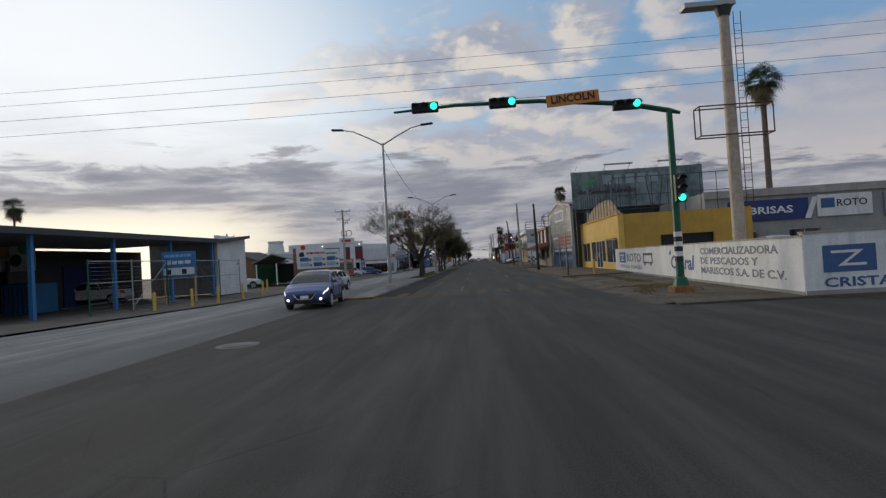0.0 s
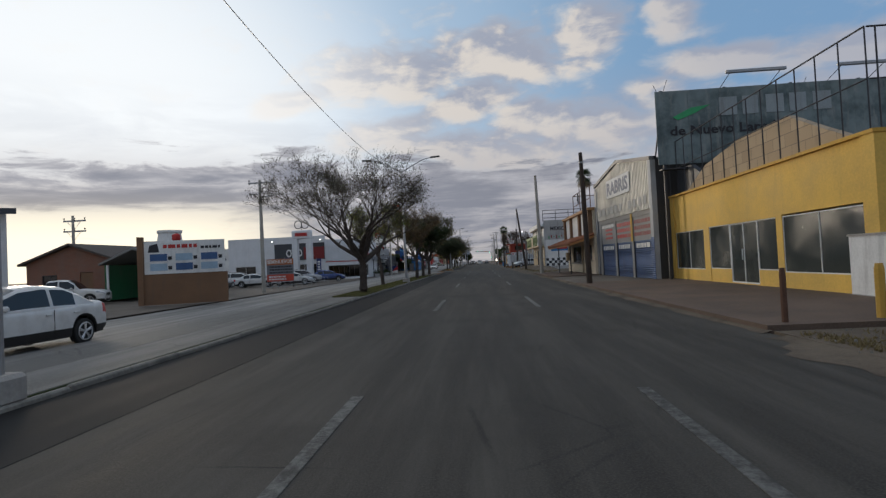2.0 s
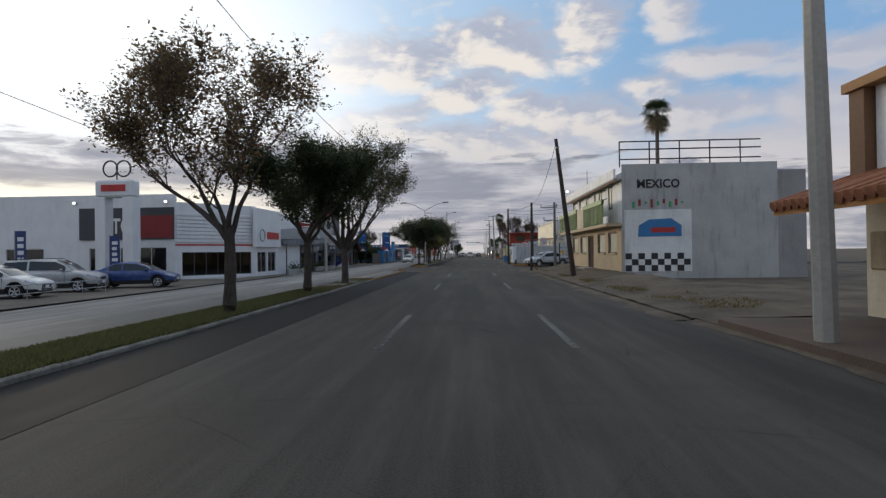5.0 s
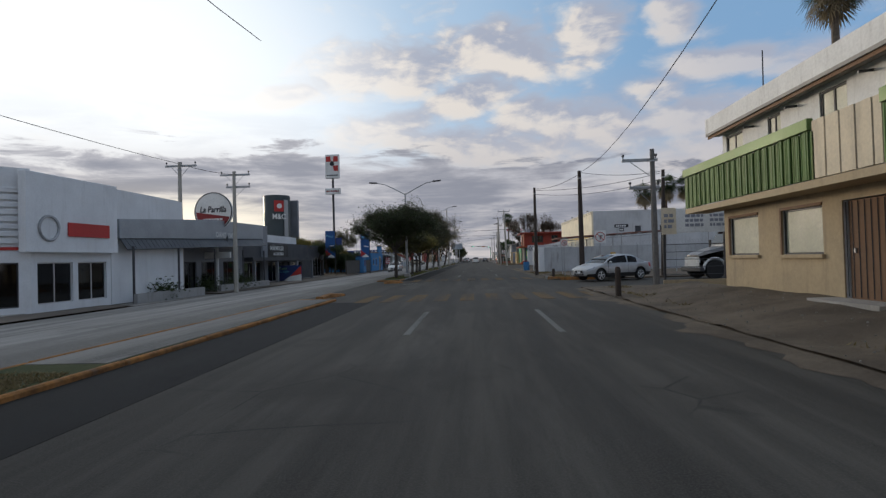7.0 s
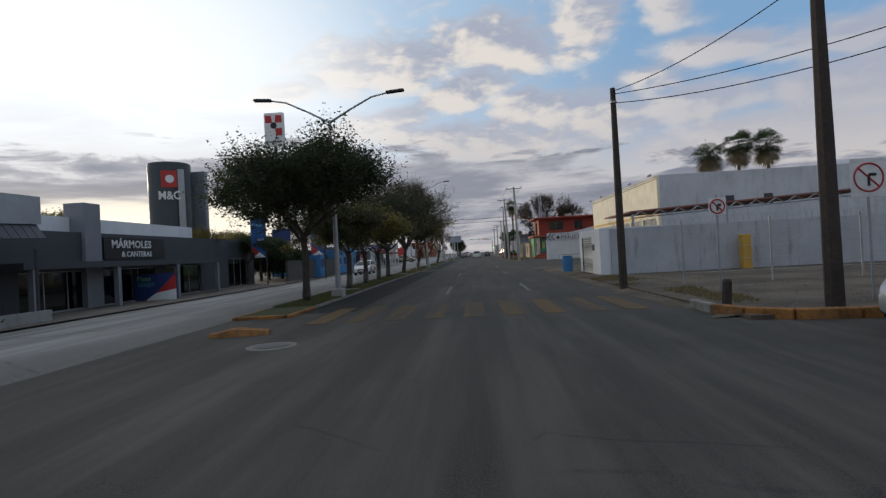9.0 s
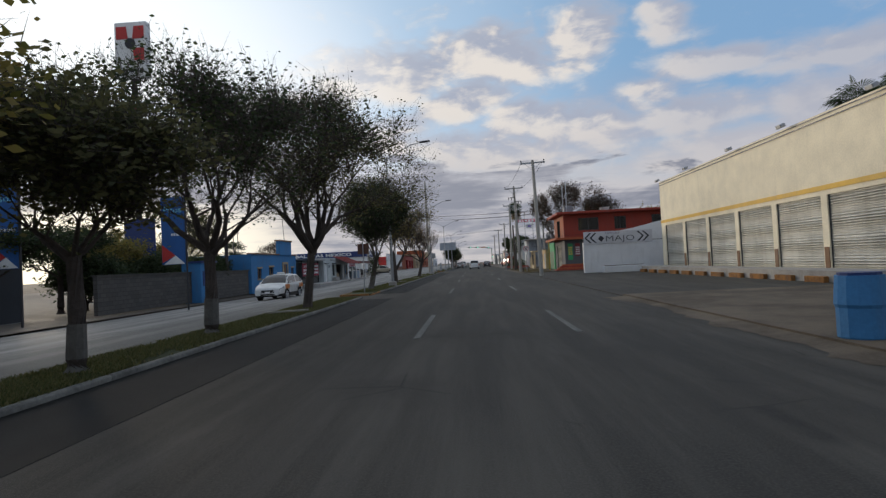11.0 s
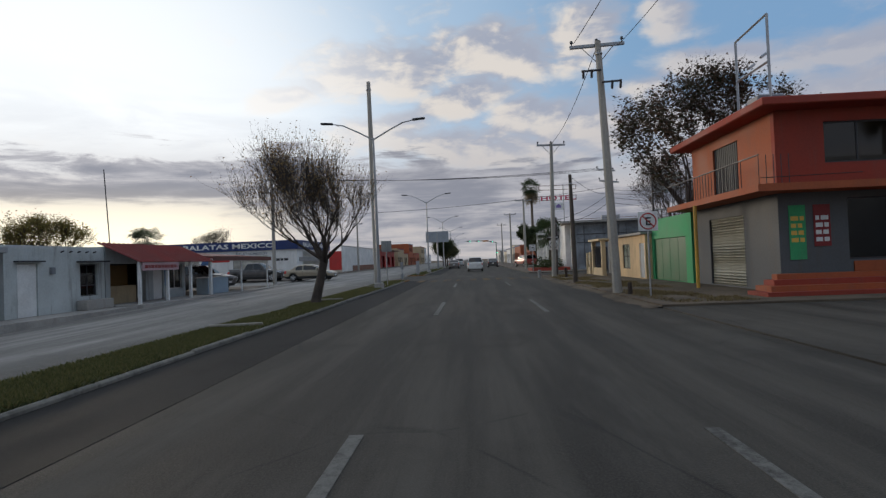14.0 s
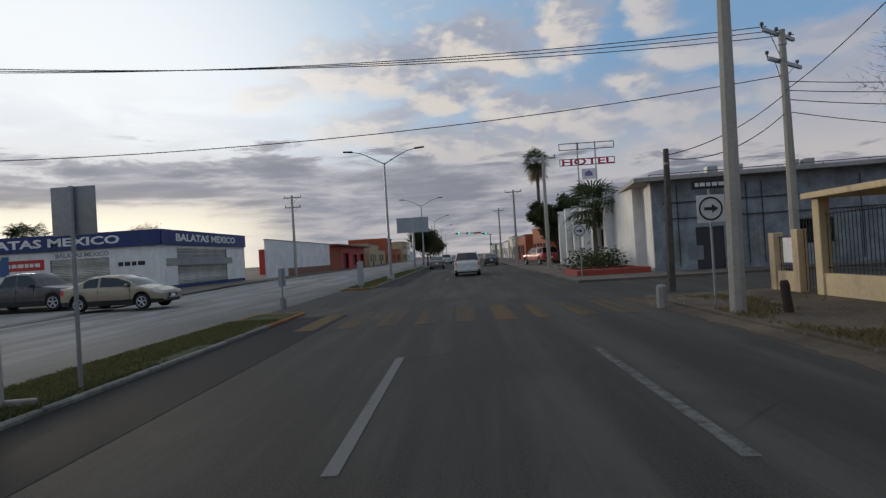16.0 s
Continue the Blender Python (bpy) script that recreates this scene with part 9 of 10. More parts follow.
def brake_shop():
    t = thing("brake_shop", facing("S", -36.5, 232.0, 0.3), "white workshop with a navy blue lettered sign band", "building")
    W, D, H = 16.2, 14.0, 4.2
    s_holes = ((3.0, 4.8, 0.1, 2.4), (8.8, 12.8, 0.02, 2.5))
    part("front_wall", wall(W, 3.1, 0.2, s_holes), WHITE, t)
    roller_shutter(t, 8.8, 12.8, 0.02, 2.5, 0.05, SHUTTER)
    roller_shutter(t, 3.0, 4.8, 0.1, 2.4, 0.05, SHUTTER)
    k = pose(W, 0.2, 0, 0, 0, 90)
    l_holes = ((2.0, 10.0, 0.02, 2.9),)
    part("side_wall", moved(wall(D - 0.4, 3.1, 0.2, l_holes), k), WHITE, t)
    roller_shutter(t, 2.0, 10.0, 0.02, 2.9, 0.05, SHUTTER).matrix_basis = k
    part("grey_beam", moved(boxes((0.6, 11, -0.05, -0.003, 1.7, 2.2)), k), GREY_WALL, t)
    part("blue_plinth", boxes((0, W + 0.02, -0.03, -0.003, 0, 0.35)), BLUE_DARK, t)
    part("blue_plinth", moved(boxes((0, D - 0.4, -0.03, -0.003, 0, 0.35)), k), BLUE_DARK, t)
    b1 = part("sign_band", boxes((-0.1, W + 0.12, -0.18, 0.0, 3.1, 4.15), bevel=0.01), BLUE_DARK, t, "navy sign band")
    b2 = part("sign_band", moved(boxes((-0.18, D - 0.3, -0.18, 0.0, 3.1, 4.15), bevel=0.01), k), BLUE_DARK, t, "navy sign band")
    part("roof", boxes((0.2, W - 0.2, 0.2, D - 0.2, 3.6, 3.75)), ROOF, t)
    part("back_wall", boxes((0, W, D - 0.2, D, 0, 3.9)), WHITE, t)
    part("side_wall", boxes((0, 0.2, 0.2, D - 0.2, 0, 3.9)), WHITE, t)
    writing("lettering", "BALATAS MEXICO", 0.52, pose(3.1, -0.2, 3.38), INK_PALE, b1, width=10.6, bold=0.022)
    writing("lettering", "BALATAS MEXICO", 0.5, k @ pose(1.6, -0.2, 3.4), INK_PALE, b2, width=9.8, bold=0.022)
    writing("lettering", "BALATAS MEXICO", 0.28, pose(9.2, -0.01, 2.62), INK_GREY, t, width=3.6, bold=0.01)
    text_bars(t, 13.4, 15.3, 1.75, 2.2, -0.003, INK, 1, 64)
    part("emblem", boxes((5.6, 8.4, -0.012, -0.003, 1.9, 2.6)), RED, t, "red painted emblem")
    part("emblem", prism([(5.0, 1.6), (5.5, 2.9), (6.0, 2.9), (6.0, 1.6)], -0.02, -0.013), INK_BLUE, t)
    text_bars(t, 5.8, 8.2, 2.05, 2.45, -0.013, INK_PALE, 1, 61)
    text_bars(t, 0.6, 2.6, 2.2, 2.6, -0.003, RED, 1, 62)
    w = thing("white_yard_wall", facing("L", -18.6, 247.0, 0.3), "long white painted yard wall with a brick base", "wall")
    part("wall", wall(24, 3.7, 0.2, ((20.5, 21.3, 1.0, 1.8),)), WHITE, w)
    part("brick_base", boxes((6, 24, -0.08, -0.003, 0, 0.9)), BRICK, w)
    part("coping", boxes((-0.05, 24.05, -0.05, 0.25, 3.7, 3.8)), CONCRETE, w)
    rr = thing("orange_shop", facing("L", -18.6, 271.5, 0.3), "orange and red shop with a deep roof", "building")
    shell(rr, 26, 10, 3.6, RED, ((1.2, 4.8, 0.0, 2.4), (8, 12, 0, 2.5), (15, 19, 0.6, 2.3), (21, 25, 0, 2.4)), parapet=0.2)
    part("front_panel", boxes((0, 6.5, -0.05, -0.003, 0, 3.0)), ORANGE_LIGHT, rr)
    part("roof_edge", boxes((-0.3, 26.3, -1.2, 0.0, 3.55, 3.75)), BROWN, rr)
    # recessed maroon sheets colour in the darkness inside the openings
    for u in (8, 15, 21):
        part("shade", boxes((u, u + 4, 0.4, 0.5, 0, 2.4)), RED_DARK, rr)


brake_shop()
far_row("L", -18.5, 300, 8, 9)


def gantry_sign(x, y):
    t = thing("gantry_sign", facing("S", x, y, 0.1), "back and front of a large road sign on a median post", "traffic sign")
    part("post", tube(bmesh.new(), ((0, 0, 0), (0, 0, 6.2)), 0.14, 8), STEEL, t)
    part("panel", boxes((-1.9, 1.9, -0.1, -0.05, 4.4, 6.2)), surface("sign_back", (0.30, 0.33, 0.36), 0.5, 0.3), t)
    part("rails", boxes((-1.9, 1.9, -0.05, 0.0, 4.8, 4.88), (-1.9, 1.9, -0.05, 0.0, 5.7, 5.78)), STEEL, t)


gantry_sign(-6.2, 262)

# ---- vehicles ----
def loft(sections):
    bm = bmesh.new()
    rings = [[bm.verts.new(p) for p in s] for s in sections]
    for a, b in zip(rings, rings[1:]):
        for i in range(len(a) - 1):
            bm.faces.new((a[i], a[i + 1], b[i + 1], b[i]))
    bm.faces.new(rings[0][::-1])
    bm.faces.new(rings[-1])
    bmesh.ops.recalc_face_normals(bm, faces=bm.faces[:])
    return bm


KINDS = {
    # length, width, height, belt; bonnet lip, cowl and tail heights; from the front: cowl, roof start, roof end, rear window foot, end of the upper body
    "sedan": (4.45, 1.74, 1.47, 0.95, 0.72, 0.96, 1.02, 1.02, 1.95, 3.15, 3.92, 4.45),
    "hatch": (4.0, 1.70, 1.50, 0.96, 0.76, 0.98, 1.00, 0.92, 1.70, 3.40, 3.90, 4.0),
    "suv": (4.6, 1.84, 1.68, 1.08, 0.88, 1.08, 1.10, 1.12, 1.88, 4.12, 4.52, 4.6),
    "pickup": (5.2, 1.86, 1.76, 1.10, 0.92, 1.10, 1.08, 1.42, 2.10, 3.25, 3.50, 5.2),
}


def along(points, y):
    """A smooth height from points (y, height) in falling order of y."""
    for (a, h), (b, k) in zip(points, points[1:]):
        if y >= b:
            f = min(1.0, max(0.0, (a - y) / max(1e-6, a - b)))
            return h + (k - h) * f * f * (3 - 2 * f)
    return points[-1][1]


def car(kind, paint, m, label, lights_on=False, group="parked cars", stripe=None):
    """A shell lofted from many ribs, its skin cut into panels, panes and lamps."""
    L, W, H, belt, lip, cowl, tail, c0, r0, r1, c1, ue = KINDS[kind]
    F, hw, wr = L / 2, W / 2, 0.31 if kind != "pickup" else 0.36
    t = thing("pickup_truck" if kind == "pickup" else "car", m, label, "pickup truck" if kind == "pickup" else "car", group)
    axles = (F - 0.84, -F + 0.86)
    top_line = [(F, lip - 0.10), (F - 0.10, lip), (F - 0.55, lip + (cowl - lip) * 0.55), (F - c0, cowl), (0.0, belt + 0.01), (F - c1, belt + 0.03), (-F + 0.30, tail), (-F + 0.06, tail - 0.05), (-F, tail - 0.14)]
    ys = sorted({*[F - L * i / 58 for i in range(59)], *[a + d for a in axles for d in (-0.385, -0.36, -0.3, -0.2, -0.1, 0, 0.1, 0.2, 0.3, 0.36, 0.385)], F - 0.05, -F + 0.05}, reverse=True)
    skins = {}

    def face(name, pts):
        skins.setdefault(name, []).append(pts)

    def rib(y):
        e = max(0.0, (abs(y) - (F - 0.62)) / 0.62)
        w = hw * (1 - 0.17 * e ** 2.6)
        z0 = 0.21 + 0.12 * e ** 2
        for a in axles:
            if abs(y - a) < 0.37:
                z0 = max(z0, wr + math.sqrt(0.37 ** 2 - (y - a) ** 2))
        z1 = max(along(top_line, y), z0 + 0.06)
        flat = max(z0 + 0.02, min(0.34, z1))
        zs = [z0, min(z0 + 0.03, z1)] + [flat + (z1 - flat) * k for k in (0.15, 0.38, 0.58, 0.78, 0.93, 1.0)]
        xs = [0.90, 0.965, 0.99, 1.0, 0.995, 0.985, 0.955, 0.87]
        half = [(w * k, y, z) for k, z in zip(xs, zs)] + [(w * 0.5, y, z1 + 0.022), (0.0, y, z1 + 0.028)]
        return half + [(-px, py, pz) for px, py, pz in half[-2::-1]]

    ribs = [rib(y) for y in ys]
    for (ya, A), (yb, B) in zip(zip(ys, ribs), zip(ys[1:], ribs[1:])):
        for i in range(len(A) - 1):
            ym, zm, xm = (ya + yb) / 2, (A[i][2] + A[i + 1][2] + B[i][2] + B[i + 1][2]) / 4, abs(A[i][0] + A[i + 1][0]) / 2
            name = "body"
            k = min(i, len(A) - 2 - i)
            if k == 5 and ym > F - 0.46 and xm > hw * 0.45:
                name = "headlight_left" if A[i][0] < 0 else "headlight_right"
            elif k in (4, 5) and ym < -F + 0.24:
                name = "tail_light_left" if A[i][0] < 0 else "tail_light_right"
            elif k <= 1:
                name = "sill"
            face(name, (A[i], A[i + 1], B[i + 1], B[i]))
    face("body", tuple(ribs[0][::-1]))
    face("body", tuple(ribs[-1]))
    # the upper body
    roof_line = [(F - c0, cowl - 0.02), (F - (c0 * 0.5 + r0 * 0.5), cowl + (H - cowl) * 0.60), (F - r0, H - 0.045), (F - (r0 * 0.5 + r1 * 0.5), H), (F - r1, H - 0.05), (F - (r1 * 0.45 + c1 * 0.55), belt + (H - belt) * 0.55), (F - c1, belt + 0.04)]

    def roof_z(y):
        for (a, h), (b, k) in zip(roof_line, roof_line[1:]):
            if y >= b - 1e-6:
                return h + (k - h) * (a - y) / (a - b)
        return belt

    mid = F - (c0 * 0.42 + c1 * 0.58)
    cuts = sorted({*[p[0] for p in roof_line], F - c0 - 0.30, F - c0 - 0.62, mid + 0.045, mid - 0.045, F - r1 + 0.25, F - r1 - 0.22, *[F - r0 - (r1 - r0) * k / 4 for k in range(5)]}, reverse=True)
    cuts = [y for y in cuts if F - c1 <= y <= F - c0]

    def hoop(y):
        z, zb = roof_z(y), belt - 0.02
        z = max(z, zb + 0.02)
        u = (z - zb) / (H - zb)
        b, r = hw * 0.95, hw * (0.95 - 0.17 * u)
        pts = [(b, zb), (b - (b - r) * 0.12, zb + (z - zb) * 0.10), (r + 0.012, z - min(0.09, (z - zb) * 0.25)), (r - 0.05, z - min(0.03, (z - zb) * 0.1)), (r * 0.70, z + 0.004), (0, z + 0.014)]
        half = [(px, y, pz) for px, pz in pts]
        return half + [(-px, py, pz) for px, py, pz in half[-2::-1]]

    hoops = [hoop(y) for y in cuts]
    for (ya, A), (yb, B) in zip(zip(cuts, hoops), zip(cuts[1:], hoops[1:])):
        ym = (ya + yb) / 2
        for i in range(len(A) - 1):
            k = min(i, len(A) - 2 - i)
            name = "roof" if k >= 2 else "cabin"
            if k >= 3 and ym > F - r0:
                name = "windscreen"
            elif k >= 3 and ym < F - r1:
                name = "rear_window"
            elif k == 1 and abs(ym - mid) > 0.05 and F - r1 - 0.3 < ym < F - c0 - 0.28:
                name = "side_window_left" if A[i][0] < 0 else "side_window_right"
            face(name, (A[i], A[i + 1], B[i + 1], B[i]))
    face("cabin", tuple(hoops[0][::-1]))
    face("cabin", tuple(hoops[-1]))
    stuff = {"sill": (BLACK, "dark plastic sill"), "windscreen": (CAR_GLASS, ""), "rear_window": (CAR_GLASS, ""), "side_window": (CAR_GLASS, ""), "headlight": (LAMP_HEAD if lights_on else LENS, "lit headlight" if lights_on else ""), "tail_light": (RED, "red tail light")}
    for name, faces in skins.items():
        short = name.replace("_left", "").replace("_right", "")
        bm = bmesh.new()
        cache = {}
        for f in faces:
            vs = []
            for p in f:
                key = tuple(round(c, 4) for c in p)
                if key not in cache:
                    cache[key] = bm.verts.new(p)
                if cache[key] not in vs:
                    vs.append(cache[key])
            if len(vs) > 2 and not bm.faces.get(vs):
                bm.faces.new(vs)
        bmesh.ops.recalc_face_normals(bm, faces=bm.faces[:])
        if short in ("body", "roof", "windscreen", "rear_window"):
            for f in bm.faces:
                f.smooth = True
        material, words = stuff.get(short, (paint, ""))
        part(short, bm, material, t, words)
    part("underbody", boxes((-hw * 0.86, hw * 0.86, -F + 0.15, F - 0.15, 0.24, 0.62)), BLACK, t)
    for s in (1, -1):
        part("mirror", boxes((s * (hw + 0.03) - 0.09, s * (hw + 0.03) + 0.09, F - c0 - 0.50, F - c0 - 0.38, belt, belt + 0.13), bevel=0.04), paint, t)
        for yy in axles:
            wheel = bmesh.new()
            tube(wheel, [(s * (hw - 0.21), yy, wr), (s * (hw - 0.19), yy, wr), (s * (hw - 0.04), yy, wr), (s * (hw - 0.015), yy, wr), (s * (hw - 0.012), yy, wr)], (wr * 0.9, wr, wr, wr * 0.93, wr * 0.70), 22)
            w = part("wheel", wheel, RUBBER, t)
            rim = bmesh.new()
            hub = Vector((s * (hw - 0.002), yy, wr))
            for j in range(5):
                a = 2 * math.pi * j / 5 + 0.3
                for d in (-0.12, 0.12):
                    tube(rim, (hub, hub + Vector((0, wr * 0.66 * math.cos(a + d), wr * 0.66 * math.sin(a + d)))), (0.02, 0.016), 4)
            tube(rim, [hub + Vector((0, wr * 0.67 * math.cos(2 * math.pi * j / 18), wr * 0.67 * math.sin(2 * math.pi * j / 18))) for j in range(19)], 0.016, 5, cap=False)
            tube(rim, (hub - Vector((s * 0.03, 0, 0)), hub + Vector((s * 0.012, 0, 0))), 0.045, 8)
            part("rim", rim, ALU, w)
        if lights_on:
            part("fog_lamp", disc(bmesh.new(), (s * hw * 0.70, F - 0.02, 0.40), 0.05, "y", 0.06, 12), LAMP_WHITE, t, "lit fog lamp")
        for yy in (mid + 0.06, mid - 0.72):
            part("door_handle", boxes((s * hw - 0.03, s * hw + 0.012, yy + 0.02, yy + 0.18, belt - 0.17, belt - 0.14), bevel=0.006), paint, t)
        for yy in (F - c0 - 0.32, mid, mid - 0.92):
            if yy > -F + 0.9:
                part("door_seam", boxes((s * hw * 0.996 - 0.006, s * hw * 0.996 + 0.006, yy - 0.006, yy + 0.006, 0.36, belt - 0.06)), BLACK, t)
        if stripe:
            for a, b in ((F - 1.35, F - 0.62), (mid - 1.15, mid - 0.45)):
                part("stripe", boxes((s * hw * 0.99 - 0.014, s * hw * 0.99 + 0.016, a, b, belt - 0.30, belt - 0.06), bevel=0.01), stripe, t, "orange painted panel")
    part("grille", boxes((-hw * 0.46, hw * 0.46, F - 0.06, F + 0.012, lip - 0.30, lip - 0.12), bevel=0.02), BLACK, t)
    part("grille_trim", bars([((-hw * 0.48, F + 0.012, lip - 0.11), (-hw * 0.30, F + 0.016, lip - 0.31)), ((-hw * 0.30, F + 0.016, lip - 0.31), (hw * 0.30, F + 0.016, lip - 0.31)), ((hw * 0.30, F + 0.016, lip - 0.31), (hw * 0.48, F + 0.012, lip - 0.11))], 0.014), ALU, t)
    part("air_intake", boxes((-hw * 0.5, hw * 0.5, F - 0.04, F + 0.006, 0.34, 0.42), bevel=0.01), BLACK, t)
    part("rear_bumper", boxes((-hw * 0.80, hw * 0.80, -F - 0.035, -F + 0.1, 0.36, 0.56), bevel=0.04), paint if kind != "pickup" else STEEL, t)
    part("number_plate", boxes((-0.15, 0.15, -F - 0.05, -F - 0.036, 0.60, 0.75)), INK_PALE, t)
    part("number_plate", boxes((-0.15, 0.15, F + 0.008, F + 0.02, 0.44, 0.55)), INK_PALE, t)
    if kind == "pickup":
        part("load_bed", boxes((-hw * 0.80, hw * 0.80, -F + 0.15, F - c1 - 0.12, belt - 0.01, belt + 0.045)), BLACK, t)
        part("bed_rail", bars([((s * hw * 0.9, -F + 0.2, belt + 0.10), (s * hw * 0.9, F - c1 - 0.2, belt + 0.10)) for s in (1, -1)], 0.03), STEEL, t)
    if kind == "suv":
        part("roof_rail", bars([((s * hw * 0.70, F - r0 - 0.2, H + 0.03), (s * hw * 0.70, F - r1 + 0.2, H + 0.02)) for s in (1, -1)], 0.022), DARK_STEEL, t)
    if stripe:
        part("taxi_lamp", boxes((-0.22, 0.22, -0.35, -0.20, H - 0.005, H + 0.11), bevel=0.03), INK_PALE, t, "small roof sign")
    return t


LAMP_HEAD = lamp_glow("lit_headlight", (1.0, 0.93, 0.82), 1.3)
LENS = surface("headlight_lens", (0.45, 0.46, 0.47), 0.15, 0.5, var=0.3, scale=8)
CAR_GLASS, _n = fresh("car_glass")
finish(_n, CAR_GLASS, (0.012, 0.014, 0.016, 1), 0.06, 0.0, None, 0, 0.6)
P_WHITE = car_paint("white_car_paint", (0.62, 0.62, 0.60), 0.35, 0.0)
P_SILVER = car_paint("silver_car_paint", (0.40, 0.41, 0.42), 0.32, 0.6)
P_TAN = car_paint("champagne_car_paint", (0.30, 0.26, 0.19), 0.35, 0.5)
P_BLUE = car_paint("blue_car_paint", (0.012, 0.045, 0.19), 0.3, 0.25)
P_DARK = car_paint("dark_grey_car_paint", (0.035, 0.037, 0.04), 0.3, 0.3)
P_GREY = car_paint("grey_brown_car_paint", (0.16, 0.145, 0.13), 0.35, 0.4)
P_RED = car_paint("red_car_paint", (0.32, 0.03, 0.025), 0.32, 0.1)

# traffic down the road
car("suv", P_WHITE, pose(-0.15, 237.5, 0.0), "white sport utility car seen from behind in the middle lane", group="cars on the road")
car("sedan", P_GREY, pose(-3.5, 262.0, 0.0), "grey-brown saloon car seen from behind in the road", group="cars on the road")
car("sedan", P_DARK, pose(2.9, 264.0, 0.0), "dark saloon car in the outer lane", group="cars on the road")
car("suv", P_WHITE, pose(-3.3, 292.0, 0.0), "white car far down the road", group="cars on the road")
# oncoming and parked
car("sedan", P_WHITE, pose(-10.7, 33.6, -0.12, 0, 0, 176), "white saloon car coming along the far carriageway", group="cars on the road")
car("sedan", P_BLUE, pose(-7.35, 19.3, -0.01, 0, 0, 185), "blue saloon with lit headlights turning through the median gap", True, "cars on the road")
car("hatch", P_WHITE, pose(-12.0, 163.6, -0.26, 0, 0, 180), "white hatchback taxi with orange panels on the far carriageway", group="cars on the road", stripe=surface("taxi_orange", (0.62, 0.20, 0.04), 0.4))
car("sedan", P_SILVER, pose(7.6, 115.2, 0.02, 0, 0, 116), "silver saloon car waiting in the side street")
car("sedan", P_TAN, pose(-15.0, 219.6, 0.12, 0, 0, -92), "champagne saloon car parked across the forecourt")
car("pickup", P_DARK, pose(-20.9, 222.0, 0.16, 0, 0, -92), "dark pickup truck parked outside the workshop")
car("suv", P_DARK, pose(-18.9, 206.9, 0.1, 0, 0, -95), "dark jeep parked under the carport")
car("pickup", P_WHITE, pose(-29.6, 36.4, -0.2, 0, 0, 100), "white pickup truck parked in the yard")
car("pickup", P_WHITE, pose(-35.0, 36.5, -0.2, 0, 0, 150), "white pickup truck parked behind another one")
car("pickup", P_WHITE, pose(-27.6, 56.6, -0.26, 0, 0, -70), "white pickup truck parked by a brick house")
for x, y, k, p, l, rz in ((-27.0, 74.8, "suv", P_DARK, "dark car parked in the dealer's lot", -80), (-30.8, 79.5, "sedan", P_DARK, "dark saloon parked in the dealer's lot", -75), (-24.6, 80.6, "sedan", P_WHITE, "white saloon parked in the dealer's lot", -80),
                         (-21.2, 82.6, "sedan", P_WHITE, "white saloon parked behind the used-car sign", -78), (-28.5, 85.0, "suv", P_WHITE, "white sport utility car in the dealer's lot", -80), (-21.5, 86.6, "suv", P_SILVER, "silver sport utility car in the dealer's lot", -75),
                         (-19.4, 90.2, "sedan", P_BLUE, "dark blue saloon by the dealership door", -75), (-34.0, 86.0, "sedan", P_SILVER, "silver saloon parked in the dealer's lot", -80), (-37.0, 82.0, "suv", P_WHITE, "white car parked in the dealer's lot", -80)):
    car(k, p, pose(x, y, -0.26, 0, 0, rz), l)
car("suv", P_RED, pose(7.3, 252.0, 0.1, 0, 0, 20), "red car parked on the pavement")
car("sedan", P_DARK, pose(13.6, 32.0, 0.05, 0, 0, 80), "dark car parked behind the boundary wall")
car("pickup", P_SILVER, pose(15.0, 27.0, 0.05, 0, 0, 85), "silver pickup parked behind the boundary wall")


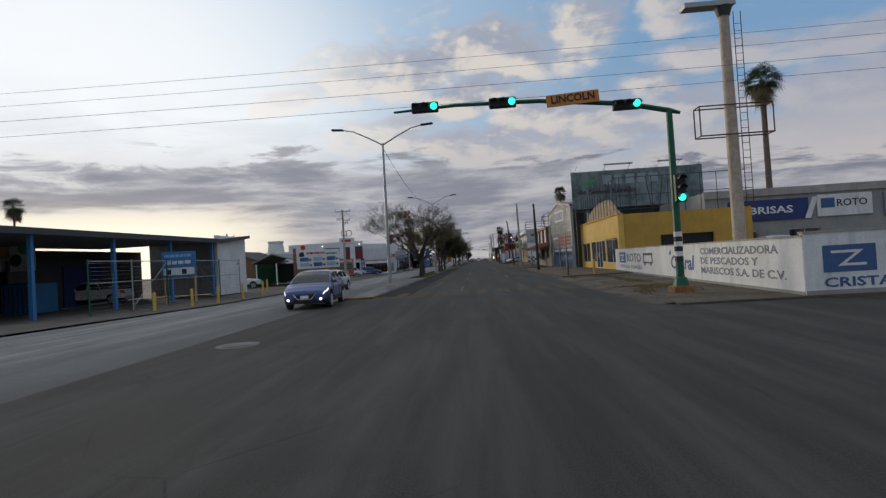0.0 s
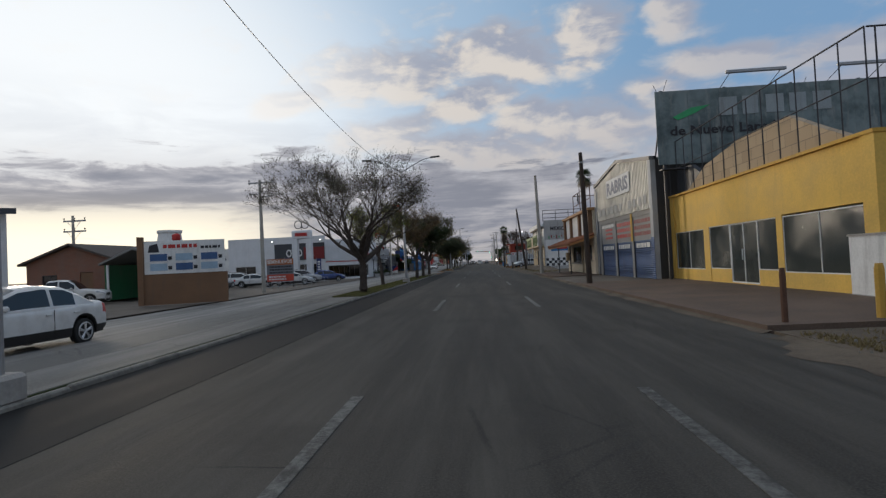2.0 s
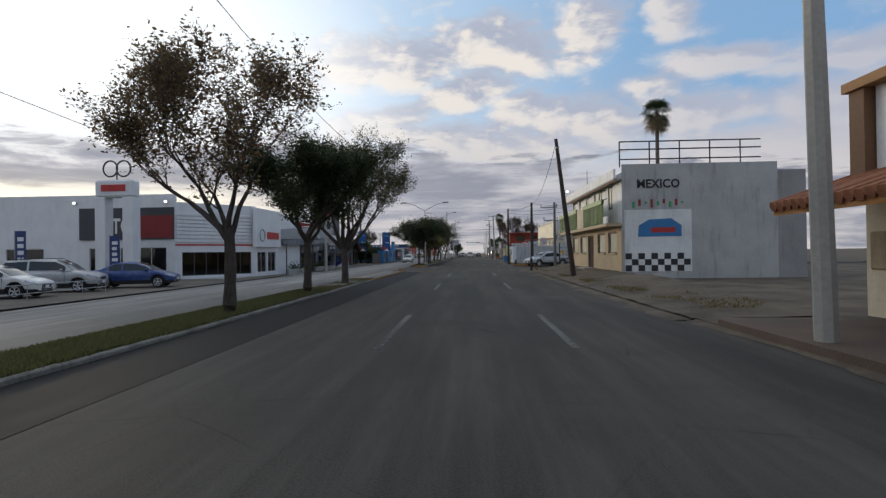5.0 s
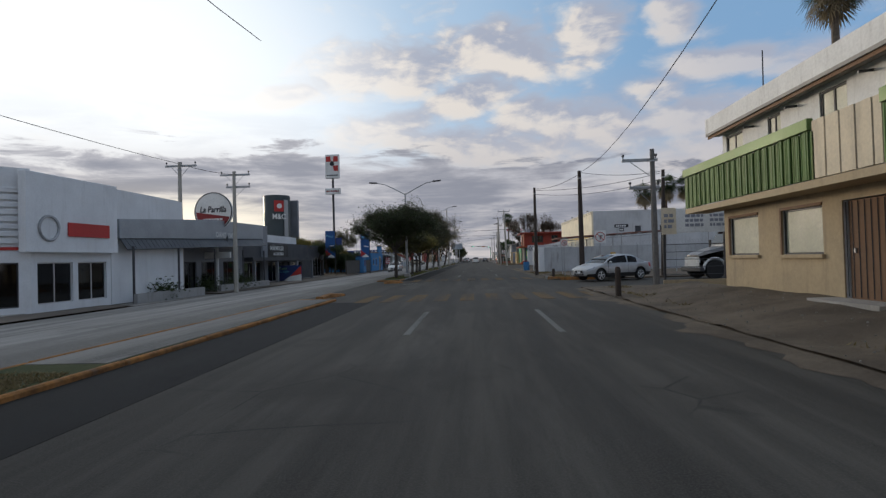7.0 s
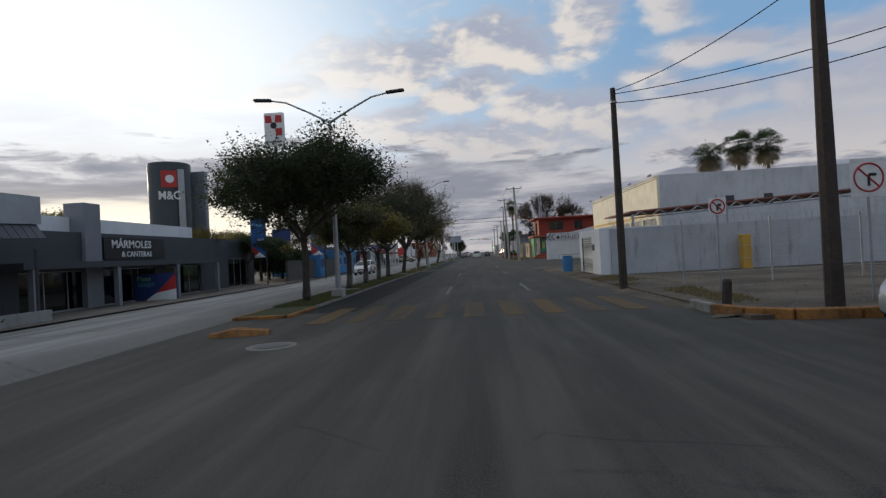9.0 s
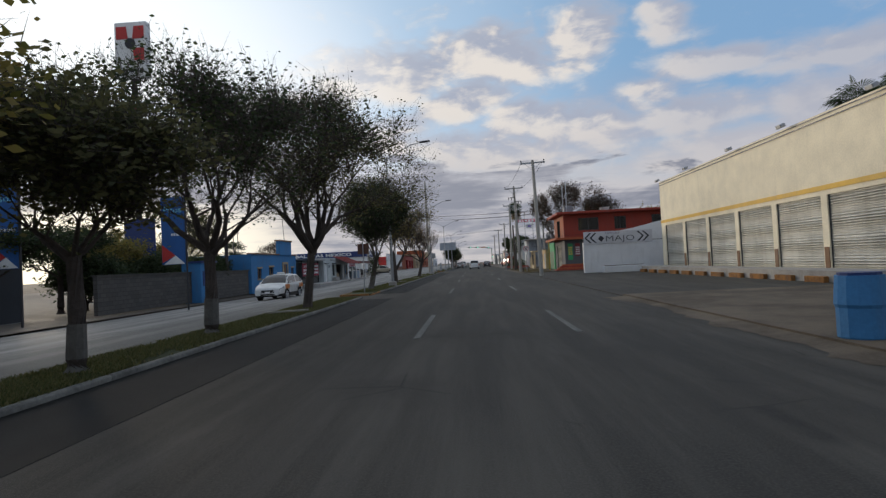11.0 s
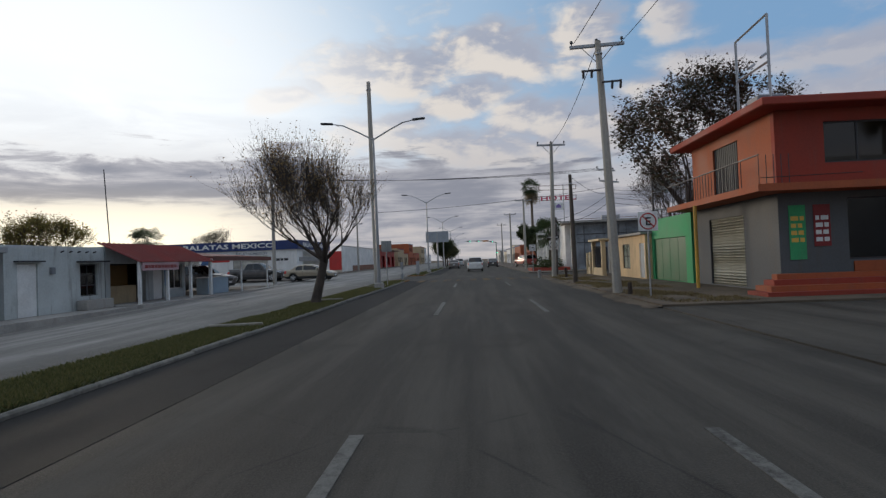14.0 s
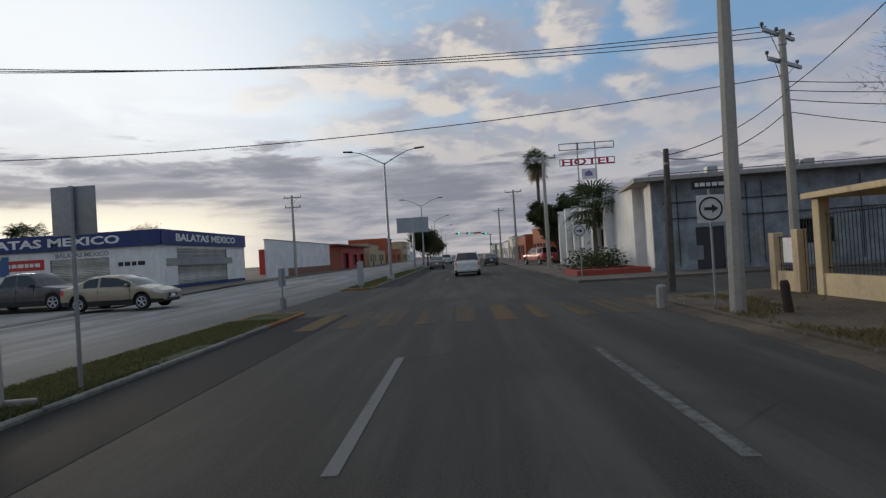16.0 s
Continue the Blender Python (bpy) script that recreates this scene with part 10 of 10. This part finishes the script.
def lorry():
    t = thing("lorry", pose(14.4, 114.6, 0.0, 0, 0, 96), "white lorry tractor with a bonnet parked in the side street", "lorry", "parked cars")
    nose = [[(-0.80, 2.62, 0.62), (0.80, 2.62, 0.62), (0.72, 2.62, 1.22), (0.55, 2.60, 1.32), (-0.55, 2.60, 1.32), (-0.72, 2.62, 1.22)],
            [(-0.98, 2.2, 0.62), (0.98, 2.2, 0.62), (0.92, 2.2, 1.36), (0.62, 2.2, 1.50), (-0.62, 2.2, 1.50), (-0.92, 2.2, 1.36)],
            [(-1.05, 1.0, 0.62), (1.05, 1.0, 0.62), (1.0, 1.0, 1.60), (0.75, 1.0, 1.78), (-0.75, 1.0, 1.78), (-1.0, 1.0, 1.60)]]
    part("bonnet", loft(nose), P_DARK, t, "dark bonnet")
    part("front_panel", boxes((-0.78, 0.78, 2.625, 2.66, 0.62, 1.18), bevel=0.02), P_WHITE, t, "white radiator surround")
    for q in (1, -1):
        arch = tube(bmesh.new(), [(q * 1.0, 1.9 + 0.62 * math.cos(a), 0.5 + 0.62 * math.sin(a)) for a in [math.pi * k / 12 for k in range(13)]], 0.07, 6)
        part("wheel_arch", arch, P_WHITE, t)
    shape = lambda y, top, w: [(-1.12, y, 0.6), (1.12, y, 0.6), (1.14, y, 1.5), (w, y, top - 0.12), (w - 0.14, y, top), (-w + 0.14, y, top), (-w, y, top - 0.12), (-1.14, y, 1.5)]
    part("cab", loft([shape(1.0, 1.84, 1.06), shape(0.55, 2.62, 1.0), shape(0.1, 2.78, 1.0), shape(-1.2, 2.8, 1.0)]), P_WHITE, t)
    part("windscreen", loft([[(-0.92, 1.0, 1.90), (0.92, 1.0, 1.90), (0.86, 0.62, 2.54), (-0.86, 0.62, 2.54)], [(-0.92, 1.03, 1.92), (0.92, 1.03, 1.92), (0.86, 0.65, 2.56), (-0.86, 0.65, 2.56)]]), CAR_GLASS, t)
    part("sun_visor", boxes((-0.95, 0.95, 0.52, 0.80, 2.60, 2.68), bevel=0.02), RED, t, "red sun visor")
    for q in (1, -1):
        part("mirror", boxes((q * 1.28 - 0.1, q * 1.28 + 0.1, 0.85, 0.92, 1.7, 2.15), bevel=0.02), BLACK, t)
    for s in (1, -1):
        part("side_window", boxes((s * 1.06 - 0.03, s * 1.06 + 0.03, -0.6, 0.3, 1.7, 2.4)), CAR_GLASS, t)
        part("headlight", boxes((s * 0.6 - 0.15, s * 0.6 + 0.15, 2.55, 2.66, 0.85, 1.1), bevel=0.03), INK_PALE, t)
        for y in (1.9, -2.0, -3.2):
            b = bmesh.new()
            disc(b, (s * 0.95, y, 0.5), 0.5, "x", 0.3, 20)
            part("wheel", b, RUBBER, t)
    part("grille", boxes((-0.45, 0.45, 2.58, 2.64, 0.7, 1.2)), DARK_STEEL, t)
    part("roof_fairing", boxes((-0.9, 0.9, -1.1, 0.3, 2.82, 3.05), bevel=0.08), RED, t, "red roof fairing")
    part("bumper", boxes((-1.1, 1.1, 2.5, 2.75, 0.4, 0.65), bevel=0.04), DARK_STEEL, t)
    part("chassis", boxes((-0.5, 0.5, -4.2, 2.4, 0.5, 0.75)), DARK_STEEL, t)


lorry()
